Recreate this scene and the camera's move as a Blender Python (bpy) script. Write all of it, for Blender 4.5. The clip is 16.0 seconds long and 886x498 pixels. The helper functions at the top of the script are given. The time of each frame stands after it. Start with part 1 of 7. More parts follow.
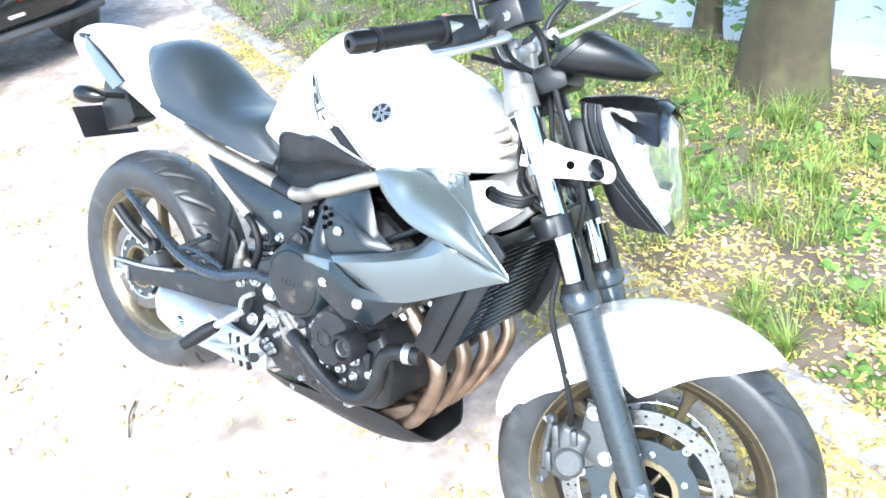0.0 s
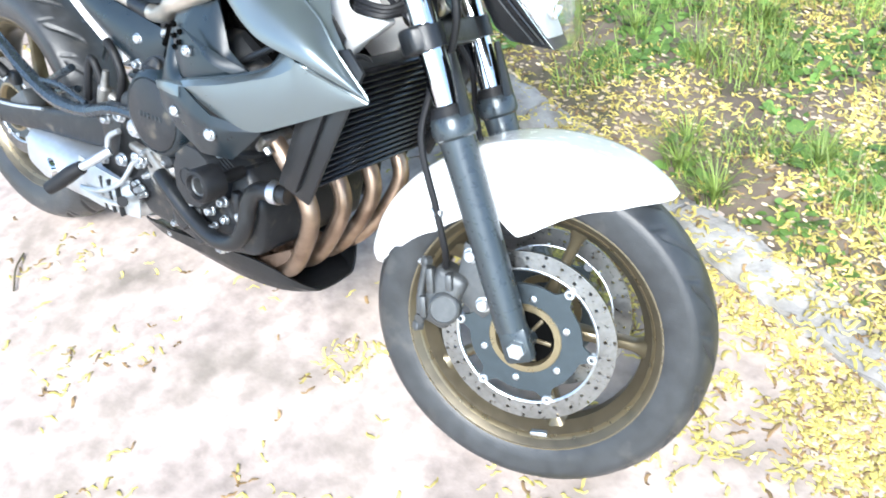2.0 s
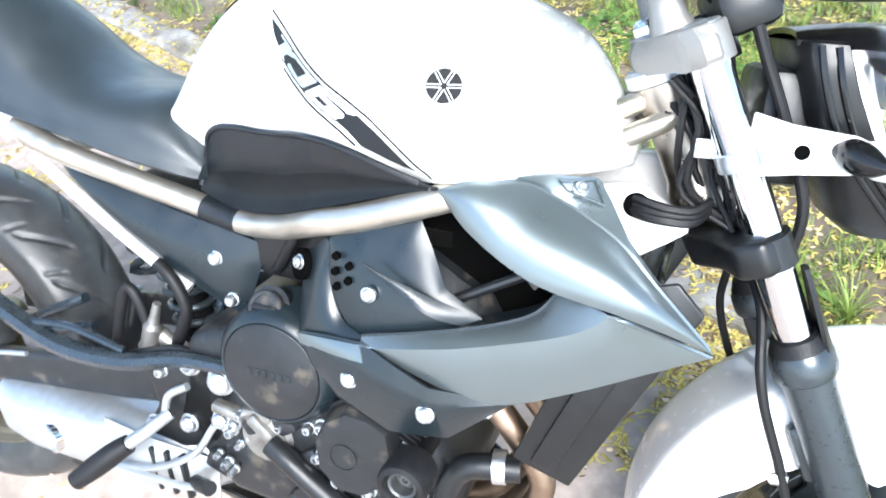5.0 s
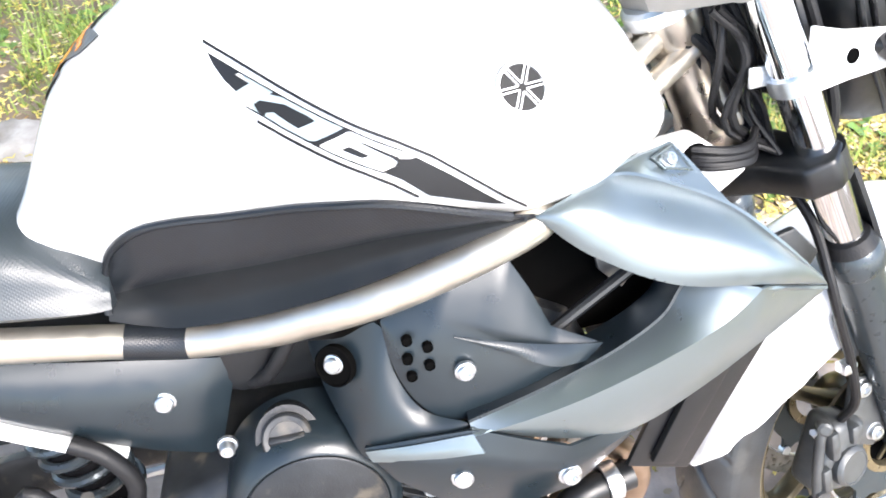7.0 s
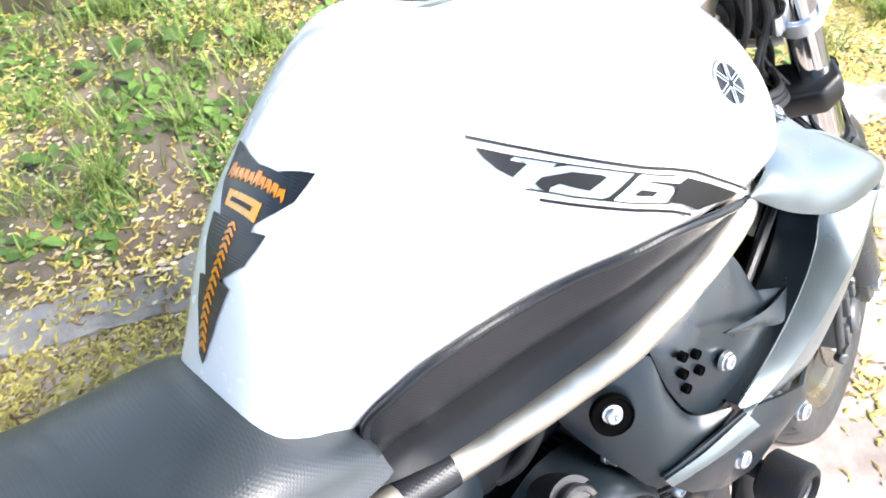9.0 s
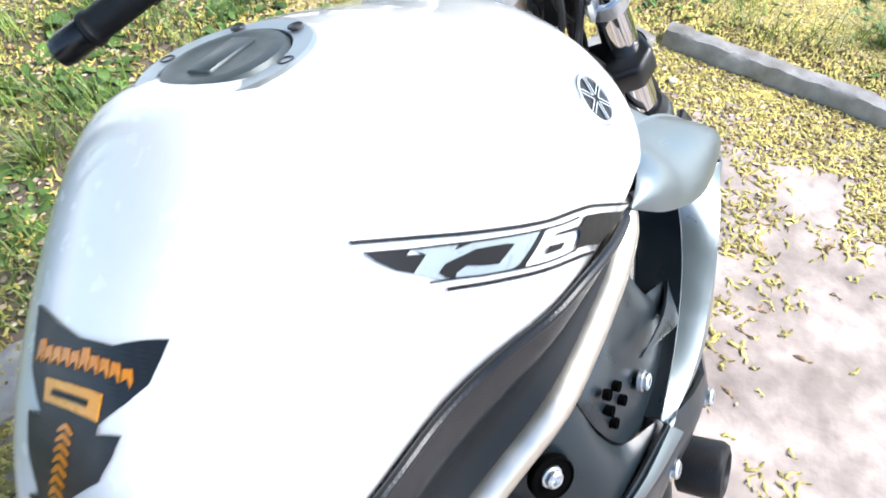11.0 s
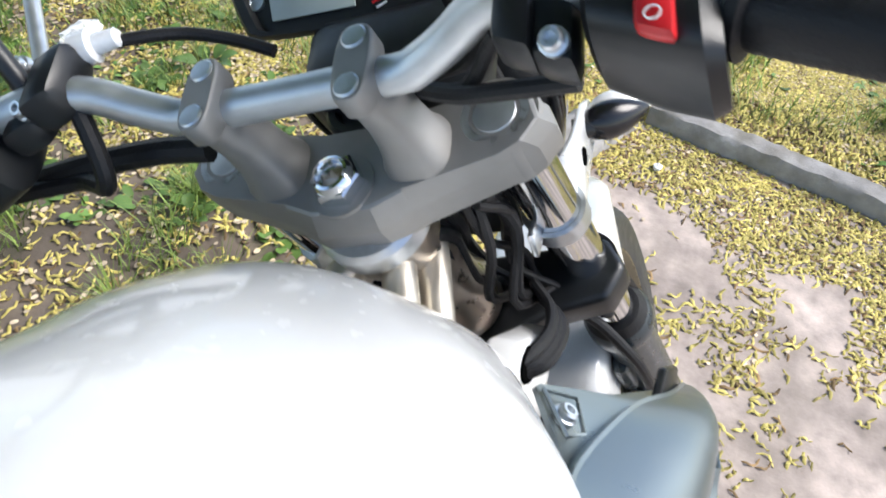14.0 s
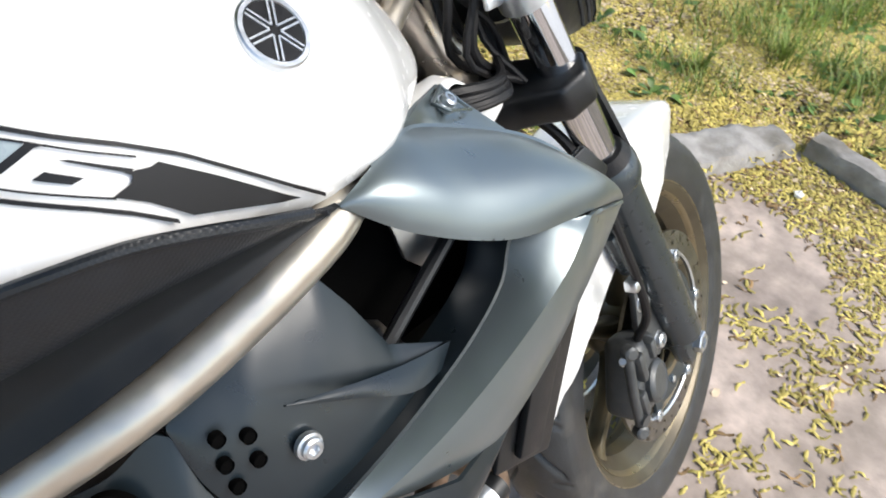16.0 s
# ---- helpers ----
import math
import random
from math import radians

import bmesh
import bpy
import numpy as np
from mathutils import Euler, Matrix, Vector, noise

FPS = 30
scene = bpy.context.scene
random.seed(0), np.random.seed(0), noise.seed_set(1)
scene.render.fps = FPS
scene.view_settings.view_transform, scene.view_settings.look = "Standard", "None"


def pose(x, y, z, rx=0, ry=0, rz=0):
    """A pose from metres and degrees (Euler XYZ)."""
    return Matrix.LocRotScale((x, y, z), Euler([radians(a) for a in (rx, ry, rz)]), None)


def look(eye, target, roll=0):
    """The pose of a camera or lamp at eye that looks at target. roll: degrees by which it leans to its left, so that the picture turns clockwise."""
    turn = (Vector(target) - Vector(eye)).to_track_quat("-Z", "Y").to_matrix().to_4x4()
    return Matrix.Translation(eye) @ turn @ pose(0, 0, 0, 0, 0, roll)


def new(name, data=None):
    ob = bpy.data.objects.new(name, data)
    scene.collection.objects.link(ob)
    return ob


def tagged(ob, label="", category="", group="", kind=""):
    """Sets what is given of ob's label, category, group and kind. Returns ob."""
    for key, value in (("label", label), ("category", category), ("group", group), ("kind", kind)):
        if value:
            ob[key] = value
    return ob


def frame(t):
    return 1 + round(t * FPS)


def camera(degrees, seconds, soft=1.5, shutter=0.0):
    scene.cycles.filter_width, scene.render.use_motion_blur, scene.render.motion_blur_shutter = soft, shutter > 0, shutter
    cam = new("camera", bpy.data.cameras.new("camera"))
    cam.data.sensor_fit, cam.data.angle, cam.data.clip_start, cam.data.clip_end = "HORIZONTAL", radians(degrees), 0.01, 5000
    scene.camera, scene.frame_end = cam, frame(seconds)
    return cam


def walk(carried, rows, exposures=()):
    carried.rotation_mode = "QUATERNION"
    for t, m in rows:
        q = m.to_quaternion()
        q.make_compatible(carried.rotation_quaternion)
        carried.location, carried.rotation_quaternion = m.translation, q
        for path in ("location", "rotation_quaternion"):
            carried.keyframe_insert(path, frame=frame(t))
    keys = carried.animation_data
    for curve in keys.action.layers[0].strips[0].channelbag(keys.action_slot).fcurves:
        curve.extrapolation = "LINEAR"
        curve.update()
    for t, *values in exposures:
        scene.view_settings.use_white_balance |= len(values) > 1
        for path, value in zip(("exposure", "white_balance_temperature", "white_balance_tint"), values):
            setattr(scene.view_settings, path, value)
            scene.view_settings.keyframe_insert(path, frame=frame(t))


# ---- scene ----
cam = camera(59.7, 16.0, soft=1.7, shutter=0.25)
PATH = [
    (0, (1.844, -0.788, 1.449), (0.741, 0.455, 0.336), -9.3),
    (0.5, (1.858, -0.763, 1.431), (0.772, 0.454, 0.273), -9.1),
    (1, (1.896, -0.703, 1.397), (0.804, 0.44, 0.172), -10.0),
    (1.5, (1.935, -0.659, 1.347), (0.84, 0.418, 0.065), -11.2),
    (2, (1.934, -0.619, 1.278), (0.962, 0.458, -0.099), -9.6),
    (2.5, (1.895, -0.586, 1.245), (1.028, 0.526, -0.173), -9.6),
    (3, (1.758, -0.563, 1.245), (1.002, 0.605, -0.191), -9.6),
    (3.5, (1.632, -0.566, 1.26), (0.901, 0.64, -0.157), -8.4),
    (4, (1.457, -0.524, 1.254), (0.696, 0.674, -0.155), -7.6),
    (4.5, (1.325, -0.491, 1.262), (0.539, 0.717, -0.125), -7.6),
    (5, (1.204, -0.499, 1.282), (0.578, 0.867, -0.038), -6.3),
    (5.2, (1.157, -0.505, 1.292), (0.633, 0.899, -0.032), -5.9),
    (7.3, (0.691, -0.308, 1.248), (1.108, 0.944, -0.255), 0.3),
    (7.5, (0.624, -0.301, 1.246), (1.16, 0.942, -0.226), 0.7),
    (8, (0.52, -0.248, 1.247), (1.197, 0.906, -0.24), 0.6),
    (8.2, (0.5, -0.206, 1.242), (1.205, 0.924, -0.251), 0.2),
    (10.3, (0.301, 0.013, 1.288), (1.59, 0.594, -0.127), 4.1),
    (10.5, (0.325, 0.022, 1.28), (1.613, 0.582, -0.144), 3.9),
    (11, (0.466, 0.052, 1.236), (1.708, 0.547, -0.252), 5.0),
    (11.5, (0.633, 0.105, 1.196), (1.78, 0.548, -0.381), 6.6),
    (12, (0.759, 0.173, 1.166), (1.88, 0.598, -0.435), 7.6),
    (12.5, (0.824, 0.209, 1.161), (1.986, 0.575, -0.425), 7.4),
    (13, (0.864, 0.235, 1.176), (2.071, 0.55, -0.387), 8.4),
    (13.5, (0.864, 0.216, 1.204), (2.108, 0.593, -0.316), 7.3),
    (14, (0.804, 0.124, 1.212), (2.076, 0.599, -0.256), 6.6),
    (14.5, (0.731, 0.01, 1.211), (1.984, 0.574, -0.242), 8.2),
    (15, (0.711, -0.078, 1.186), (1.924, 0.583, -0.261), 7.7),
    (15.5, (0.732, -0.137, 1.14), (1.879, 0.613, -0.317), 8.5),
    (16, (0.73, -0.194, 1.107), (1.797, 0.768, -0.285), 6.4),
]
# seconds, stops, kelvin, tint
EXPOSURE = [(0, 2.03, 5980, 7), (1.5, 1.78, 6080, 7), (2.5, 1.57, 6150, 6), (3.5, 1.52, 6200, 5), (4.5, 1.7, 6150, 6), (5.2, 1.8, 6250, 9), (7.5, 1.95, 6750, 13), (8.2, 1.95, 6750, 13), (10.5, 1.6, 6300, 12), (11.5, 1.05, 6300, 9), (12.0, 0.8, 6350, 6), (13.0, 0.68, 6300, 6), (13.5, 0.8, 6400, 8), (14.5, 0.9, 6600, 12), (15.2, 0.8, 6700, 11), (16.0, 0.68, 6850, 10)]
walk(cam, [(t, look(eye, target, roll)) for t, eye, target, roll in PATH], exposures=EXPOSURE)

# ---- world and light ----
SUN_ELEV, SUN_AZ = 45.0, 297.0   # degrees; azimuth counter-clockwise from +x
world = bpy.data.worlds.new("world")
scene.world = world
world.use_nodes = True
wn = world.node_tree
sky = wn.nodes.new("ShaderNodeTexSky")
sky.sky_type = "NISHITA"
sky.sun_disc = False
sky.sun_elevation = radians(SUN_ELEV)
sky.sun_rotation = radians(90 - SUN_AZ)
sky.dust_density = 1.0
wn.nodes["Background"].inputs["Strength"].default_value = 0.15
wn.links.new(sky.outputs["Color"], wn.nodes["Background"].inputs["Color"])
sun_data = bpy.data.lights.new("sun", "SUN")
sun_data.energy = 2.7
sun_data.angle = radians(34)
sun_data.color = (1.0, 0.975, 0.94)
sun = new("sun", sun_data)
sun_dir = Vector((math.cos(radians(SUN_AZ)) * math.cos(radians(SUN_ELEV)), math.sin(radians(SUN_AZ)) * math.cos(radians(SUN_ELEV)), math.sin(radians(SUN_ELEV))))
sun.matrix_world = look(sun_dir * 20, (0, 0, 0))

# ---- materials ----


def material(name, color, rough=0.5, metal=0.0, coat=0.0, var=0.12, scale=30.0, bump=0.0, bump_scale=200.0, dirt=None, dirt_amount=0.0, dirt_scale=8.0, island=0.0, rand=0.0, spec=0.5, coord="Object"):
    """A surface with a base colour, variation at two scales, fine relief and optional dirt."""
    m = bpy.data.materials.new(name)
    m.use_nodes = True
    nt = m.node_tree
    b = nt.nodes["Principled BSDF"]
    b.inputs["Metallic"].default_value = metal
    b.inputs["Coat Weight"].default_value = coat
    b.inputs["Coat Roughness"].default_value = 0.05
    b.inputs["Specular IOR Level"].default_value = spec
    tc = nt.nodes.new("ShaderNodeTexCoord")

    def noise_tex(s, detail=4.0):
        n = nt.nodes.new("ShaderNodeTexNoise")
        n.inputs["Scale"].default_value = s
        n.inputs["Detail"].default_value = detail
        nt.links.new(tc.outputs[coord], n.inputs["Vector"])
        return n

    def ramp(src, lo, hi, a, c):
        r = nt.nodes.new("ShaderNodeMapRange")
        r.inputs["From Min"].default_value, r.inputs["From Max"].default_value = lo, hi
        r.inputs["To Min"].default_value, r.inputs["To Max"].default_value = a, c
        nt.links.new(src, r.inputs["Value"])
        return r.outputs["Result"]

    big, fine = noise_tex(scale * 0.15), noise_tex(scale)
    v1 = ramp(big.outputs["Fac"], 0.3, 0.7, 1 - var, 1 + var)
    v2 = ramp(fine.outputs["Fac"], 0.3, 0.7, 1 - var * 0.7, 1 + var * 0.7)
    mul = nt.nodes.new("ShaderNodeMath")
    mul.operation = "MULTIPLY"
    nt.links.new(v1, mul.inputs[0])
    nt.links.new(v2, mul.inputs[1])
    value = mul.outputs[0]
    for amount, node, sock in ((island, "ShaderNodeNewGeometry", "Random Per Island"), (rand, "ShaderNodeObjectInfo", "Random")):
        if amount:
            g = nt.nodes.new(node)
            mm = nt.nodes.new("ShaderNodeMath")
            mm.operation = "MULTIPLY"
            nt.links.new(ramp(g.outputs[sock], 0, 1, 1 - amount, 1 + amount), mm.inputs[0])
            nt.links.new(value, mm.inputs[1])
            value = mm.outputs[0]
    col = nt.nodes.new("ShaderNodeVectorMath")
    col.operation = "SCALE"
    col.inputs[0].default_value = color[:3]
    nt.links.new(value, col.inputs["Scale"])
    out = col.outputs[0]
    if dirt:
        dn = noise_tex(dirt_scale, 8.0)
        f = ramp(dn.outputs["Fac"], 0.62 - 0.25 * dirt_amount, 0.72, 0, min(1.0, 0.4 + dirt_amount))
        mix = nt.nodes.new("ShaderNodeMix")
        mix.data_type = "RGBA"
        nt.links.new(f, mix.inputs["Factor"])
        nt.links.new(out, mix.inputs["A"])
        mix.inputs["B"].default_value = (*dirt, 1)
        out = mix.outputs["Result"]
    nt.links.new(out, b.inputs["Base Color"])
    rv = ramp(fine.outputs["Fac"], 0.3, 0.7, max(0.02, rough - 0.06 * (rough > 0.1)), min(1, rough + 0.08 * (rough > 0.1)))
    nt.links.new(rv, b.inputs["Roughness"])
    if bump:
        bn = noise_tex(bump_scale, 6.0)
        bp = nt.nodes.new("ShaderNodeBump")
        bp.inputs["Strength"].default_value = bump
        bp.inputs["Distance"].default_value = 0.002
        nt.links.new(bn.outputs["Fac"], bp.inputs["Height"])
        nt.links.new(bp.outputs["Normal"], b.inputs["Normal"])
    return m


def weave(m, scale, strength=0.6, distance=0.0006, rot=0.0):
    """Adds a fine twill relief to a material."""
    nt = m.node_tree
    b = nt.nodes["Principled BSDF"]
    tc = nt.nodes.new("ShaderNodeTexCoord")
    mp = nt.nodes.new("ShaderNodeMapping")
    mp.inputs["Rotation"].default_value = (0, radians(45 + rot), 0)
    nt.links.new(tc.outputs["Object"], mp.inputs["Vector"])
    wv = nt.nodes.new("ShaderNodeTexWave")
    wv.wave_type = "BANDS"
    wv.bands_direction = "X"
    wv.inputs["Scale"].default_value = scale
    ck = nt.nodes.new("ShaderNodeTexWave")
    ck.bands_direction = "Z"
    ck.inputs["Scale"].default_value = scale
    nt.links.new(mp.outputs["Vector"], wv.inputs["Vector"])
    nt.links.new(mp.outputs["Vector"], ck.inputs["Vector"])
    mul = nt.nodes.new("ShaderNodeMath")
    mul.operation = "MULTIPLY"
    nt.links.new(wv.outputs["Fac"], mul.inputs[0])
    nt.links.new(ck.outputs["Fac"], mul.inputs[1])
    bp = nt.nodes.new("ShaderNodeBump")
    bp.inputs["Strength"].default_value = strength
    bp.inputs["Distance"].default_value = distance
    nt.links.new(mul.outputs[0], bp.inputs["Height"])
    nt.links.new(bp.outputs["Normal"], b.inputs["Normal"])
    return m


def glass(name, color=(1, 1, 1), rough=0.0):
    m = bpy.data.materials.new(name)
    m.use_nodes = True
    b = m.node_tree.nodes["Principled BSDF"]
    b.inputs["Base Color"].default_value = (*color, 1)
    b.inputs["Transmission Weight"].default_value = 1.0
    b.inputs["Roughness"].default_value = rough
    b.inputs["IOR"].default_value = 1.45
    return m


WHITE = material("pearl_white_paint", (0.80, 0.80, 0.79), 0.22, 0.0, 0.8, var=0.02, scale=60)
SILVER = material("silver_grey_paint", (0.190, 0.226, 0.238), 0.32, 0.72, 0.15, var=0.008, scale=25)
DARKP = material("dark_grey_paint", (0.010, 0.0160, 0.0205), 0.32, 0.0, 0.0, spec=0.56, var=0.05, scale=40)
BLACKP = material("black_plastic", (0.0085, 0.0095, 0.0108), 0.36, var=0.12, scale=60, bump=0.08, bump_scale=1200)
GLOSSB = material("gloss_black", (0.007, 0.007, 0.008), 0.18, var=0.1, scale=60)
# matt black that stands in for the shade inside openings
VOIDB = material("opening_shade_black", (0.003, 0.003, 0.003), 0.9, spec=0.0, var=0.1, scale=60)
RUBBER = material("rubber", (0.009, 0.009, 0.010), 0.5, spec=0.32, var=0.2, scale=80, bump=0.25, bump_scale=500)
TYRE = material("tyre_rubber", (0.030, 0.032, 0.034), 0.40, var=0.3, scale=40, bump=0.2, bump_scale=350, dirt=(0.10, 0.095, 0.085), dirt_amount=0.2, dirt_scale=14)
SEATM = weave(material("seat_vinyl", (0.026, 0.034, 0.040), 0.42, coat=0.10, var=0.08, scale=30, spec=0.6), 120, 0.22)
CARBON = weave(material("carbon_vinyl", (0.008, 0.010, 0.013), 0.36, spec=0.5, var=0.1, scale=60), 120, 0.35, 0.0004)
KNEE = material("knee_pad_vinyl", (0.0065, 0.0080, 0.0095), 0.46, spec=0.24, var=0.12, scale=50, bump=0.08, bump_scale=1200)
# one bronze paint: lip lightened as lit, barrel darkened as shaded
LIPM = material("bronze_lip_painted_lit", (0.25, 0.205, 0.125), 0.3, 0.75, 0.2, var=0.08, scale=60)
BARRELM = material("bronze_barrel_painted_shaded", (0.105, 0.088, 0.058), 0.36, 0.55, 0.1, var=0.15, scale=40, dirt=(0.05, 0.045, 0.035), dirt_amount=0.3, dirt_scale=18)
GOLD = material("bronze_wheel_paint", (0.135, 0.112, 0.070), 0.34, 0.65, 0.25, var=0.12, scale=60, dirt=(0.08, 0.065, 0.045), dirt_amount=0.2, dirt_scale=25)
RAILM = material("champagne_satin_metal", (0.62, 0.575, 0.50), 0.34, 0.9, var=0.06, scale=60, bump=0.03, bump_scale=900)
TUBEM = material("bronze_tinted_steel", (0.47, 0.42, 0.37), 0.3, 1.0, var=0.1, scale=60)
STEEL = material("brushed_steel", (0.50, 0.50, 0.49), 0.33, 1.0, var=0.12, scale=80, bump=0.05, bump_scale=900, dirt=(0.2, 0.18, 0.15), dirt_amount=0.1, dirt_scale=20)
CHROME = material("chrome", (0.72, 0.73, 0.74), 0.07, 1.0, var=0.03, scale=40)
BOLTM = material("zinc_bolt", (0.66, 0.69, 0.72), 0.36, 1.0, var=0.08, scale=200)
CAST = material("cast_aluminium", (0.265, 0.258, 0.245), 0.46, 0.5, var=0.08, scale=90, bump=0.1, bump_scale=1400)
# blue in the base colour stands for sky reflected by the hangers
HANGER = material("sky_tinted_alloy", (0.045, 0.058, 0.070), 0.26, 0.6, 0.3, var=0.08, scale=60)
LIDM = material("dark_satin_lid", (0.10, 0.115, 0.115), 0.38, 0.6, var=0.08, scale=90, bump=0.05, bump_scale=900)
ALU = material("satin_aluminium", (0.56, 0.585, 0.60), 0.40, 0.85, var=0.08, scale=80, bump=0.04, bump_scale=800)
ENGINE = material("engine_black", (0.022, 0.024, 0.027), 0.38, 0.3, var=0.22, scale=50, bump=0.2, bump_scale=600, dirt=(0.15, 0.13, 0.10), dirt_amount=0.12, dirt_scale=30)
ENGALU = material("dirty_aluminium", (0.33, 0.32, 0.30), 0.45, 0.8, var=0.25, scale=60, bump=0.15, bump_scale=500, dirt=(0.10, 0.085, 0.065), dirt_amount=0.4, dirt_scale=30)
HEADER = material("heat_tinted_steel", (0.40, 0.295, 0.22), 0.40, 0.95, var=0.35, scale=25, bump=0.05, bump_scale=600, dirt=(0.13, 0.075, 0.045), dirt_amount=0.35, dirt_scale=16)
RUST = material("rusty_steel", (0.10, 0.066, 0.046), 0.7, 0.3, var=0.4, scale=50, bump=0.3, bump_scale=400)
FORKD = material("fork_slider_grey", (0.050, 0.062, 0.070), 0.3, 0.5, 0.2, var=0.07, scale=80)
DISC = material("brake_disc_steel", (0.25, 0.245, 0.24), 0.32, 1.0, var=0.15, scale=150, bump=0.08, bump_scale=1500)
CARRIER = material("disc_carrier", (0.055, 0.07, 0.08), 0.4, 0.6, var=0.1, scale=80)
CALIPER = material("caliper_grey", (0.10, 0.105, 0.107), 0.45, 0.6, var=0.18, scale=90, bump=0.2, bump_scale=700)
RED = material("red_plastic", (0.55, 0.015, 0.02), 0.35, var=0.05, scale=60)
ORANGE = material("orange_print", (0.62, 0.21, 0.0), 0.3, coat=0.5, var=0.06, scale=150)
YELLOW = material("yellow_print", (0.74, 0.30, 0.0), 0.3, coat=0.5, var=0.04, scale=150)
GREYDEC = material("grey_print", (0.30, 0.36, 0.38), 0.3, coat=0.6, var=0.04, scale=100)
BLACKDEC = material("black_print", (0.010, 0.010, 0.011), 0.4, spec=0.3, var=0.1, scale=100)
WHITEDEC = material("white_print", (0.8, 0.8, 0.8), 0.25, coat=0.6, var=0.02, scale=100)
LCD = material("lcd_grey", (0.33, 0.38, 0.36), 0.2, var=0.04, scale=60)
REDLENS = material("red_lens", (0.45, 0.01, 0.01), 0.12, coat=0.8, var=0.1, scale=60)
LENS = glass("clear_lens")
REFLECT = material("reflector", (0.8, 0.82, 0.83), 0.4, 1.0, var=0.05, scale=60)

# ---- mesh helpers ----
LEAN, STEER_ANGLE, RAKE = 19.36, 13.2, 26.0
AXIS = Vector((-math.sin(radians(RAKE)), 0, math.cos(radians(RAKE))))
AXIS_FOOT = Vector((1.558, 0, 0))
STEER = Matrix.Translation(AXIS_FOOT) @ Matrix.Rotation(radians(STEER_ANGLE), 4, AXIS) @ Matrix.Translation(-AXIS_FOOT)
MIRROR = Matrix.Diagonal((1, -1, 1, 1))


def part(name, bm, mat, parent=None, label="", angle=32, steer=False, mirror=False):
    """Links a bmesh as one mesh object under a thing or a part."""
    if mirror:
        bmesh.ops.transform(bm, matrix=MIRROR, verts=bm.verts)
        bmesh.ops.reverse_faces(bm, faces=bm.faces)
    if steer:
        bmesh.ops.transform(bm, matrix=STEER, verts=bm.verts)
    me = bpy.data.meshes.new(name)
    for f in bm.faces:
        f.smooth = True
    bm.to_mesh(me)
    bm.free()
    me.set_sharp_from_angle(angle=radians(angle))
    me.materials.append(mat)
    ob = new(name, me)
    ob.parent = parent
    if label:
        ob["label"] = label
    return ob


def spline(pts, n):
    """n points evenly along a smooth curve through pts."""
    p = np.array(pts, float)
    if len(p) == 2:
        return p[0] + (p[1] - p[0]) * np.linspace(0, 1, n)[:, None]
    q = np.vstack([2 * p[0] - p[1], p, 2 * p[-1] - p[-2]])
    dense = []
    for i in range(1, len(q) - 2):
        for u in np.linspace(0, 1, 24, endpoint=False):
            a, b, c, d = q[i - 1], q[i], q[i + 1], q[i + 2]
            dense.append(0.5 * (2 * b + (c - a) * u + (2 * a - 5 * b + 4 * c - d) * u * u + (3 * b - a - 3 * c + d) * u**3))
    dense.append(p[-1])
    dense = np.array(dense)
    s = np.r_[0, np.cumsum(np.linalg.norm(np.diff(dense[:, :3], axis=0), axis=1))]
    t = np.linspace(0, s[-1], n)
    return np.stack([np.interp(t, s, dense[:, k]) for k in range(dense.shape[1])], 1)


def poly(pts, n):
    """n points evenly along a polyline with its corners kept sharp."""
    p = np.array(pts, float)
    s = np.r_[0, np.cumsum(np.linalg.norm(np.diff(p, axis=0), axis=1))]
    t = np.linspace(0, s[-1], n)
    return np.stack([np.interp(t, s, p[:, k]) for k in range(p.shape[1])], 1)


def loft(bm, rings, closed=True, caps=True):
    vs = [[bm.verts.new(tuple(p)) for p in ring] for ring in rings]
    n = len(vs[0])
    for a, b in zip(vs, vs[1:]):
        for i in range(n if closed else n - 1):
            j = (i + 1) % n
            bm.faces.new((a[i], a[j], b[j], b[i]))
    if caps and closed:
        bm.faces.new(vs[0][::-1])
        bm.faces.new(vs[-1])
    return vs


def tube(bm, pts, r, seg=12, n=None, smooth=True):
    """A round tube along pts; r a radius, or radii along the way."""
    n = n or max(2, len(pts) * 5 if smooth and len(pts) > 2 else len(pts))
    p = spline(pts, n) if smooth else np.array(pts, float)
    n = len(p)
    radii = np.interp(np.linspace(0, 1, n), np.linspace(0, 1, len(r)), r) if hasattr(r, "__len__") else np.full(n, r)
    tan = np.gradient(p, axis=0)
    tan /= np.linalg.norm(tan, axis=1)[:, None]
    side = np.cross(tan[0], (0, 0, 1) if abs(tan[0][2]) < 0.9 else (0, 1, 0))
    rings = []
    for k in range(n):
        side = side - tan[k] * (side @ tan[k])
        side /= np.linalg.norm(side)
        up = np.cross(tan[k], side)
        rings.append([p[k] + radii[k] * (math.cos(a) * side + math.sin(a) * up) for a in np.linspace(0, 2 * math.pi, seg, endpoint=False)])
    loft(bm, rings)
    return bm


def lathe(bm, prof, origin, axis, seg=32):
    """Turns a profile of (along, radius) round an axis."""
    axis = np.array(axis, float) / np.linalg.norm(axis)
    u = np.cross(axis, (0, 0, 1) if abs(axis[2]) < 0.9 else (1, 0, 0))
    u /= np.linalg.norm(u)
    v = np.cross(axis, u)
    o = np.array(origin, float)
    rings = [[o + a * axis + max(r, 1e-4) * (math.cos(t) * u + math.sin(t) * v) for t in np.linspace(0, 2 * math.pi, seg, endpoint=False)] for a, r in prof]
    closed = prof[0] == prof[-1]
    loft(bm, rings, caps=not closed)
    return bm


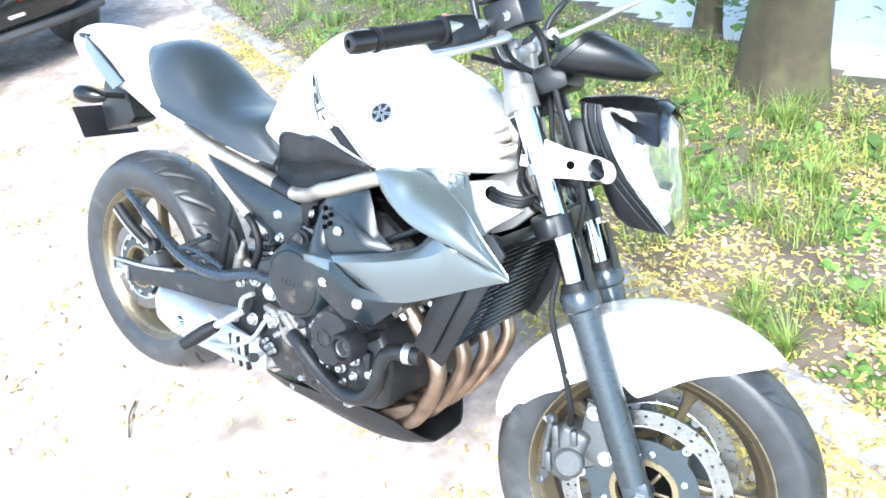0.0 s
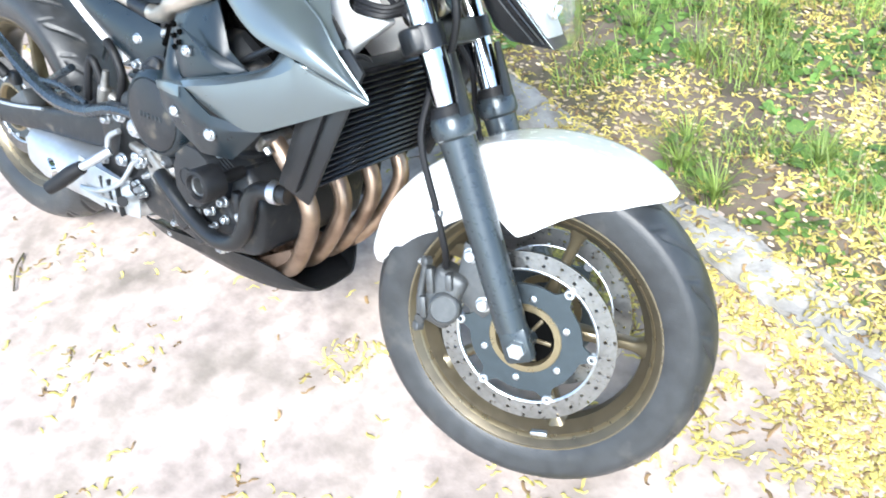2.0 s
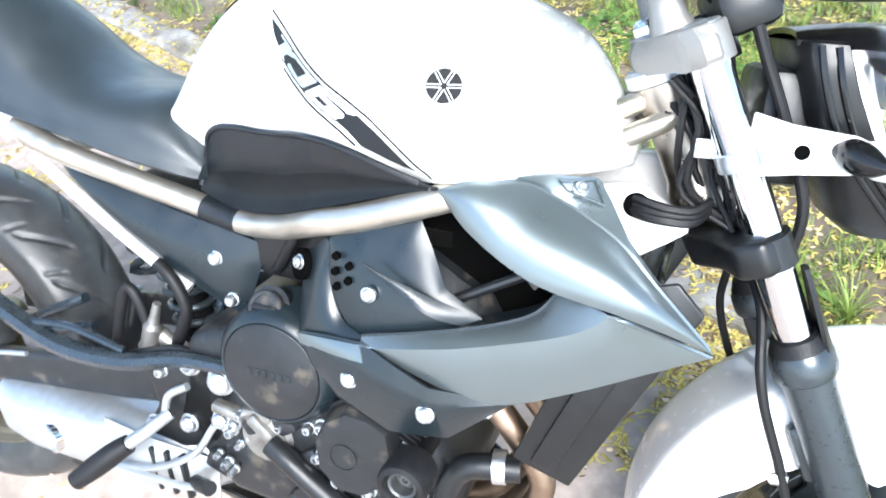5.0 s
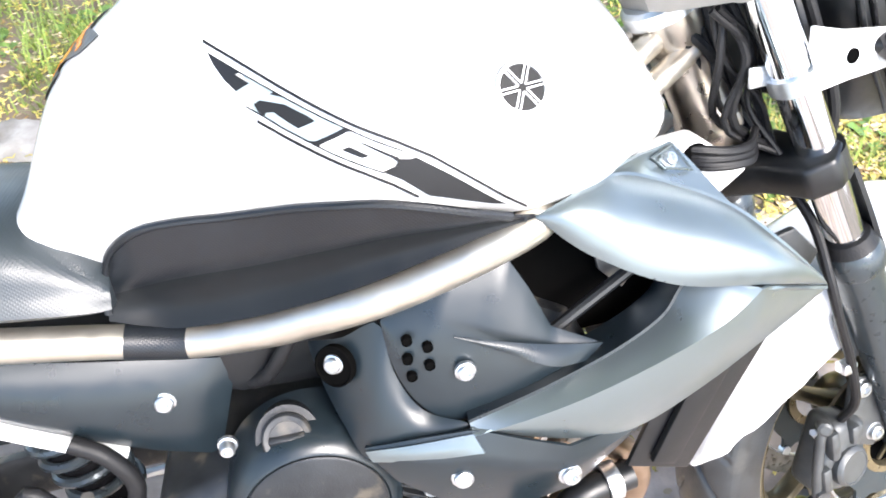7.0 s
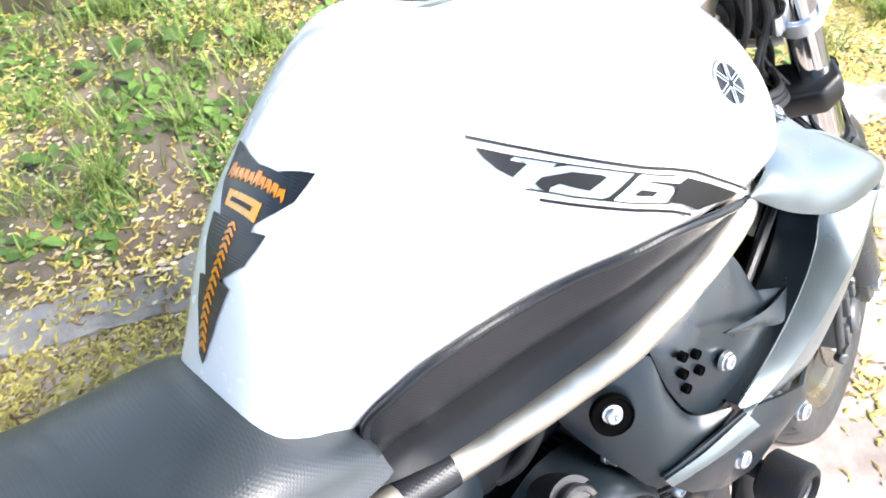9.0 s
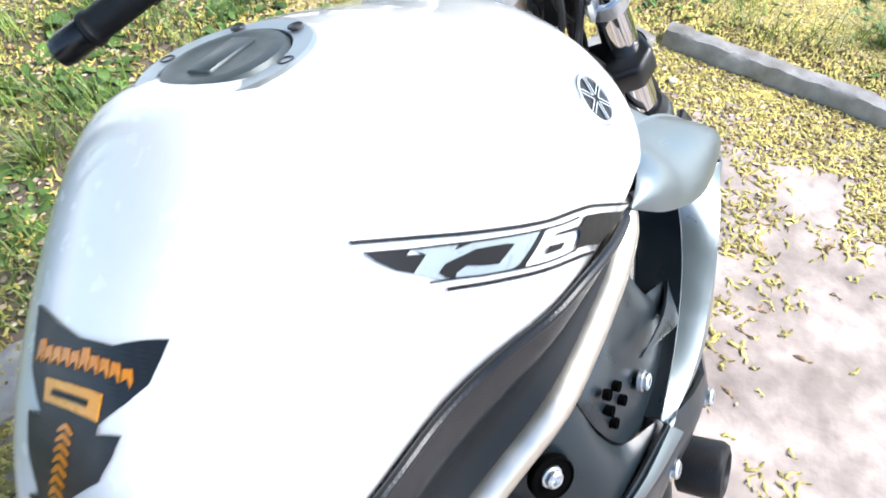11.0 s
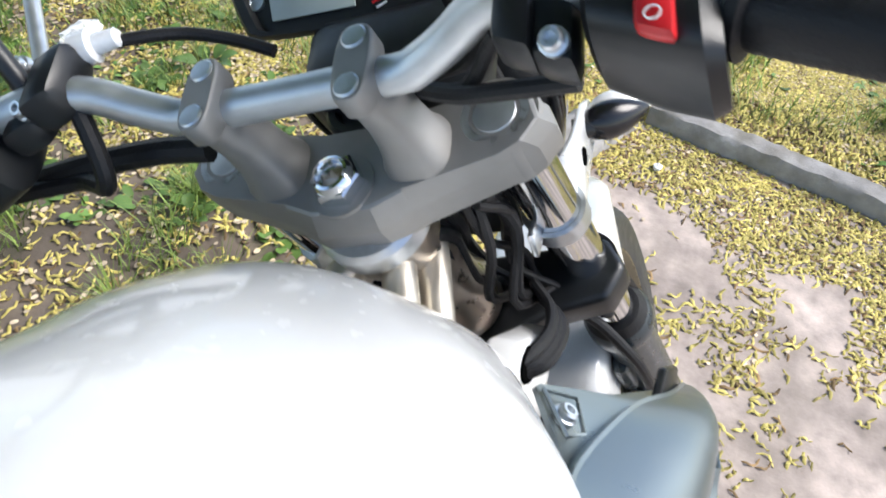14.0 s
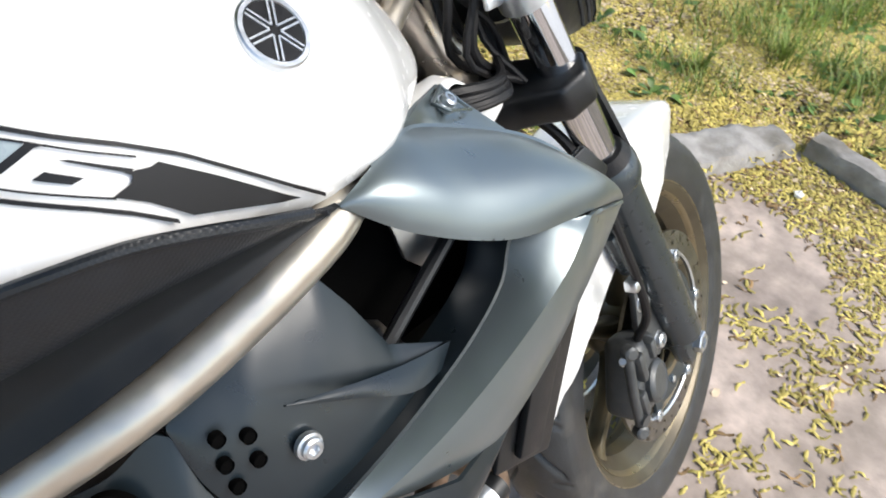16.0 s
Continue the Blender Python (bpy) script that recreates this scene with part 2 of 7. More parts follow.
def sheet(bm, grid, th):
    """A curved panel over a grid of points, th thick towards the inside."""
    g = np.array(grid, float)
    du, dv = np.gradient(g, axis=0), np.gradient(g, axis=1)
    nrm = np.cross(du, dv)
    ln = np.linalg.norm(nrm, axis=2, keepdims=True)
    nrm = nrm / np.maximum(ln, 1e-9)
    back = g - nrm * th
    a, b = g.shape[:2]
    f = [[bm.verts.new(tuple(p)) for p in row] for row in g]
    k = [[bm.verts.new(tuple(p)) for p in row] for row in back]
    for i in range(a - 1):
        for j in range(b - 1):
            bm.faces.new((f[i][j], f[i + 1][j], f[i + 1][j + 1], f[i][j + 1]))
            bm.faces.new((k[i][j], k[i][j + 1], k[i + 1][j + 1], k[i + 1][j]))
    for i in range(a - 1):
        bm.faces.new((f[i + 1][0], f[i][0], k[i][0], k[i + 1][0]))
        bm.faces.new((f[i][-1], f[i + 1][-1], k[i + 1][-1], k[i][-1]))
    for j in range(b - 1):
        bm.faces.new((f[0][j], f[0][j + 1], k[0][j + 1], k[0][j]))
        bm.faces.new((f[-1][j + 1], f[-1][j], k[-1][j], k[-1][j + 1]))
    bmesh.ops.remove_doubles(bm, verts=bm.verts, dist=1e-5)
    bmesh.ops.recalc_face_normals(bm, faces=bm.faces)
    return bm


def strip(bm, top, bottom, n=24, m=10, bulge=0.0, th=0.003, out=(0, -1, 0), power=1.0, sharp=False, edge=0.0):
    """A panel between two curves, bulged outwards; edge rolls its rim inwards."""
    a, b = (poly if sharp else spline)(top, n), (poly if sharp else spline)(bottom, n)
    out = np.array(out, float)
    rows = []
    for k in range(m):
        v = k / (m - 1)
        row = a * (1 - v) + b * v
        w = np.sin(np.linspace(0, math.pi, n)) ** 0.5 * math.sin(math.pi * v) ** power
        row = row + out * (bulge * w)[:, None]
        if edge:
            e = np.minimum(1, np.minimum(np.linspace(0, 1, n), np.linspace(1, 0, n)) * n / 2) * min(1, min(v, 1 - v) * m / 1.5)
            row = row - out * (edge * (1 - e))[:, None]
        rows.append(row)
    return sheet(bm, np.array(rows), th)


def plate(bm, outline, thick, bevel=0.0, seg=2):
    """A flat plate: outline of 3D points, extruded along the vector thick."""
    vs = [bm.verts.new(tuple(p)) for p in outline]
    f = bm.faces.new(vs)
    ret = bmesh.ops.extrude_face_region(bm, geom=[f])
    nv = [e for e in ret["geom"] if isinstance(e, bmesh.types.BMVert)]
    bmesh.ops.translate(bm, vec=Vector(thick), verts=nv)
    bmesh.ops.recalc_face_normals(bm, faces=bm.faces)
    if bevel:
        bmesh.ops.bevel(bm, geom=list(bm.edges), offset=bevel, segments=seg, profile=0.5, affect="EDGES", clamp_overlap=True)
    return bm


def xz(points, y):
    return [(x, y, z) for x, z in points]


def block(bm, c, size, bevel=0.004, rot=None, seg=2):
    """A rounded block round c; rot a 3x3 or 4x4 turn."""
    m = Matrix.Translation(c) @ (rot.to_4x4() if rot else Matrix()) @ Matrix.Diagonal((*size, 1))
    r = bmesh.ops.create_cube(bm, size=1, matrix=m)
    if bevel:
        es = list({e for v in r["verts"] for e in v.link_edges})
        bmesh.ops.bevel(bm, geom=es, offset=bevel, segments=seg, profile=0.5, affect="EDGES", clamp_overlap=True)
    return bm


def bolt(bm, c, axis=(0, -1, 0), r=0.008, h=0.006, socket=True):
    """A round-headed bolt with a socket, head along axis."""
    prof = [(-0.004, r * 1.25), (0.0, r * 1.25), (0.0005, r), (h * 0.75, r), (h, r * 0.8)]
    prof += [(h, r * 0.5), (h * 0.35, r * 0.45), (h * 0.35, 0)] if socket else [(h, 0)]
    return lathe(bm, prof, c, axis, 14)


def nut(bm, c, axis, r, h):
    a = np.array(axis, float)
    return lathe(bm, [(0, r), (h * 0.9, r), (h, r * 0.9), (h, r * 0.55), (h * 0.5, r * 0.5), (h * 0.5, 0)], c, a, 6)


def BM():
    return bmesh.new()

# ---- the motorcycle: x ahead, y to its left, z up, leaning on its side stand ----
bike = new("motorcycle")
bike.matrix_world = pose(0, 0, 0.0070, -19.36, 0.33, 0)
tagged(bike, "white naked motorcycle with bronze wheels leaning on its side stand", "motorcycle")

# fuel tank: sections along x
TK = spline([(0.455, 0.7627, 0.0481), (0.475, 0.7654, 0.0592), (0.51, 0.8108, 0.0776), (0.56, 0.9001, 0.0893), (0.63, 0.9580, 0.1187), (0.71, 1.0090, 0.1370), (0.79, 1.0000, 0.1840), (0.87, 0.99, 0.1913), (0.94, 0.9662, 0.1916), (0.99, 0.9509, 0.1846), (1.04, 0.9236, 0.1420), (1.085, 0.8640, 0.0968), (1.112, 0.815, 0.045)], 300)
TX, TTOP, TW = TK[:, 0], TK[:, 1], TK[:, 2]


def tank_n(x):
    """Squareness of the tank's section."""
    return float(np.interp(x, [0.5, 0.75, 1.05], [2.58, 2.72, 1.85]))


def tank_at(x):
    top, w = float(np.interp(x, TX, TTOP)), float(np.interp(x, TX, TW))
    zw = min(float(np.interp(x, [0.455, 0.63, 0.79, 1.07], [0.755, 0.79, 0.80, 0.81])), top - 0.005)
    return top, w, zw, float(np.interp(x, [0.455, 0.8, 0.91, 0.95, 1.0, 1.09], [0.70, 0.73, 0.765, 0.775, 0.785, 0.79]))


def tank_low(x):
    """Share of the width that is left at the tank's lower edge."""
    return float(np.interp(x, [0.86, 0.93], [0.62, 0.94]))


def tank_y(x, z):
    """The tank's right flank at x and z."""
    top, w, zw, bot = tank_at(x)
    if z <= zw:
        return -float(np.interp(z, [bot, (bot + zw) / 2, zw], [w * tank_low(x), w * (0.5 + tank_low(x) / 2) , w]))
    n = tank_n(x)
    return -w * max(0.0, 1 - min(1.0, (z - zw) / (top - zw)) ** n) ** (1 / n)


def tank_z(x, y):
    top, w, zw, bot = tank_at(x)
    n = tank_n(x)
    return zw + (top - zw) * max(0.0, 1 - min(1.0, abs(y) / w) ** n) ** (1 / n)


def build_tank():
    bm = BM()
    rings = []
    for x in np.r_[np.linspace(0.455, 0.55, 18), np.linspace(0.56, 1.0, 40), np.linspace(1.01, 1.112, 20)]:
        top, w, zw, bot = tank_at(x)
        n = tank_n(x)
        low = tank_low(x)
        ring = [(x, -w * low, bot), (x, -w * (0.5 + low / 2), (bot + zw) / 2)]
        for a in np.linspace(math.pi, 0, 41):
            c, s = math.cos(a), math.sin(a)
            ring.append((x, math.copysign(abs(c) ** (2 / n), c) * w, zw + abs(s) ** (2 / n) * (top - zw)))
        ring += [(x, w * (0.5 + low / 2), (bot + zw) / 2), (x, w * low, bot)]
        rings.append(ring)
    loft(bm, rings)
    bmesh.ops.recalc_face_normals(bm, faces=bm.faces)
    for _ in range(2):
        bmesh.ops.smooth_vert(bm, verts=bm.verts, factor=0.3, use_axis_x=True, use_axis_y=True, use_axis_z=True)
    return part("fuel_tank", bm, WHITE, bike, "pearl white steel fuel tank", angle=60)


tank = build_tank()


def flank(bm, outline, lift):
    """A thin decal on the tank's right flank: rows of (x, z low, z high)."""
    rows = []
    for x, lo, hi in outline:
        rows.append([(x, tank_y(x, lo + (hi - lo) * k / 6) - lift, lo + (hi - lo) * k / 6) for k in range(7)])
    return sheet(bm, np.array(rows), 0.0006)


def decal(outline, lift, side=True):
    """A thin film laid on the tank: outline of (x, z) on the right flank, or of (x, y) on its back."""
    bm = BM()
    bm.faces.new([bm.verts.new((u, 0, v)) for u, v in outline])
    for axis in (0, 2):
        lo, hi = min(p[axis // 2] for p in outline), max(p[axis // 2] for p in outline)
        for k in range(1, int((hi - lo) / 0.006) + 1):
            co, no = [0, 0, 0], [0, 0, 0]
            co[axis], no[axis] = lo + k * 0.006, 1
            bmesh.ops.bisect_plane(bm, geom=bm.verts[:] + bm.edges[:] + bm.faces[:], plane_co=co, plane_no=no)
    for v in bm.verts:
        x, _, w = v.co
        v.co = (x, tank_y(x, w) - lift, w) if side else (x - lift * 0.7, w, tank_z(x, w) + lift * 0.7)
    bmesh.ops.recalc_face_normals(bm, faces=bm.faces)
    mean = sum((fc.normal for fc in bm.faces), Vector())
    if (mean.y > 0) if side else (mean.z < 0):
        bmesh.ops.reverse_faces(bm, faces=bm.faces)
    bmesh.ops.solidify(bm, geom=bm.faces[:], thickness=0.0005)
    return bm


def pin(points, width, lift):
    """A thin line of film along (x, z) points of the flank."""
    xs, zs = [q[0] for q in points], [q[1] for q in points]
    return flank(BM(), [(x, float(np.interp(x, xs, zs)) - width / 2, float(np.interp(x, xs, zs)) + width / 2) for x in np.linspace(xs[0], xs[-1], 40)], lift)


part("pinstripe", pin([(0.700, 0.937), (0.724, 0.922), (0.749, 0.907), (0.774, 0.893), (0.803, 0.877), (0.829, 0.864), (0.855, 0.849), (0.886, 0.826), (0.928, 0.794)], 0.0026, 0.002), BLACKDEC, tank, "thin black pinstripe")
part("pinstripe", pin([(0.730, 0.879), (0.748, 0.869), (0.774, 0.856), (0.805, 0.841), (0.823, 0.831), (0.842, 0.818)], 0.0026, 0.002), BLACKDEC, tank, "thin black pinstripe")
part("letter_edge", pin([(0.702, 0.9285), (0.724, 0.9145), (0.754, 0.898), (0.773, 0.888), (0.794, 0.877), (0.814, 0.866), (0.834, 0.856)], 0.0012, 0.0026), BLACKDEC, tank)
part("letter_edge", pin([(0.723, 0.890), (0.736, 0.883), (0.749, 0.875), (0.765, 0.867), (0.782, 0.858), (0.818, 0.841)], 0.0012, 0.0026), BLACKDEC, tank)
part("grey_letters", decal([(0.724, 0.915), (0.754, 0.898), (0.769, 0.889), (0.793, 0.877), (0.772, 0.864), (0.749, 0.875), (0.732, 0.884), (0.718, 0.901), (0.729, 0.907)], 0.0016), GREYDEC, tank, "silver-grey letters of the model name")
for outline in (
    [(0.702, 0.929), (0.724, 0.915), (0.720, 0.913), (0.729, 0.907), (0.718, 0.901), (0.711, 0.909), (0.705, 0.920)],
    [(0.730, 0.892), (0.735, 0.895), (0.753, 0.893), (0.769, 0.885), (0.773, 0.882), (0.760, 0.876), (0.752, 0.881), (0.744, 0.887), (0.738, 0.886), (0.736, 0.883), (0.732, 0.887)],
    [(0.743, 0.900), (0.747, 0.902), (0.754, 0.898)],
    [(0.793, 0.877), (0.801, 0.874), (0.795, 0.874), (0.775, 0.865), (0.773, 0.863), (0.763, 0.867), (0.771, 0.867)],
    [(0.789, 0.861), (0.795, 0.863), (0.809, 0.855), (0.803, 0.854)],
    [(0.802, 0.866), (0.806, 0.865), (0.831, 0.851), (0.828, 0.850)],
    [(0.843, 0.850), (0.869, 0.832), (0.911, 0.800), (0.850, 0.818), (0.832, 0.833), (0.817, 0.842), (0.827, 0.845), (0.829, 0.848), (0.826, 0.851), (0.839, 0.849)],
):
    part("flank_print", decal(outline, 0.0024), BLACKDEC, tank, "black printed field of the flank stripe")


def on_flank(x, z):
    """Point and outward normal on the right flank."""
    p = Vector((x, tank_y(x, z), z))
    a = Vector((x + 0.01, tank_y(x + 0.01, z), z)) - p
    b = Vector((x, tank_y(x, z + 0.01), z + 0.01)) - p
    nrm = a.cross(b).normalized()
    return p, nrm if nrm.y < 0 else -nrm


def build_badge():
    p, nrm = on_flank(0.931, 0.886)
    bm = lathe(BM(), [(-0.003, 0.0222), (0.0012, 0.0222), (0.0022, 0.0212), (0.0022, 0.0186), (0.0010, 0.0180), (0.0010, 0)], p, nrm, 40)
    badge = part("badge", bm, BOLTM, tank, "round chrome badge with dark field")
    part("badge_field", lathe(BM(), [(0.0006, 0.0180), (0.0014, 0.0180), (0.0014, 0)], p, nrm, 36), BLACKDEC, badge)
    u = nrm.orthogonal().normalized()
    v = nrm.cross(u)
    for k in range(6):
        a = k * math.pi / 3 + 0.3
        d = u * math.cos(a) + v * math.sin(a)
        s = nrm.cross(d)
        o = p + nrm * 0.0012
        bm = BM()
        for off in (-0.0016, 0.0016):
            plate(bm, [o + d * 0.003 + s * (off - 0.0006), o + d * 0.0178 + s * (off - 0.0006), o + d * 0.0178 + s * (off + 0.0006), o + d * 0.003 + s * (off + 0.0006)], nrm * 0.0012)
        part("badge_spoke", bm, BOLTM, badge)


build_badge()


def build_cap():
    c = Vector((0.775, 0, tank_z(0.775, 0) - 0.0015))
    nrm = Vector((0.04, 0, 1)).normalized()
    cap = part("fuel_cap", lathe(BM(), [(-0.022, 0.0600), (0.003, 0.0595), (0.005, 0.0570), (0.0045, 0.0445), (-0.002, 0.0435), (-0.002, 0)], c, nrm, 56), ALU, tank, "brushed aluminium filler cap ring")
    part("cap_lid", lathe(BM(), [(-0.004, 0.0425), (0.003, 0.0425), (0.0065, 0.0400), (0.0080, 0.033), (0.0072, 0.030), (0.0075, 0.012), (0.0078, 0)], c, nrm, 48), LIDM, cap, "grey lid with key flap")
    part("key_flap", block(BM(), c + nrm * 0.0070, (0.046, 0.020, 0.005), 0.002, nrm.to_track_quat("Z", "X").to_matrix()), LIDM, cap)
    for k in range(6):
        a = k * math.pi / 3 + 0.5
        part("cap_screw", lathe(BM(), [(-0.001, 0.0052), (0.0004, 0.0052), (0.0006, 0.0044), (-0.0004, 0.0034), (-0.0004, 0)], c + Vector((math.cos(a) * 0.0505, math.sin(a) * 0.0505, 0.0050)), nrm, 14), CALIPER, cap, "dark recessed screw")


build_cap()


pad = part("tank_pad", decal([(0.614, 0.044), (0.606, 0.018), (0.602, -0.002), (0.603, -0.027), (0.615, -0.057), (0.606, -0.055), (0.595, -0.052), (0.584, -0.042), (0.572, -0.028), (0.568, -0.027), (0.572, -0.042), (0.563, -0.038), (0.553, -0.030), (0.547, -0.016), (0.542, -0.003), (0.541, -0.016), (0.528, -0.002), (0.516, 0.009), (0.509, 0.013), (0.512, 0.021), (0.529, 0.030), (0.541, 0.031), (0.541, 0.020), (0.554, 0.027), (0.569, 0.029), (0.568, 0.016), (0.576, 0.024), (0.586, 0.033), (0.600, 0.038)], 0.0016, False), CARBON, tank, "carbon-look tank protector")
rp = random.Random(9)
for k in range(10):
    y0, big = 0.029 - k * 0.0074, 0.0022 if k in (0, 5) else 0.0
    x0, x1 = 0.5885 + 0.0002 * k, 0.5965 + big + 0.0001 * k
    part("orange_print", decal([(x0 + rp.uniform(0, 0.001), y0), (x1 - rp.uniform(0, 0.0015), y0 + 0.0005), (x1, y0 - 0.0045), (x1 - 0.004, y0 - 0.0062), (x0, y0 - 0.0058), (x0 + 0.003, y0 - 0.003)], 0.0024, False), ORANGE, pad, "orange printed letter")
part("yellow_print", decal([(0.583, 0.016), (0.5835, -0.028), (0.573, -0.028), (0.574, 0.014)], 0.0024, False), YELLOW, pad, "yellow printed label")
part("label_bar", decal([(0.5795, 0.008), (0.5795, -0.020), (0.5770, -0.020), (0.5770, 0.008)], 0.0030, False), BLACKDEC, pad)
for k in range(15):
    x = 0.568 - k * 0.0036
    y = float(np.interp(x, [0.515, 0.526, 0.534, 0.544, 0.555, 0.569], [0.016, 0.017, 0.013, 0.005, -0.002, -0.006]))
    part("tread_print", decal([(x, y + 0.0012), (x - 0.0028, y + 0.0060), (x - 0.0036, y + 0.0052), (x - 0.0018, y), (x - 0.0036, y - 0.0052), (x - 0.0028, y - 0.0060), (x, y - 0.0012)], 0.0024, False), ORANGE, pad, "orange printed tread mark")

# knee panels below the tank
KT = [(0.568, 0.742), (0.581, 0.762), (0.597, 0.782), (0.607, 0.789), (0.634, 0.797), (0.652, 0.799), (0.699, 0.801), (0.740, 0.810), (0.779, 0.818), (0.822, 0.817), (0.872, 0.803), (0.926, 0.785)]
KB = [(0.560, 0.692, -0.084), (0.60, 0.681, -0.090), (0.63, 0.680, -0.098), (0.70, 0.695, -0.122), (0.78, 0.729, -0.160), (0.85, 0.756, -0.175), (0.90, 0.774, -0.181), (0.936, 0.783, -0.184)]


def build_knee(mirror):
    top = [(x, tank_y(x, z) - 0.004, z) for x, z in KT]
    bot = [(x, y - 0.004, z) for x, z, y in KB]
    a, b = spline(top, 36), spline(bot, 36)
    rows = []
    for v in np.linspace(0, 1, 16):
        row = a * (1 - v) + b * v
        dip = 0.013 * (1 / (1 + math.exp(-(v - 0.52) * 17))) * min(1.0, (1 - v) * 6)
        env = np.clip(np.minimum(np.linspace(0, 1, 36) * 9, np.linspace(1, 0, 36) * 3), 0, 1)
        rows.append(row + np.array([0, 1, 0]) * (dip * env - 0.002)[:, None])
    p = part("knee_panel", sheet(BM(), np.array(rows[:9]), 0.004), CARBON, bike, "carbon-look knee panel rim", mirror=mirror)
    part("knee_pad", sheet(BM(), np.array(rows[8:]), 0.004), KNEE, p, "smooth black knee recess", mirror=mirror)
    lip = [tuple(q + np.array([0, -0.0015, -0.001])) for q in list(b[:1] * 0.85 + a[:1] * 0.15) + list(b[:1] * 0.45 + a[:1] * 0.55) + list(a[1:-1:3])]
    part("panel_lip", tube(BM(), lip, 0.0040, 10, 60), CARBON, p, "rounded carbon-look edge", mirror=mirror)


for side in (False, True):
    build_knee(side)

# frame rails
RAIL = [(0.27, -0.110, 0.745), (0.343, -0.112, 0.722), (0.45, -0.103, 0.696), (0.55, -0.096, 0.675), (0.63, -0.098, 0.661), (0.70, -0.124, 0.676), (0.74, -0.143, 0.692), (0.78, -0.163, 0.710), (0.82, -0.171, 0.723), (0.86, -0.177, 0.739), (0.90, -0.181, 0.756), (0.94, -0.176, 0.771), (0.98, -0.140, 0.779), (1.06, -0.070, 0.80)]
for side in (False, True):
    rail = part("frame_rail", tube(BM(), RAIL, 0.0162, 18, 70), RAILM, bike, "champagne satin metal frame tube", mirror=side)
    s = spline(RAIL, 200)
    seg = [tuple(p) for p in s if 0.566 < p[0] < 0.626]
    part("rail_wrap", tube(BM(), seg[:: max(1, len(seg) // 6)] + [seg[-1]], 0.0172, 18, 12), CARBON, rail, "carbon-look wrap", mirror=side)
    part("subframe_tube", tube(BM(), [(0.290, -0.107, 0.707), (0.41, -0.107, 0.625), (0.499, -0.107, 0.571), (0.54, -0.105, 0.547)], 0.0085, 10, 16), WHITE, bike, "white painted subframe tube", mirror=side)
    cover = part("side_cover", strip(BM(), [(0.325, -0.104, 0.712), (0.40, -0.106, 0.690), (0.50, -0.106, 0.665), (0.59, -0.104, 0.647), (0.663, -0.100, 0.632)], [(0.333, -0.104, 0.694), (0.42, -0.112, 0.629), (0.50, -0.112, 0.580), (0.565, -0.109, 0.545), (0.625, -0.102, 0.518)], 24, 8, 0.008, 0.004, edge=0.006), DARKP, bike, "dark grey triangular side cover", mirror=side)
    part("bolt", bolt(BM(), (0.590, -0.110, 0.605), (0, -1, 0), 0.009), BOLTM, cover, mirror=side)

# grey air scoops at the tank's front
SU_LOW = [(0.936, -0.190, 0.781), (0.978, -0.207, 0.748), (1.048, -0.219, 0.714), (1.133, -0.216, 0.696), (1.18, -0.200, 0.678), (1.229, -0.174, 0.652)]
SL_TOP = [(0.863, -0.220, 0.608), (0.93, -0.217, 0.626), (1.00, -0.208, 0.646), (1.05, -0.197, 0.667), (1.074, -0.190, 0.695), (1.10, -0.203, 0.701), (1.133, -0.215, 0.692), (1.228, -0.173, 0.650)]
SL_LOW = [(0.863, -0.221, 0.604), (0.92, -0.226, 0.583), (0.98, -0.224, 0.566), (1.03, -0.214, 0.561), (1.10, -0.205, 0.590), (1.18, -0.188, 0.628), (1.228, -0.174, 0.648)]


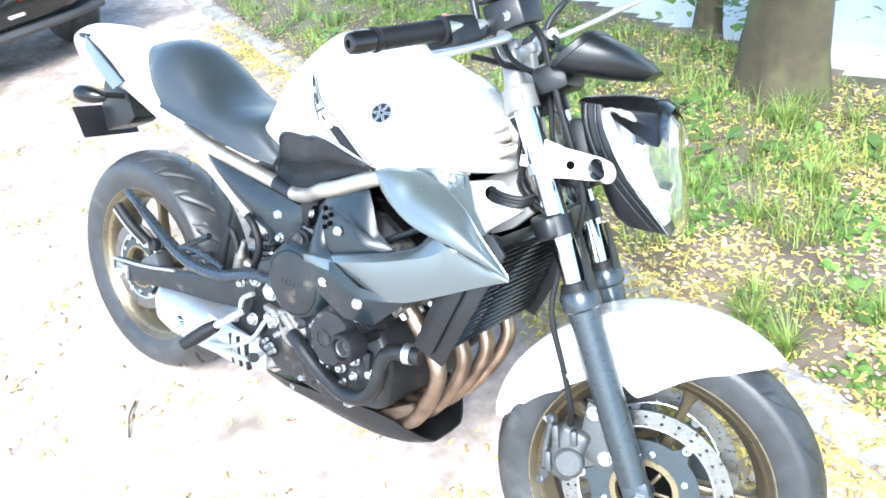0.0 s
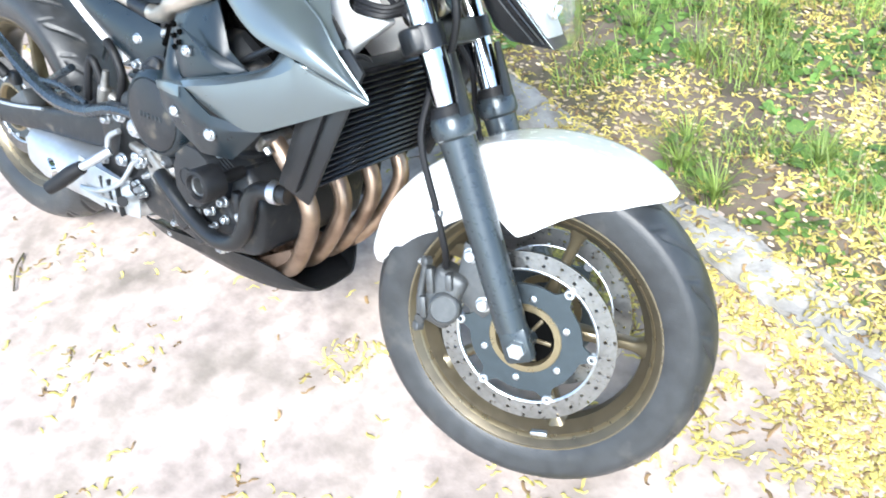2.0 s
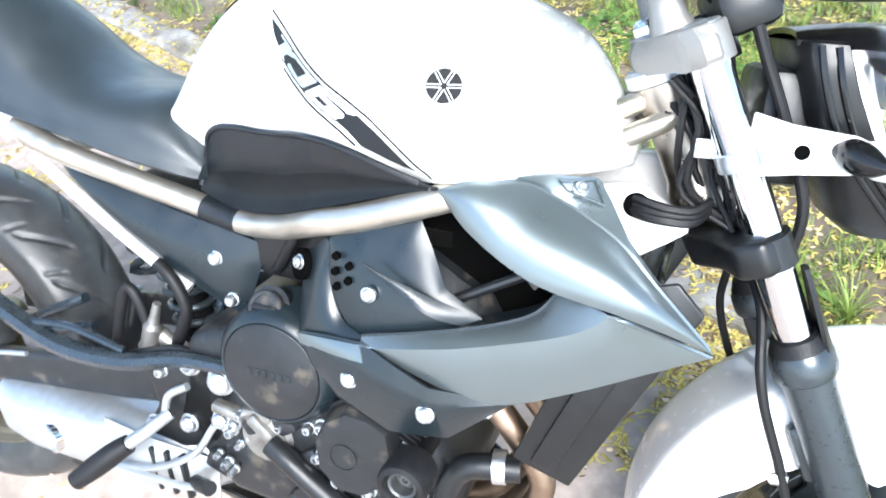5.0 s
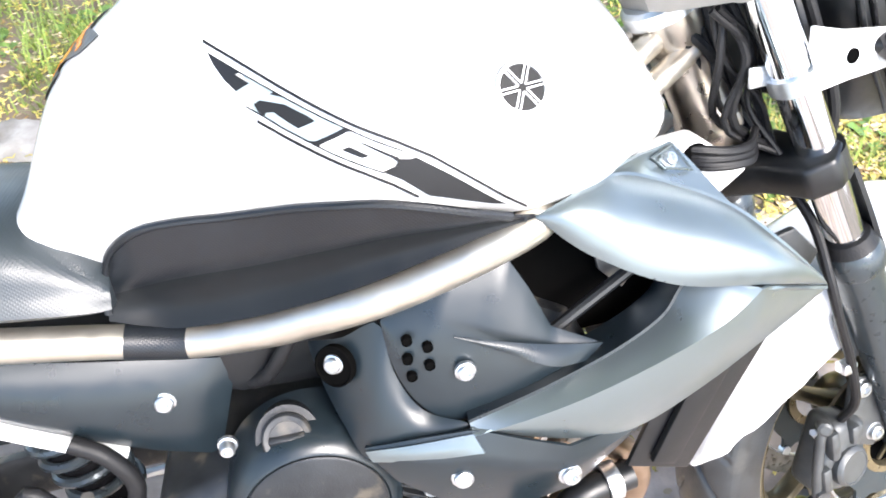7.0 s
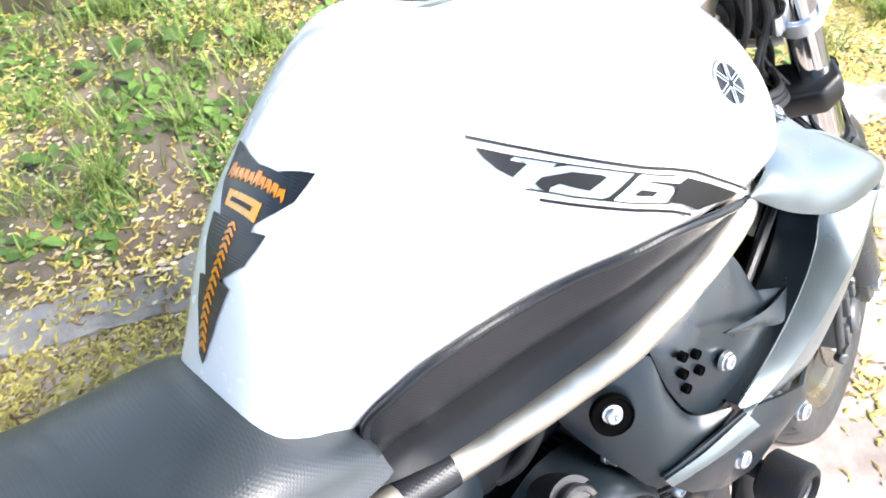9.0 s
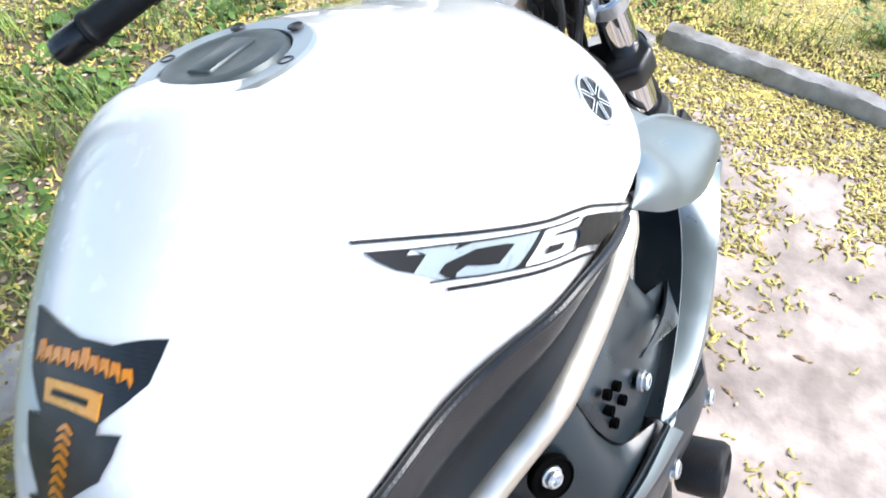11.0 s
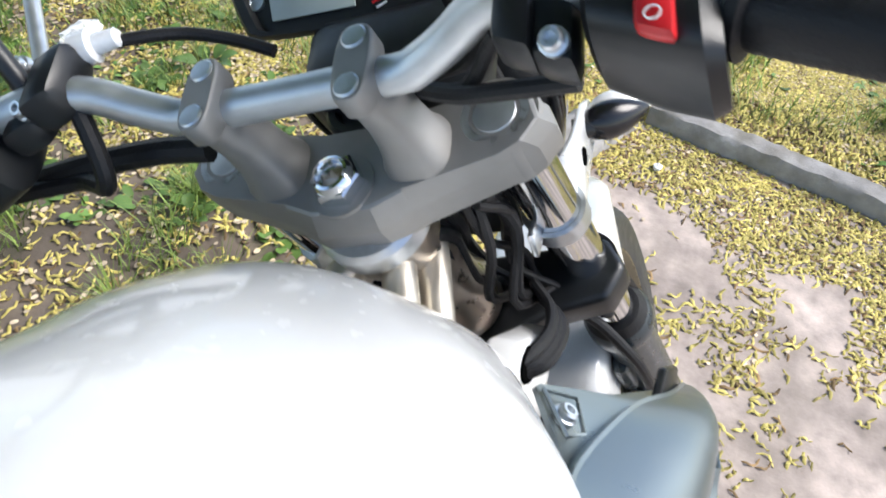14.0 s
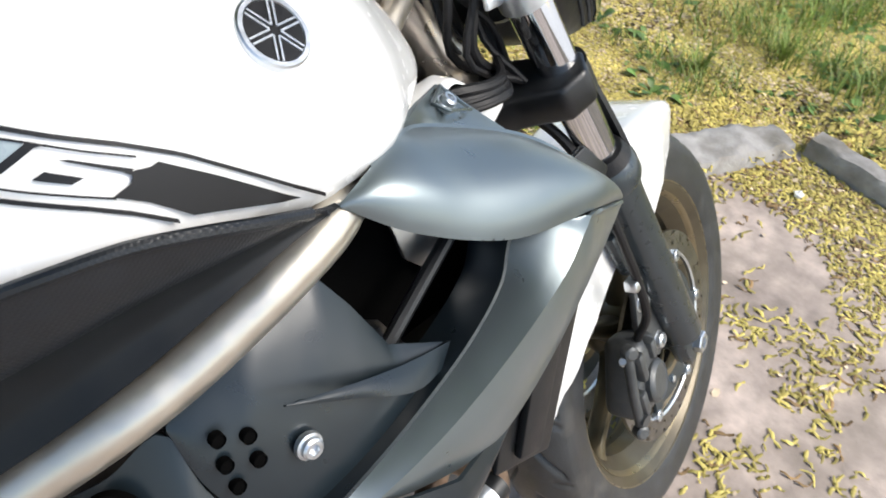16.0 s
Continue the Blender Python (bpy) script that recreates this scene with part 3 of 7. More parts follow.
def build_scoop(mirror):
    crease = [(0.935, -0.190, 0.784), (0.965, -0.187, 0.796), (1.0, -0.173, 0.799), (1.038, -0.158, 0.789), (1.115, -0.167, 0.755), (1.167, -0.179, 0.713), (1.228, -0.1735, 0.653)]
    rim = [(0.965, -0.186, 0.7965), (1.0, -0.172, 0.802), (1.045, -0.144, 0.803), (1.087, -0.113, 0.798), (1.104, -0.124, 0.778), (1.13, -0.146, 0.746), (1.18, -0.160, 0.697), (1.228, -0.173, 0.654)]
    a, b = spline(crease, 44), spline(SU_LOW, 44)
    rows = []
    for v in np.linspace(0, 1, 16):
        w = np.sin(np.linspace(0, math.pi, 44)) ** 0.6
        bulge = 0.020 * math.sin(math.pi * v ** 1.15) ** 0.8 * w
        rows.append(a * (1 - v) + b * v + np.array([0.1, -0.75, 0.5]) * bulge[:, None])
    scoop = part("air_scoop", sheet(BM(), np.array(rows), 0.0035), SILVER, bike, "silver-grey metallic plastic air scoop", mirror=mirror, angle=50)
    b = spline(crease[1:], 44)
    env = np.clip(np.minimum(np.linspace(0, 1, 44) * 4, np.linspace(1, 0, 44) * 2.2), 0, 1)[:, None]
    step = b + np.array([0.0, 0.010, -0.011]) * env
    part("scoop_step", sheet(BM(), np.array([b * (1 - v) + step * v for v in (0, 0.5, 1)]), 0.003), SILVER, scoop, "bevel between wing and tab", mirror=mirror, angle=25)
    a = poly(rim, 44)
    rows = [a * (1 - v) + step * v for v in np.linspace(0, 1, 8)]
    part("scoop_tab", sheet(BM(), np.array(rows), 0.0035), SILVER, scoop, "flat mounting tab of the scoop", mirror=mirror, angle=50)
    rec = [np.array(q) + np.array([0, -0.0014, 0.0016]) for q in ((1.084, -0.119, 0.796), (1.052, -0.146, 0.797), (1.062, -0.152, 0.790), (1.098, -0.134, 0.775), (1.084, -0.119, 0.796))]
    part("tab_rib", tube(BM(), rec, 0.0016, 8, 40, False), SILVER, scoop, "raised edge round the screw pocket", mirror=mirror)
    fold = [(0.866, -0.227, 0.598), (0.925, -0.236, 0.616), (0.975, -0.236, 0.629), (1.034, -0.233, 0.648), (1.089, -0.226, 0.667), (1.119, -0.220, 0.684), (1.137, -0.2175, 0.694), (1.2285, -0.1745, 0.651)]
    a, b, c = spline(SL_TOP, 48), spline(fold, 48), spline(SL_LOW, 48)
    w = np.sin(np.linspace(0, math.pi, 48)) ** 0.6
    low = [a * (1 - v) + b * v + np.array([0, -0.3, 0.5]) * (0.002 * math.sin(math.pi * v) * w)[:, None] for v in np.linspace(0, 1, 5)]
    part("blade_top", sheet(BM(), np.array(low), 0.003), SILVER, scoop, "upper facet of the lower blade", mirror=mirror, angle=40)
    low = [b * (1 - v) + c * v + np.array([0, -1.0, 0.1]) * (0.005 * math.sin(math.pi * v) * w)[:, None] for v in np.linspace(0, 1, 10)]
    part("lower_blade", sheet(BM(), np.array(low), 0.003), SILVER, scoop, mirror=mirror, angle=40)
    lip_a = spline(SL_TOP[:6], 30)
    lip_b = lip_a + np.array([0.004, 0.045, -0.006])
    part("duct_lip", sheet(BM(), np.array([lip_a * (1 - v) + lip_b * v for v in np.linspace(0, 1, 5)]), 0.003), DARKP, scoop, mirror=mirror)
    lip_a = spline(SU_LOW[:5], 30)
    lip_b = lip_a + np.array([0.0, 0.055, 0.004])
    part("duct_roof", sheet(BM(), np.array([lip_a * (1 - v) + lip_b * v for v in np.linspace(0, 1, 5)]), 0.003), DARKP, scoop, mirror=mirror)
    part("screw", bolt(BM(), (1.073, -0.138, 0.791), (0.35, -0.6, 0.7), 0.0065, 0.006), BOLTM, scoop, mirror=mirror)
    # duct inside: its shade is a black sheet behind rod and bracket
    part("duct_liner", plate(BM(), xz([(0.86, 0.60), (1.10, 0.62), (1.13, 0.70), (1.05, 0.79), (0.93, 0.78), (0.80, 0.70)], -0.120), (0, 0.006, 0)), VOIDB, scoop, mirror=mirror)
    part("stay_rod", tube(BM(), [(0.955, -0.168, 0.652), (1.00, -0.160, 0.676), (1.055, -0.150, 0.705)], 0.006, 10, 10), BLACKP, scoop, mirror=mirror)
    part("inner_bracket", plate(BM(), xz([(1.00, 0.735), (1.045, 0.74), (1.06, 0.70), (1.035, 0.665), (1.01, 0.69)], -0.138), (0, 0.005, 0), 0.0015), STEEL, scoop, mirror=mirror)


for side in (False, True):
    build_scoop(side)


def build_vent_cover(mirror):
    top = [(0.801, -0.174, 0.700), (0.86, -0.180, 0.728), (0.912, -0.176, 0.744), (0.930, -0.182, 0.712), (0.948, -0.188, 0.672), (0.992, -0.191, 0.648)]
    low = [(0.800, -0.175, 0.697), (0.806, -0.187, 0.655), (0.826, -0.196, 0.616), (0.860, -0.204, 0.600), (0.920, -0.204, 0.618), (0.993, -0.192, 0.645)]
    a, b = poly(top, 36), spline(low, 36)
    rows = []
    for v in np.linspace(0, 1, 12):
        w = np.sin(np.linspace(0, math.pi, 36)) ** 0.7
        rows.append(a * (1 - v) + b * v - np.array([0, 1, 0]) * (0.010 * math.sin(math.pi * v) ** 0.8 * w)[:, None])
    cover = part("vent_cover", sheet(BM(), np.array(rows), 0.006), DARKP, bike, "dark grey ventilated plastic cover", mirror=mirror, angle=45)
    # vent holes: black discs on the surface give the shade of each hole
    for x, z, y in ((0.819, 0.688, -0.1950), (0.836, 0.679, -0.1965), (0.818, 0.669, -0.1955), (0.836, 0.662, -0.1995), (0.820, 0.651, -0.1965)):
        part("vent_hole", lathe(BM(), [(-0.004, 0.0047), (0.0018, 0.0047), (0.0022, 0.0043), (0.0006, 0.0039), (0.0006, 0)], (x, y, z), (0, -1, 0), 20), VOIDB, cover, mirror=mirror)
    part("bolt", bolt(BM(), (0.865, -0.208, 0.655), (0, -1, 0), 0.0075, 0.005), BOLTM, cover, mirror=mirror)
    part("cover_wing", strip(BM(), [(0.857, -0.2125, 0.697), (0.91, -0.212, 0.679), (0.952, -0.206, 0.664), (0.994, -0.196, 0.650)], [(0.857, -0.213, 0.696), (0.90, -0.216, 0.673), (0.94, -0.219, 0.652), (0.975, -0.205, 0.640)], 14, 5, 0.002, 0.004), DARKP, cover, "tapered fin of the cover", mirror=mirror, angle=30)
    plate_ = part("engine_side_panel", strip(BM(), [(0.733, -0.112, 0.648), (0.765, -0.150, 0.672), (0.798, -0.172, 0.695), (0.806, -0.186, 0.650), (0.826, -0.196, 0.612), (0.862, -0.214, 0.604)], [(0.733, -0.114, 0.640), (0.742, -0.140, 0.612), (0.755, -0.170, 0.588), (0.772, -0.196, 0.566), (0.81, -0.208, 0.578), (0.863, -0.216, 0.600)], 30, 9, 0.006, 0.004), DARKP, bike, "dark grey plastic engine side panel", mirror=mirror, angle=45)
    # black disc round the bolt paints the recess's shade
    part("bolt_recess", lathe(BM(), [(-0.004, 0.0195), (0.0030, 0.0195), (0.0040, 0.0182), (0.0022, 0.0170), (0.0022, 0.0)], (0.756, -0.1640, 0.653), (-0.55, -0.8, 0.25), 28), VOIDB, plate_, "bolt recess with its shade as a black disc", mirror=mirror)
    part("bolt", bolt(BM(), (0.7545, -0.166, 0.656), (-0.5, -0.85, 0.15), 0.0075), BOLTM, plate_, mirror=mirror)
    t2 = [(0.770, -0.200, 0.584), (0.81, -0.214, 0.596), (0.866, -0.226, 0.605), (0.91, -0.236, 0.591), (0.95, -0.237, 0.574), (1.034, -0.208, 0.562)]
    b2 = [(0.772, -0.200, 0.575), (0.794, -0.212, 0.550), (0.833, -0.218, 0.522), (0.897, -0.214, 0.488), (0.966, -0.206, 0.493), (1.034, -0.206, 0.556)]
    a, b = poly(t2, 36), poly(b2, 36)
    rows = []
    for v in np.linspace(0, 1, 12):
        w = np.sin(np.linspace(0, math.pi, 36)) ** 0.6
        fold = 0.012 * min(1, v / 0.28) if v < 0.28 else 0.012 - 0.010 * ((v - 0.28) / 0.72) ** 2
        rows.append(a * (1 - v) + b * v - np.array([0, 1, 0]) * (fold * w)[:, None])
    shroud = part("lower_shroud", sheet(BM(), np.array(rows), 0.004), DARKP, bike, "dark grey plastic lower engine shroud", mirror=mirror, angle=28)
    part("shroud_band", strip(BM(), [(0.770, -0.204, 0.583), (0.812, -0.219, 0.594), (0.864, -0.228, 0.602)], [(0.775, -0.207, 0.572), (0.815, -0.223, 0.578), (0.872, -0.236, 0.585)], 16, 4, 0.002, 0.002), SILVER, shroud, "silver-grey painted band", mirror=mirror)
    for x, z, y in ((0.852, 0.555, -0.2295), (0.949, 0.541, -0.2385)):
        part("bolt", bolt(BM(), (x, y, z), (0, -1, 0.05), 0.009), BOLTM, shroud, mirror=mirror)


for side in (False, True):
    build_vent_cover(side)

# white steering-head beam with cable opening
for side in (False, True):
    beam = part("head_beam", plate(BM(), xz([(1.05, 0.770), (1.10, 0.782), (1.128, 0.786), (1.150, 0.770), (1.176, 0.752), (1.186, 0.744), (1.166, 0.727), (1.133, 0.703), (1.090, 0.660), (1.04, 0.635), (1.00, 0.665), (1.00, 0.74)], -0.088), (0, 0.030, 0), 0.006, 3), WHITE, bike, "white painted frame beam at the steering head", mirror=side)
    # opening drawn as a black disc in place of shaded depth
    part("cable_opening", lathe(BM(), [(-0.004, 0.0140), (0.002, 0.0140), (0.0024, 0.0130), (0.0012, 0.0125), (0.0012, 0)], (1.126, -0.088, 0.766), (0, -1, 0), 24), VOIDB, beam, mirror=side)
HEADU = np.array([math.cos(radians(RAKE)), 0, math.sin(radians(RAKE))])
AX = np.array(AXIS)
STEM = np.array([1.104, 0, 0.932])


def fk(u, y, s):
    """Fork coordinates: u ahead and y left in the yoke's plane, s up along the steering axis from the stem nut."""
    return STEM + u * HEADU + np.array([0, y, 0]) + s * AX


part("head_tube", lathe(BM(), [(-0.215, 0.030), (-0.205, 0.036), (-0.18, 0.036), (-0.165, 0.031), (-0.085, 0.031), (-0.07, 0.036), (-0.045, 0.036), (-0.038, 0.03)], fk(0, 0, 0), AX, 32), TUBEM, bike, "bare metal steering head tube")
for side in (False, True):
    for pts in ([(1.152, -0.018, 0.852), (1.09, -0.047, 0.822), (1.03, -0.075, 0.792)], [(1.132, -0.006, 0.874), (1.08, -0.032, 0.849), (1.02, -0.062, 0.820)]):
        part("frame_tube", tube(BM(), pts, 0.0125, 16, 14), RAILM, bike, "champagne satin metal frame tube", mirror=side)

# seat and tail
def build_seat():
    def ring(x, w, top, bot, crease, dip=0.0):
        """A dome down to the side crease, then a flank flaring out to the bottom edge."""
        wc = w * 0.90
        crease = crease - 0.45 * (crease - bot)
        pts = []
        for a in np.linspace(math.pi, 0, 25):
            c, s = math.cos(a), math.sin(a)
            y = math.copysign(abs(c) ** 0.86, c) * wc
            pts.append((x, y, crease + abs(s) ** 0.86 * (top - crease) - dip * (1 - (y / wc) ** 2)))
        low = [(x, wc + (w - wc) * k ** 0.75, crease + (bot + 0.006 - crease) * k) for k in (0.15, 0.4, 0.7, 1.0)]
        return pts + low + [(x, w * 0.96, bot), (x, -w * 0.96, bot)] + [(x, -y, z) for x, y, z in reversed(low)]
    rows = [(-0.02, 0.030, 0.900, 0.862, 0.880), (0.02, 0.060, 0.914, 0.845, 0.868), (0.07, 0.092, 0.927, 0.818, 0.842), (0.13, 0.122, 0.937, 0.792, 0.815), (0.175, 0.130, 0.938, 0.780, 0.806), (0.22, 0.132, 0.924, 0.769, 0.801), (0.26, 0.133, 0.896, 0.760, 0.798), (0.30, 0.133, 0.862, 0.752, 0.796), (0.34, 0.133, 0.834, 0.744, 0.793), (0.39, 0.132, 0.815, 0.735, 0.788), (0.45, 0.130, 0.812, 0.722, 0.778), (0.49, 0.126, 0.812, 0.715, 0.772), (0.515, 0.123, 0.800, 0.711, 0.766), (0.54, 0.119, 0.780, 0.707, 0.754), (0.563, 0.114, 0.757, 0.704, 0.740), (0.576, 0.110, 0.744, 0.706, 0.732)]
    bm = BM()
    s = spline(rows, 46)
    s = [tuple(np.interp(x, [r[0] for r in rows], [r[k] for r in rows]) for k in range(5)) for x in s[:, 0]]
    loft(bm, [ring(*r, dip=0.006 if r[0] > 0.3 else 0.0) for r in s])
    bmesh.ops.recalc_face_normals(bm, faces=bm.faces)
    for _ in range(3):
        bmesh.ops.smooth_vert(bm, verts=bm.verts, factor=0.5, use_axis_x=True, use_axis_y=True, use_axis_z=True)
    return part("seat", bm, SEATM, bike, "black textured vinyl two-step seat", angle=60)


seat = build_seat()


def build_tail():
    rows = [(-0.33, 0.03, 0.905, 0.875), (-0.30, 0.060, 0.926, 0.855), (-0.24, 0.082, 0.944, 0.825), (-0.16, 0.100, 0.945, 0.800), (-0.06, 0.115, 0.930, 0.785), (0.02, 0.124, 0.915, 0.775), (0.10, 0.130, 0.875, 0.752), (0.20, 0.132, 0.800, 0.727), (0.29, 0.126, 0.758, 0.713), (0.345, 0.118, 0.735, 0.708)]
    bm = BM()
    rings = []
    for x in np.linspace(-0.33, 0.345, 36):
        w, top, bot = (float(np.interp(x, [r[0] for r in rows], [r[k] for r in rows])) for k in (1, 2, 3))
        ring = []
        for a in np.linspace(0, 2 * math.pi, 28, endpoint=False):
            c, s = math.cos(a), math.sin(a)
            ring.append((x, math.copysign(abs(c) ** 0.75, c) * w, (top + bot) / 2 + math.copysign(abs(s) ** 0.8, s) * (top - bot) / 2))
        rings.append(ring)
    loft(bm, rings)
    bmesh.ops.recalc_face_normals(bm, faces=bm.faces)
    tail = part("tail_cowl", bm, WHITE, bike, "white painted tail fairing", angle=50)
    for side in (False, True):
        slot = part("tail_slot", strip(BM(), [(-0.17, -0.097, 0.918), (-0.06, -0.118, 0.884), (0.055, -0.131, 0.830)], [(-0.175, -0.098, 0.886), (-0.09, -0.118, 0.842), (0.0, -0.130, 0.802)], 14, 4, 0.003, 0.006), SILVER, tail, "silver-grey inset along the tail", mirror=side)
        part("slot_edge", tube(BM(), [(-0.15, -0.102, 0.913), (-0.06, -0.120, 0.885), (0.0, -0.127, 0.858), (0.056, -0.133, 0.829)], [0.002, 0.0045, 0.005, 0.003], 8, 20), BLACKP, slot, "black upper edge of the inset", mirror=side)
        part("grab_notch", block(BM(), (-0.19, -0.085, 0.915), (0.05, 0.012, 0.014), 0.004), BLACKP, tail, mirror=side)
    part("tail_light", block(BM(), (-0.318, 0, 0.886), (0.03, 0.05, 0.026), 0.01), REDLENS, tail, "red tail light lens")


build_tail()


def build_rear_end():
    holder = part("plate_bracket", plate(BM(), xz([(-0.19, 0.805), (-0.10, 0.805), (-0.055, 0.714), (-0.085, 0.692), (-0.195, 0.655), (-0.215, 0.722)], -0.040), (0, 0.08, 0), 0.005), BLACKP, bike, "black plastic number plate bracket")
    tilt = Matrix.Rotation(radians(-35), 3, "Y")
    part("number_plate", block(BM(), (-0.262, 0, 0.672), (0.005, 0.17, 0.095), 0.002, tilt), BLACKDEC, holder, "number plate seen from its dark back edge")
    for side in (False, True):
        stem = part("rear_indicator", tube(BM(), [(-0.10, -0.03, 0.765), (-0.11, -0.07, 0.768), (-0.12, -0.105, 0.770)], 0.008, 10, 8), BLACKP, bike, "black rear indicator on a short stem", mirror=side)
        part("indicator_body", lathe(BM(), [(-0.055, 0.004), (-0.045, 0.014), (-0.02, 0.021), (0.01, 0.023), (0.03, 0.020), (0.04, 0.012), (0.043, 0.0)], (-0.125, -0.125, 0.772), (-1, -0.35, 0.05), 20), GLOSSB, stem, mirror=side)


build_rear_end()

# ---- wheels ----
def build_wheel(name, centre, radius, width, rim_w, steer, label, spoke0, discs, disc_r, k_rim=0.957):
    c = np.array(centre)
    wheel = part(name, lathe(BM(), [(-0.045, 0.036), (-0.05, 0.032), (-0.05, 0.014), (-0.03, 0.012), (0.03, 0.012), (0.05, 0.014), (0.05, 0.032), (0.045, 0.036), (0.02, 0.045), (-0.02, 0.045), (-0.045, 0.036)], c, (0, 1, 0), 40), GOLD, bike, label, steer=steer)
    # tyre with cut tread grooves
    bm = BM()
    bead_r = 0.222 * k_rim
    prof = []
    for a in np.linspace(-1, 1, 61):
        y = a * width / 2
        crown = radius - 0.34 * width * (abs(a) ** 2.2) * 0.62
        prof.append((y * (1 - 0.06 * abs(a) ** 6), crown, a))
    half = rim_w / 2 + 0.004
    side_r = prof[-1][1]
    flank_ = [(half, bead_r), (half + 0.008, bead_r + 0.012), (width / 2 - 0.004, (bead_r + side_r) / 2), (width / 2 - 0.0005, side_r - 0.012)]
    full = [(-y, r, -2) for y, r in flank_] + prof + [(y, r, 2) for y, r in reversed(flank_)]
    nseg = 570
    rings = []
    for y, r, a in full:
        ring = []
        for k in range(nseg):
            t = 2 * math.pi * k / nseg
            d = 0.0
            if abs(a) < 0.97:
                ph = (k / nseg * 19 + (0.5 if a > 0 else 0.0)) % 1.0
                for line, lo, hi, hw, deep in ((0.05 + 0.95 * abs(a) ** 1.25, 0.10, 0.88, 0.055, 0.0052), (0.62 + 0.42 * abs(a), 0.52, 0.95, 0.036, 0.0030)):
                    off = abs((ph - line + 0.5) % 1.0 - 0.5) / hw
                    end = min(1.0, max(0.0, (abs(a) - lo) * 9), max(0.0, (hi - abs(a)) * 9))
                    d = max(d, deep * end * min(1.0, max(0.0, 1.55 - off)))
            ring.append(c + np.array([math.cos(t) * (r - d), y, math.sin(t) * (r - d)]))
        rings.append(ring)
    loft(bm, rings, caps=False)
    bmesh.ops.recalc_face_normals(bm, faces=bm.faces)
    part("tyre", bm, TYRE, wheel, "worn black road tyre with curved tread grooves", steer=steer, angle=50)
    # rim: barrel colour darkened for shade, edges lightened as if lit
    h = rim_w / 2
    rim = [(-h, 0.226), (-h - 0.003, 0.231), (-h - 0.006, 0.231), (-h - 0.006, 0.224), (-h, 0.216), (-h + 0.010, 0.206), (-h + 0.022, 0.197), (-0.012, 0.190), (0.012, 0.190), (h - 0.022, 0.197), (h - 0.010, 0.206), (h, 0.216), (h + 0.006, 0.224), (h + 0.006, 0.231), (h + 0.003, 0.231), (h, 0.226), (-h, 0.226)]
    rim = [(a, r * k_rim) for a, r in rim]
    part("rim", lathe(BM(), rim, c, (0, 1, 0), 96), BARRELM, wheel, "bronze painted cast rim, darkened for shade", steer=steer)
    for sgn in (-1, 1):
        lip = [(sgn * (h + 0.004), 0.2245), (sgn * (h + 0.0072), 0.2260), (sgn * (h + 0.0076), 0.2318), (sgn * (h + 0.003), 0.2318), (sgn * (h + 0.001), 0.2260), (sgn * (h + 0.004), 0.2245)]
        bead = [(sgn * (h - 0.012), 0.2050), (sgn * (h - 0.006), 0.2080), (sgn * (h - 0.002), 0.2125), (sgn * (h - 0.005), 0.2135), (sgn * (h - 0.012), 0.2080), (sgn * (h - 0.012), 0.2050)]
        bead, lip = [(a, r * k_rim) for a, r in bead], [(a, r * k_rim) for a, r in lip]
        part("rim_bead", lathe(BM(), bead, c, (0, 1, 0), 96), LIPM, wheel, "bronze rim edge, lightened as if lit", steer=steer)
        part("rim_lip", lathe(BM(), lip, c, (0, 1, 0), 96), LIPM, wheel, "bronze rim edge, lightened as if lit", steer=steer)
    for k in range(5):
        t = spoke0 + k * 2 * math.pi / 5
        e, n_ = np.array([math.cos(t), 0, math.sin(t)]), np.array([-math.sin(t), 0, math.cos(t)])
        rings = []
        for d, hw, ht in ((0.040, 0.020, 0.022), (0.07, 0.0125, 0.018), (0.12, 0.0095, 0.015), (0.165, 0.010, 0.015), (0.178, 0.015, 0.018), (0.188, 0.024, 0.022)):
            rings.append([c + e * d + n_ * (hw * math.copysign(abs(math.cos(a)) ** 0.7, math.cos(a))) + np.array([0, ht * math.copysign(abs(math.sin(a)) ** 0.7, math.sin(a)), 0]) for a in np.linspace(0, 2 * math.pi, 14, endpoint=False)])
        bm = BM()
        loft(bm, rings)
        bmesh.ops.recalc_face_normals(bm, faces=bm.faces)
        part("spoke", bm, GOLD, wheel, steer=steer)
    for sgn in discs:
        build_disc(wheel, c + np.array([0, sgn, 0]), disc_r, steer)
    return wheel


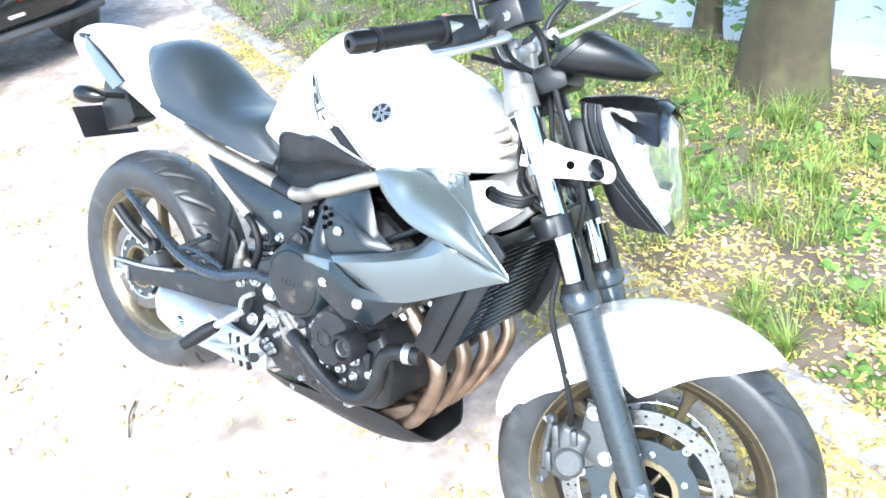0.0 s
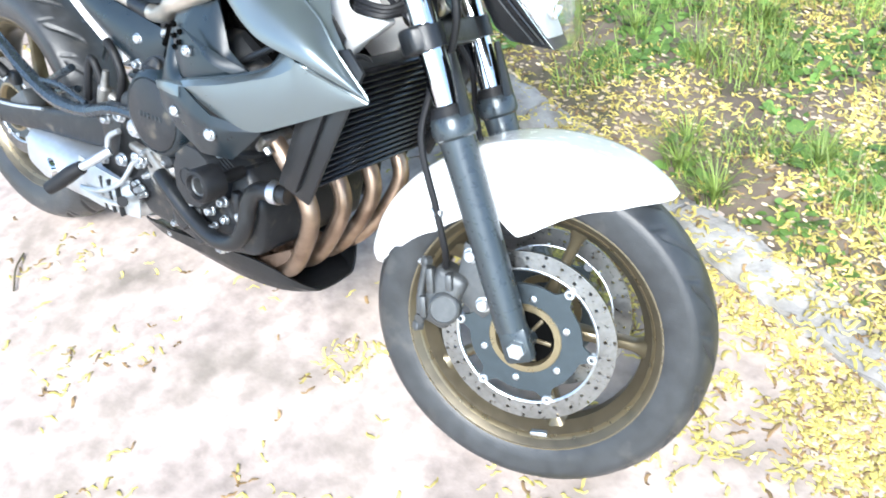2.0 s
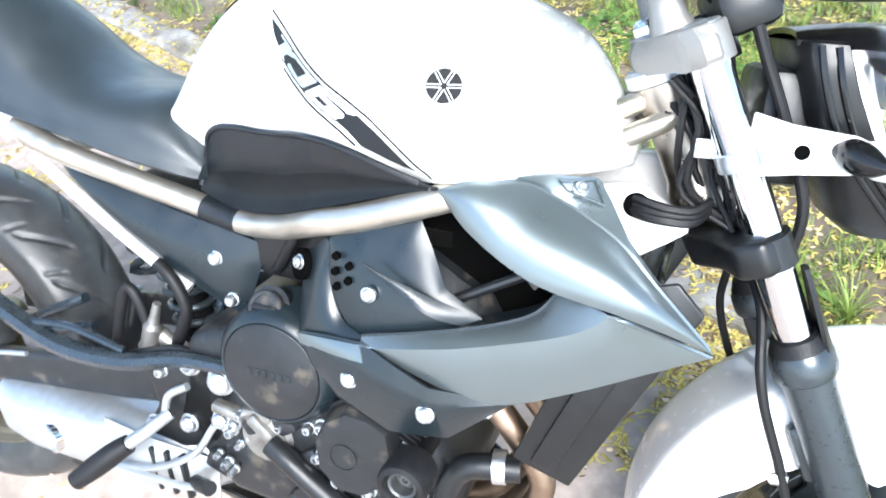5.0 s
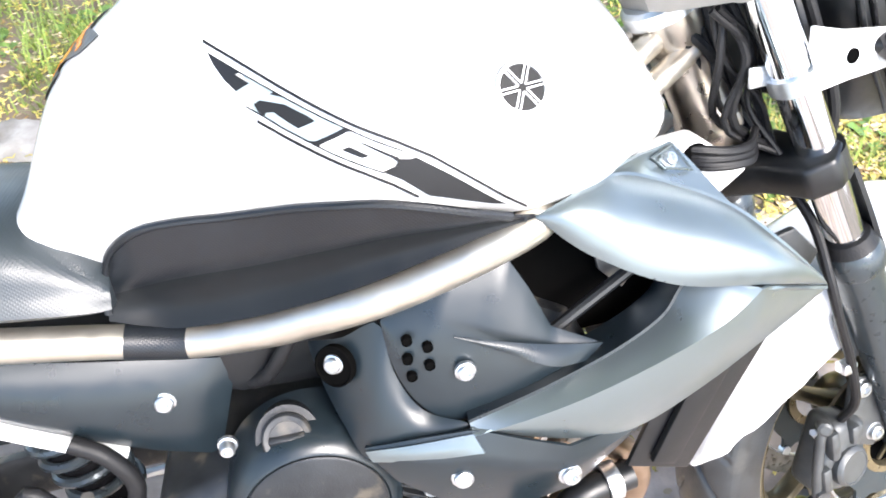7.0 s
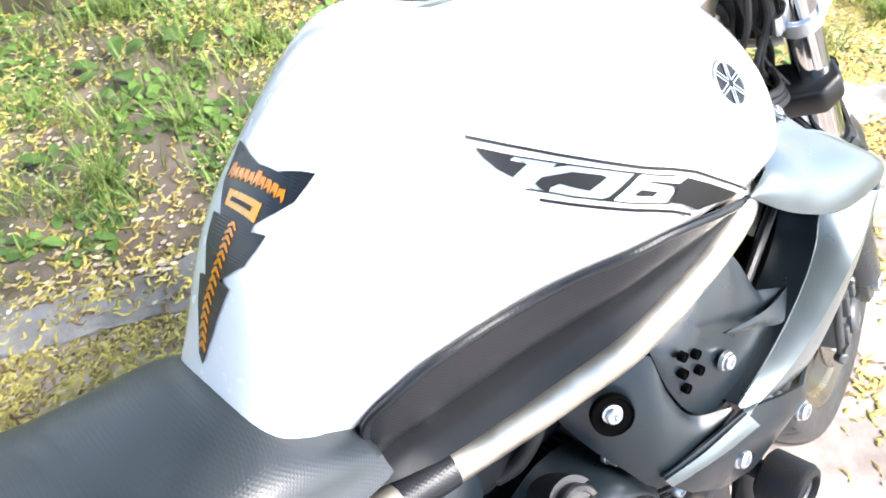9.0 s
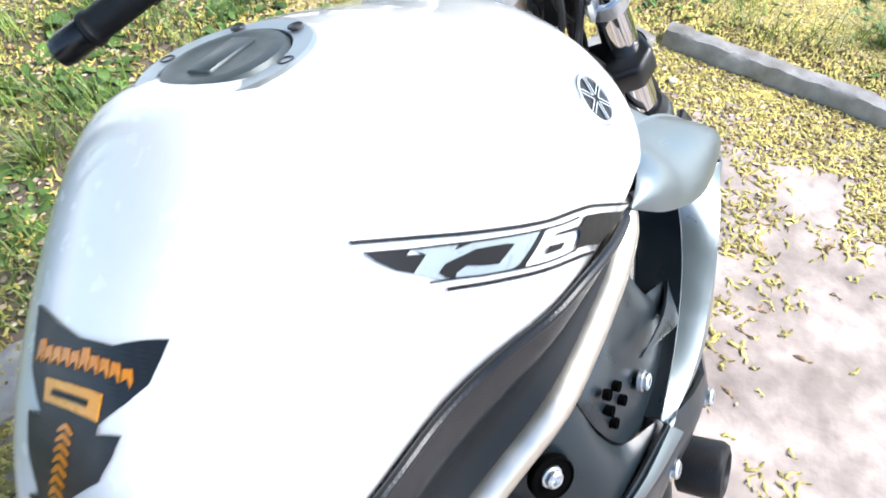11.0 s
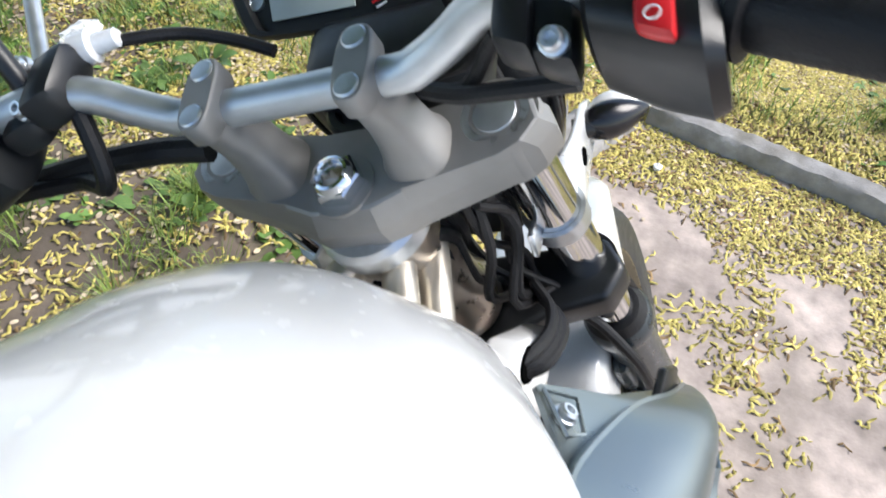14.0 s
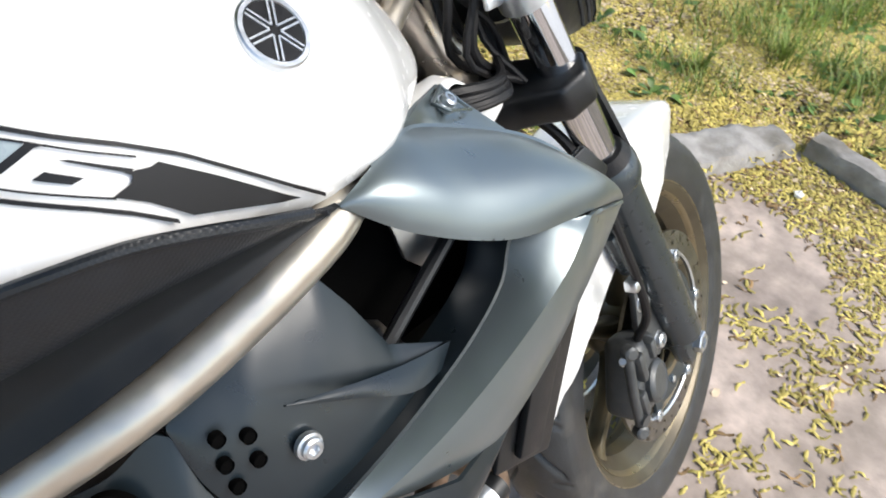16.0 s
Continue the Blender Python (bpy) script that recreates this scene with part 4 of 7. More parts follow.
def build_disc(wheel, c, r1, steer):
    """A drilled brake disc with its carrier and rivets."""
    bm = BM()
    r0, nt, nr, th = r1 - 0.030, 60, 4, 0.0024
    rr = np.linspace(r0, r1, nr + 1)
    for sgn in (-1, 1):
        grid = [[bm.verts.new(tuple(c + np.array([math.cos(2 * math.pi * i / nt) * r, sgn * th, math.sin(2 * math.pi * i / nt) * r]))) for r in rr] for i in range(nt)]
        for i in range(nt):
            for j in range(nr):
                q = [grid[i][j], grid[(i + 1) % nt][j], grid[(i + 1) % nt][j + 1], grid[i][j + 1]]
                if (i + 2 * j) % 4 == 0:
                    t, r = 2 * math.pi * (i + 0.5) / nt, (rr[j] + rr[j + 1]) / 2
                    o = c + np.array([math.cos(t) * r, sgn * th, math.sin(t) * r])
                    hole = []
                    for a in range(8):
                        ang = t - math.pi + math.pi / 4 * (a - 0.0) - math.pi / 4
                        hole.append(bm.verts.new(tuple(o + 0.0031 * np.array([math.cos(ang), 0, math.sin(ang)]))))
                    for a in range(4):
                        # corner a with the two nearest hole points
                        ca, cb = q[a], q[(a + 1) % 4]
                        order = sorted(range(8), key=lambda k: (hole[k].co - ca.co).length)
                        k0 = order[0]
                        nxt = min(range(8), key=lambda k: (hole[k].co - cb.co).length)
                        steps = [k0]
                        d = 1 if (nxt - k0) % 8 <= 4 else -1
                        while steps[-1] != nxt:
                            steps.append((steps[-1] + d) % 8)
                        bm.faces.new([ca, cb] + [hole[k] for k in reversed(steps)])
                else:
                    bm.faces.new(q)
    for r in (r0, r1):
        a = [bm.verts.new(tuple(c + np.array([math.cos(2 * math.pi * i / nt) * r, -th, math.sin(2 * math.pi * i / nt) * r]))) for i in range(nt)]
        b = [bm.verts.new(tuple(c + np.array([math.cos(2 * math.pi * i / nt) * r, th, math.sin(2 * math.pi * i / nt) * r]))) for i in range(nt)]
        for i in range(nt):
            bm.faces.new((a[i], a[(i + 1) % nt], b[(i + 1) % nt], b[i]))
    bmesh.ops.remove_doubles(bm, verts=bm.verts, dist=1e-6)
    bmesh.ops.recalc_face_normals(bm, faces=bm.faces)
    disc = part("brake_disc", bm, DISC, wheel, "drilled steel brake disc", steer=steer)
    s = -1 if c[1] < 0 else 1
    # carrier: ring with lobes
    bm = BM()
    n = 120
    ins, outs = [], []
    for i in range(n):
        t = 2 * math.pi * i / n
        lobe = max(0.0, math.cos(6 * t)) ** 5
        ins.append((t, 0.060))
        outs.append((t, r1 * 0.64 + (r1 * 0.36 - 0.031) * lobe))
    def ring(pts, y):
        return [bm.verts.new(tuple(c + np.array([math.cos(t) * r, y, math.sin(t) * r]))) for t, r in pts]
    a0, a1, b0, b1 = ring(ins, s * 0.001), ring(outs, s * 0.001), ring(ins, s * 0.006), ring(outs, s * 0.006)
    for i in range(n):
        j = (i + 1) % n
        for x, y in ((a0, a1), (b1, b0), (a1, b1), (b0, a0)):
            bm.faces.new((x[i], x[j], y[j], y[i]))
    bmesh.ops.recalc_face_normals(bm, faces=bm.faces)
    part("hub_flange", lathe(BM(), [(-0.004, 0.063), (0.004, 0.063), (0.0075, 0.060), (0.0075, 0.055), (0.002, 0.051), (-0.004, 0.050), (-0.004, 0.063)], c, (0, s, 0), 48), LIPM, wheel, "bronze hub edge in the lightened lip colour", steer=steer)
    part("disc_edge", lathe(BM(), [(-0.0022, r0 - 0.0025), (0.0022, r0 - 0.0025), (0.0040, r0 + 0.0003), (0.0030, r0 + 0.0018), (-0.0010, r0 + 0.0010), (-0.0022, r0 - 0.0025)], c, (0, s, 0), 72), BOLTM, disc, "bright chamfered inner edge", steer=steer)
    part("disc_carrier", bm, CARRIER, wheel, "blue-grey disc carrier", steer=steer)
    for k in range(6):
        t = k * math.pi / 3
        part("disc_rivet", lathe(BM(), [(-0.002, 0.0085), (0.008, 0.0085), (0.009, 0.0075), (0.009, 0.004), (0.006, 0.0035), (0.006, 0)], c + np.array([math.cos(t) * (r1 - 0.036), 0, math.sin(t) * (r1 - 0.036)]), (0, s, 0), 14), BOLTM, wheel, steer=steer)
        part("disc_bolt", lathe(BM(), [(0.004, 0.006), (0.010, 0.006), (0.011, 0.004), (0.011, 0)], c + np.array([math.cos(t + 0.5) * 0.073, 0, math.sin(t + 0.5) * 0.073]), (0, s, 0), 6), BOLTM, wheel, steer=steer)


FRONT = (1.465, 0.0, 0.287)
REAR = (0.0, 0.0, 0.312)
front_wheel = build_wheel("front_wheel", FRONT, 0.2925, 0.116, 0.086, True, "bronze cast front wheel turned to the left", radians(5), (-0.062, 0.062), 0.149)
rear_wheel = build_wheel("rear_wheel", REAR, 0.314, 0.160, 0.114, False, "bronze cast rear wheel", radians(20), (-0.078,), 0.122)
part("hub_sleeve", lathe(BM(), [(-0.085, 0.012), (-0.085, 0.019), (-0.06, 0.019), (-0.055, 0.021), (-0.048, 0.022)], FRONT, (0, 1, 0), 32), FORKD, front_wheel, steer=True)
part("hub_ring", lathe(BM(), [(0.064, 0.058), (0.070, 0.056), (0.070, 0.050), (0.062, 0.047), (0.045, 0.046), (0.045, 0.058), (0.064, 0.058)], FRONT, (0, -1, 0), 40), LIPM, front_wheel, steer=True)
# black ring paints the shade between the hub webs
part("hub_recess", lathe(BM(), [(0.0600, 0.0465), (0.0610, 0.0465), (0.0610, 0.018), (0.0600, 0.018), (0.0600, 0.0465)], FRONT, (0, -1, 0), 36), VOIDB, front_wheel, "hub recess with its shade as a black ring", steer=True)
for k in range(6):
    a = k * math.pi / 3
    part("hub_web", block(BM(), (FRONT[0] + 0.031 * math.cos(a), -0.0625, FRONT[2] + 0.031 * math.sin(a)), (0.026, 0.006, 0.007), 0.002, Matrix.Rotation(-a, 3, "Y")), GOLD, front_wheel, steer=True)
bmw = BM()
block(bmw, (FRONT[0] + 0.05, -0.034, FRONT[2] - 0.189), (0.03, 0.012, 0.008), 0.002, Matrix.Rotation(radians(-14), 3, "Y"))
part("balance_weight", bmw, BOLTM, front_wheel, "small grey balance weight", steer=True)

# ---- front fork ----
DOWN = -AX


def leg(y, z):
    """Centre of a fork leg at height z."""
    return np.array([1.146 + (0.933 - z) * math.tan(radians(RAKE)), y, z])


def build_fork(mirror):
    y = -0.098
    fork = part("fork_tube", tube(BM(), [leg(y, 0.945), leg(y, 0.50)], 0.0205, 28, 2, False), CHROME, bike, "chromed fork tube", steer=True, mirror=False) if not mirror else part("fork_tube", tube(BM(), [leg(-y, 0.945), leg(-y, 0.50)], 0.0205, 28, 2, False), CHROME, bike, "chromed fork tube", steer=True)
    yy = -y if mirror else y
    b = leg(yy, 0.60)
    prof = [(-0.030, 0.030), (-0.022, 0.034), (-0.004, 0.0345), (0.002, 0.033), (0.006, 0.0285), (0.03, 0.0275), (0.12, 0.0270), (0.24, 0.0262), (0.30, 0.026), (0.318, 0.0255)]
    part("fork_slider", lathe(BM(), prof, b, DOWN, 32), FORKD, fork, "dark grey painted fork slider", steer=True)
    part("dust_seal", lathe(BM(), [(-0.046, 0.0207), (-0.044, 0.0255), (-0.036, 0.0285), (-0.030, 0.031), (-0.028, 0.0207)], b, DOWN, 28), RUBBER, fork, steer=True)
    # tall guard on the slider's front edge
    bm = BM()
    rows = []
    for s in np.linspace(-0.115, 0.0, 8):
        wid = 0.30 + 0.55 * ((s + 0.115) / 0.115)
        row = []
        for a in np.linspace(-wid, wid, 9):
            o = b + DOWN * s
            row.append(o + 0.033 * (math.cos(a) * HEADU + math.sin(a) * np.array([0, 1, 0])))
        rows.append(row)
    sheet(bm, np.array(rows), 0.005)
    part("fork_guard", bm, BLACKP, fork, "black plastic fork tube guard", steer=True)
    # axle lug
    sgn = -1 if yy < 0 else 1
    bm = BM()
    block(bm, np.array([FRONT[0] - 0.006, yy - sgn * 0.003, FRONT[2] + 0.004]), (0.052, 0.030, 0.07), 0.012, Matrix.Rotation(radians(-RAKE), 3, "Y"))
    part("axle_lug", bm, FORKD, fork, steer=True)
    sgn = -1 if yy < 0 else 1
    part("axle_nut", nut(BM(), (FRONT[0], yy + sgn * 0.008, FRONT[2]), (0, sgn, 0), 0.015, 0.014), BOLTM, fork, "zinc axle bolt head", steer=True)
    part("fork_cap", lathe(BM(), [(-0.010, 0.0232), (0.0015, 0.0232), (0.003, 0.0215), (0.003, 0.0165), (0.001, 0.0155), (0.0035, 0.0135), (0.0042, 0.009), (0.0042, 0.0)], fk(0.036, yy, -0.003), AX, 28), ALU, fork, "silver fork top cap", steer=True)
    # clamp ring with its lug
    ring_c = leg(yy, 0.823)
    bm = lathe(BM(), [(-0.009, 0.0207), (-0.009, 0.0245), (0.009, 0.0245), (0.009, 0.0207), (-0.009, 0.0207)], ring_c, DOWN, 28)
    block(bm, ring_c + np.array([-0.030, -sgn * 0.010, 0.004]), (0.026, 0.005, 0.020), 0.0015)
    part("clamp_ring", bm, BOLTM, fork, "zinc clamp ring", steer=True)
    # headlight bracket arm
    o = leg(yy + sgn * 0.012, 0.842)
    arm = plate(BM(), [o + np.array(p) for p in ((0.012, 0, 0.029), (0.05, 0, 0.020), (0.11, 0, 0.014), (0.130, 0, 0.007), (0.138, 0, -0.006), (0.130, 0, -0.018), (0.11, 0, -0.025), (0.06, 0, -0.029), (0.010, 0, -0.036))], (0, sgn * 0.006, 0), 0.0022)
    arm = part("lamp_bracket", arm, WHITE, fork, "white headlight bracket arm with holes", steer=True)
    # hole shown by a black disc instead of its own shade
    for dx, r in ((0.062, 0.0075),):
        part("bracket_hole", lathe(BM(), [(-0.002, r), (0.0070, r), (0.0072, r * 0.92), (0.0066, r * 0.9), (0.0066, 0)], o + np.array([dx, 0, -0.006]), (0, sgn, 0), 16), VOIDB, fork, steer=True)
    sig = part("front_indicator", tube(BM(), [(1.284, yy + sgn * 0.008, 0.842), (1.290, yy + sgn * 0.022, 0.840)], 0.009, 12, 2, False), BLACKP, bike, "small black indicator with clear lens", steer=True)
    d = np.array([0.54, sgn * 0.83, -0.12])
    d /= np.linalg.norm(d)
    side_ = np.cross(d, (0, 0, 1))
    side_ = side_ / np.linalg.norm(side_)
    side_ = side_ if side_[0] > 0 else -side_

    def leaf(scale, shift):
        rings = []
        for s in np.linspace(0, 1, 13):
            w = math.sin(math.pi * (0.06 + 0.92 * s) ** 0.8) ** 0.75 * scale
            o = np.array([1.286, yy + sgn * 0.014, 0.841]) + d * (0.060 * s + shift) + side_ * shift
            rings.append([o + side_ * 0.013 * w * math.cos(a) + np.array([0, 0, 0.017 * w * math.sin(a)]) for a in np.linspace(0, 2 * math.pi, 16, endpoint=False)])
        bm = BM()
        loft(bm, rings)
        bmesh.ops.recalc_face_normals(bm, faces=bm.faces)
        return bm
    part("indicator_body", leaf(1.0, 0.0), GLOSSB, sig, steer=True)
    part("indicator_lens", leaf(1.06, 0.0120), WHITEDEC, sig, "pale clear indicator lens", steer=True)


build_fork(False)
build_fork(True)


def yoke_plate(outline, s0, s1, bevel):
    vs = [fk(u, y, s0) for u, y in outline]
    return plate(BM(), vs, tuple(AX * (s1 - s0)), bevel, 3)


YH = [(-0.027, 0.0), (-0.027, 0.022), (-0.015, 0.044), (0.010, 0.108), (0.017, 0.122), (0.031, 0.132), (0.046, 0.127), (0.057, 0.112), (0.052, 0.066), (0.044, 0.020), (0.044, 0.0)]


def build_yoke():
    """Cast plate with bevelled rear facets, its rim lower than the middle."""
    def outline(k, lift):
        c = np.array([0.010, 0.0])
        out = []
        for u, y in YH:
            uu = c[0] + (u - c[0]) * k
            out.append((uu if u < 0.01 else u - (1 - k) * 0.012, y * (1 - (1 - k) * 0.22)))
        full = out + [(u, -y) for u, y in reversed(out[1:-1])]
        return [fk(u, y, lift) for u, y in full]
    bm = BM()
    loft(bm, [outline(0.95, -0.038), outline(1.0, -0.034), outline(1.0, -0.0165), outline(0.975, -0.0140), outline(0.76, -0.0012), outline(0.70, 0.0)])
    bmesh.ops.recalc_face_normals(bm, faces=bm.faces)
    return part("top_yoke", bm, CAST, bike, "cast grey aluminium top yoke with bevelled edge", steer=True, angle=18)


top_yoke = build_yoke()
for sgn in (-1, 1):
    part("fork_boss", lathe(BM(), [(-0.040, 0.028), (-0.006, 0.028), (-0.003, 0.0268), (-0.003, 0.0235), (-0.010, 0.0235)], fk(0.036, sgn * 0.098, 0), AX, 36), CAST, top_yoke, steer=True)
part("stem_washer", lathe(BM(), [(-0.001, 0.0225), (0.0015, 0.0222), (0.0022, 0.018)], fk(0, 0, 0), AX, 36), CAST, top_yoke, steer=True)
part("stem_nut", lathe(BM(), [(-0.002, 0.0175), (0.008, 0.0175), (0.0095, 0.0160), (0.0095, 0.0)], fk(0, 0, 0.003), AX, 6), CHROME, top_yoke, "large chromed stem nut", steer=True)
part("nut_dome", lathe(BM(), [(0.008, 0.0145), (0.0115, 0.0138), (0.0142, 0.0120), (0.0150, 0.0100), (0.0135, 0.0088), (0.0080, 0.0080), (0.0080, 0.0)], fk(0, 0, 0.003), AX, 30), CHROME, top_yoke, steer=True)
part("stem_collar", lathe(BM(), [(-0.052, 0.036), (-0.050, 0.0395), (-0.036, 0.0395), (-0.032, 0.035)], fk(0, 0, 0), AX, 40), BOLTM, top_yoke, "zinc steering collar", steer=True)
half = [(-0.034, 0.0), (-0.034, 0.03), (-0.010, 0.07), (0.0, 0.118), (0.028, 0.133), (0.056, 0.118), (0.05, 0.07), (0.046, 0.0)]
outline = half + [(u, -y) for u, y in reversed(half[1:-1])]
low_yoke = part("lower_yoke", yoke_plate(outline, -0.262, -0.222, 0.007), BLACKP, bike, "black lower yoke", steer=True)
for sgn in (-1, 1):
    part("yoke_clamp", lathe(BM(), [(-0.260, 0.0208), (-0.260, 0.0285), (-0.226, 0.0285), (-0.226, 0.0208)], fk(0.036, sgn * 0.098, 0), AX, 28), BLACKP, low_yoke, steer=True)

# ---- handlebar and controls ----
BAR_S, BAR_U = 0.068, 0.021
BARH = [(0.0, 0.0, 0.0), (0.0, 0.062, 0.0), (0.001, 0.082, 0.003), (0.005, 0.104, 0.013), (0.008, 0.126, 0.027), (0.004, 0.150, 0.036), (-0.012, 0.20, 0.037), (-0.042, 0.265, 0.035), (-0.097, 0.368, 0.032)]


def fkb(u, y, s):
    """Fork coordinates measured from the handlebar's height."""
    return fk(u, y, s + BAR_S - 0.053)


def bar_point(k, sgn):
    u, y, s = k
    return fk(BAR_U + u, sgn * y, BAR_S + s)


bar = part("handlebar", tube(BM(), [bar_point(k, -1) for k in reversed(BARH[1:])] + [bar_point(k, 1) for k in BARH[1:]], 0.0112, 18, 90), ALU, bike, "satin silver tubular handlebar", steer=True)
for sgn in (-1, 1):
    base = BM()
    rings = []
    for s, ru, ry, du in ((-0.004, 0.0235, 0.0225, 0.019), (0.004, 0.0225, 0.0215, 0.019), (0.012, 0.0195, 0.0180, 0.019), (0.026, 0.0180, 0.0150, 0.020), (0.042, 0.0180, 0.0132, BAR_U), (0.056, 0.0195, 0.0118, BAR_U), (0.068, 0.0205, 0.0112, BAR_U)):
        rings.append([fk(du + ru * math.copysign(abs(math.cos(a)) ** 0.7, math.cos(a)), sgn * 0.050 + ry * math.copysign(abs(math.sin(a)) ** 0.7, math.sin(a)), s) for a in np.linspace(0, 2 * math.pi, 28, endpoint=False)])
    loft(base, rings)
    bmesh.ops.recalc_face_normals(base, faces=base.faces)
    part("bar_riser", base, CAST, top_yoke, "cast handlebar riser", steer=True)
    clamp = BM()
    rings = []
    for s, k in ((0.0685, 0.96), (0.070, 1.0), (0.083, 1.0), (0.0855, 0.95), (0.086, 0.9)):
        rings.append([fk(BAR_U + 0.0255 * k * math.copysign(abs(math.cos(a)) ** 0.75, math.cos(a)), sgn * 0.050 + 0.0112 * k * math.copysign(abs(math.sin(a)) ** 0.6, math.sin(a)), s) for a in np.linspace(0, 2 * math.pi, 32, endpoint=False)])
    loft(clamp, rings)
    bmesh.ops.recalc_face_normals(clamp, faces=clamp.faces)
    part("bar_clamp", clamp, CAST, bar, "cast bar clamp", steer=True, angle=40)
    for du in (-0.0155, 0.0155):
        part("clamp_bolt", lathe(BM(), [(-0.002, 0.0076), (0.0010, 0.0076), (0.0018, 0.0066), (0.0020, 0)], fk(BAR_U + du, sgn * 0.050, 0.0855), AX, 24), BOLTM, bar, "zinc bolt head", steer=True)
    # grip and bar end
    b0, b1 = bar_point((-0.030, 0.238, 0.036), sgn), bar_point(BARH[-1], sgn)
    d = (b1 - b0) / np.linalg.norm(b1 - b0)
    L = np.linalg.norm(b1 - b0)
    prof = [(0, 0.021), (0.006, 0.022), (0.008, 0.0165)]
    for k in range(22):
        prof += [(0.012 + k * (L - 0.035) / 22, 0.0170), (0.012 + (k + 0.5) * (L - 0.035) / 22, 0.0166)]
    prof += [(L - 0.02, 0.0175), (L - 0.018, 0.019), (L - 0.012, 0.019), (L - 0.011, 0.012)]
    grip = part("grip", lathe(BM(), prof, b0, d, 24), RUBBER, bar, "ribbed black rubber grip", steer=True)
    part("bar_weight", lathe(BM(), [(L - 0.012, 0.012), (L - 0.010, 0.0165), (L + 0.018, 0.0172), (L + 0.028, 0.015), (L + 0.030, 0.012), (L + 0.030, 0.006), (L + 0.024, 0.005), (L + 0.024, 0)], b0, d, 24), GLOSSB, bar, "black bar-end weight", steer=True)
    # switch housing
    s0 = bar_point((-0.010, 0.200, 0.037), sgn)
    rotm = Matrix((tuple(HEADU), tuple(d), tuple(np.cross(HEADU, d)))).transposed()
    bm = BM()
    rings = []
    for y_, ru, rs in ((-0.024, 0.020, 0.021), (-0.020, 0.026, 0.028), (0.006, 0.028, 0.031), (0.028, 0.027, 0.030), (0.036, 0.022, 0.023)):
        rings.append([s0 + d * y_ + HEADU * (ru * math.copysign(abs(math.cos(a)) ** 0.6, math.cos(a)) - 0.016) + AX * (rs * math.copysign(abs(math.sin(a)) ** 0.6, math.sin(a)) - 0.008) for a in np.linspace(0, 2 * math.pi, 24, endpoint=False)])
    loft(bm, rings)
    bmesh.ops.recalc_face_normals(bm, faces=bm.faces)
    sw = part("switch_housing", bm, BLACKP, bar, "black plastic switch housing", steer=True)
    if sgn < 0:
        q = s0 + d * 0.010 + AX * 0.021 - HEADU * 0.026
        part("kill_switch", block(BM(), q, (0.030, 0.017, 0.012), 0.004, rotm), RED, bar, "red engine stop switch", steer=True)
        for off in (-0.012, 0.012):
            part("switch_mark", lathe(BM(), [(0, 0.0034), (0.0004, 0.0034), (0.0004, 0.0026), (0.0, 0.0026), (0, 0.0034)], q + HEADU * off * 0.7 + AX * 0.0060, AX, 20), WHITEDEC, bar, steer=True)
        part("starter_button", block(BM(), s0 - HEADU * 0.030 - AX * 0.022, (0.008, 0.026, 0.010), 0.003, rotm), CAST, bar, steer=True)
        # master cylinder and reservoir
        m0 = bar_point((0.003, 0.140, 0.038), sgn)
        part("brake_clamp", block(BM(), fkb(0.010, -0.146, 0.086), (0.044, 0.022, 0.030), 0.006, rotm), BLACKP, bar, steer=True)
        rc = m0 + HEADU * 0.050 + AX * 0.004 + np.array([0, 0.010, 0])
        res = part("brake_reservoir", block(BM(), rc, (0.064, 0.050, 0.056), 0.005, rotm), BLACKP, bar, "black square brake fluid reservoir", steer=True)
        part("reservoir_lid", block(BM(), rc + AX * 0.031, (0.068, 0.054, 0.008), 0.003, rotm), BLACKP, res, steer=True)
        part("reservoir_window", lathe(BM(), [(-0.002, 0.0085), (0.0015, 0.0085), (0.0025, 0.0070), (0.0012, 0.0062), (0.0012, 0)], rc + d * 0.0255 + HEADU * 0.006 - AX * 0.004, d, 20), BOLTM, res, "round sight glass", steer=True)
    else:
        m0 = bar_point((0.003, 0.140, 0.038), sgn)
        part("clutch_perch", block(BM(), m0 + HEADU * 0.006, (0.040, 0.026, 0.034), 0.007, rotm), BLACKP, bar, steer=True)
        part("cable_adjuster", lathe(BM(), [(0, 0.006), (0.004, 0.011), (0.016, 0.011), (0.018, 0.007), (0.032, 0.006), (0.034, 0.004)], fkb(0.058, 0.142, 0.088), (0.25, -0.9, 0.0), 16), WHITEDEC, bar, "white clutch cable adjuster", steer=True)
        part("clutch_cable", tube(BM(), [fk(0.059, 0.130, 0.102), fk(0.069, 0.105, 0.092), fk(0.079, 0.080, 0.076), fk(0.079, 0.055, 0.062), fk(0.072, 0.030, 0.052)], 0.0042, 10, 30), RUBBER, bar, "black clutch cable", steer=True)
    # clamp bolts
    part("mirror_perch", block(BM(), fkb(0.006 if sgn < 0 else 0.026, sgn * 0.163, 0.082), (0.052, 0.026, 0.028), 0.007, rotm), BLACKP, bar, "black control clamp", steer=True)
    for u, y in (((0.020, 0.170), (-0.015, 0.166)) if sgn < 0 else ((0.048, 0.171), (0.013, 0.154))):
        part("control_bolt", bolt(BM(), fkb(u, sgn * y, 0.097), AX * 0.9 - HEADU * 0.4, 0.0054, 0.006), BOLTM, bar, "zinc socket bolt", steer=True)
    # lever
    lv = [fkb(0.050, sgn * 0.150, 0.066), fkb(0.070, sgn * 0.185, 0.052), fkb(0.062, sgn * 0.23, 0.044), fkb(0.030, sgn * 0.30, 0.038), fkb(0.004, sgn * 0.345, 0.036)]
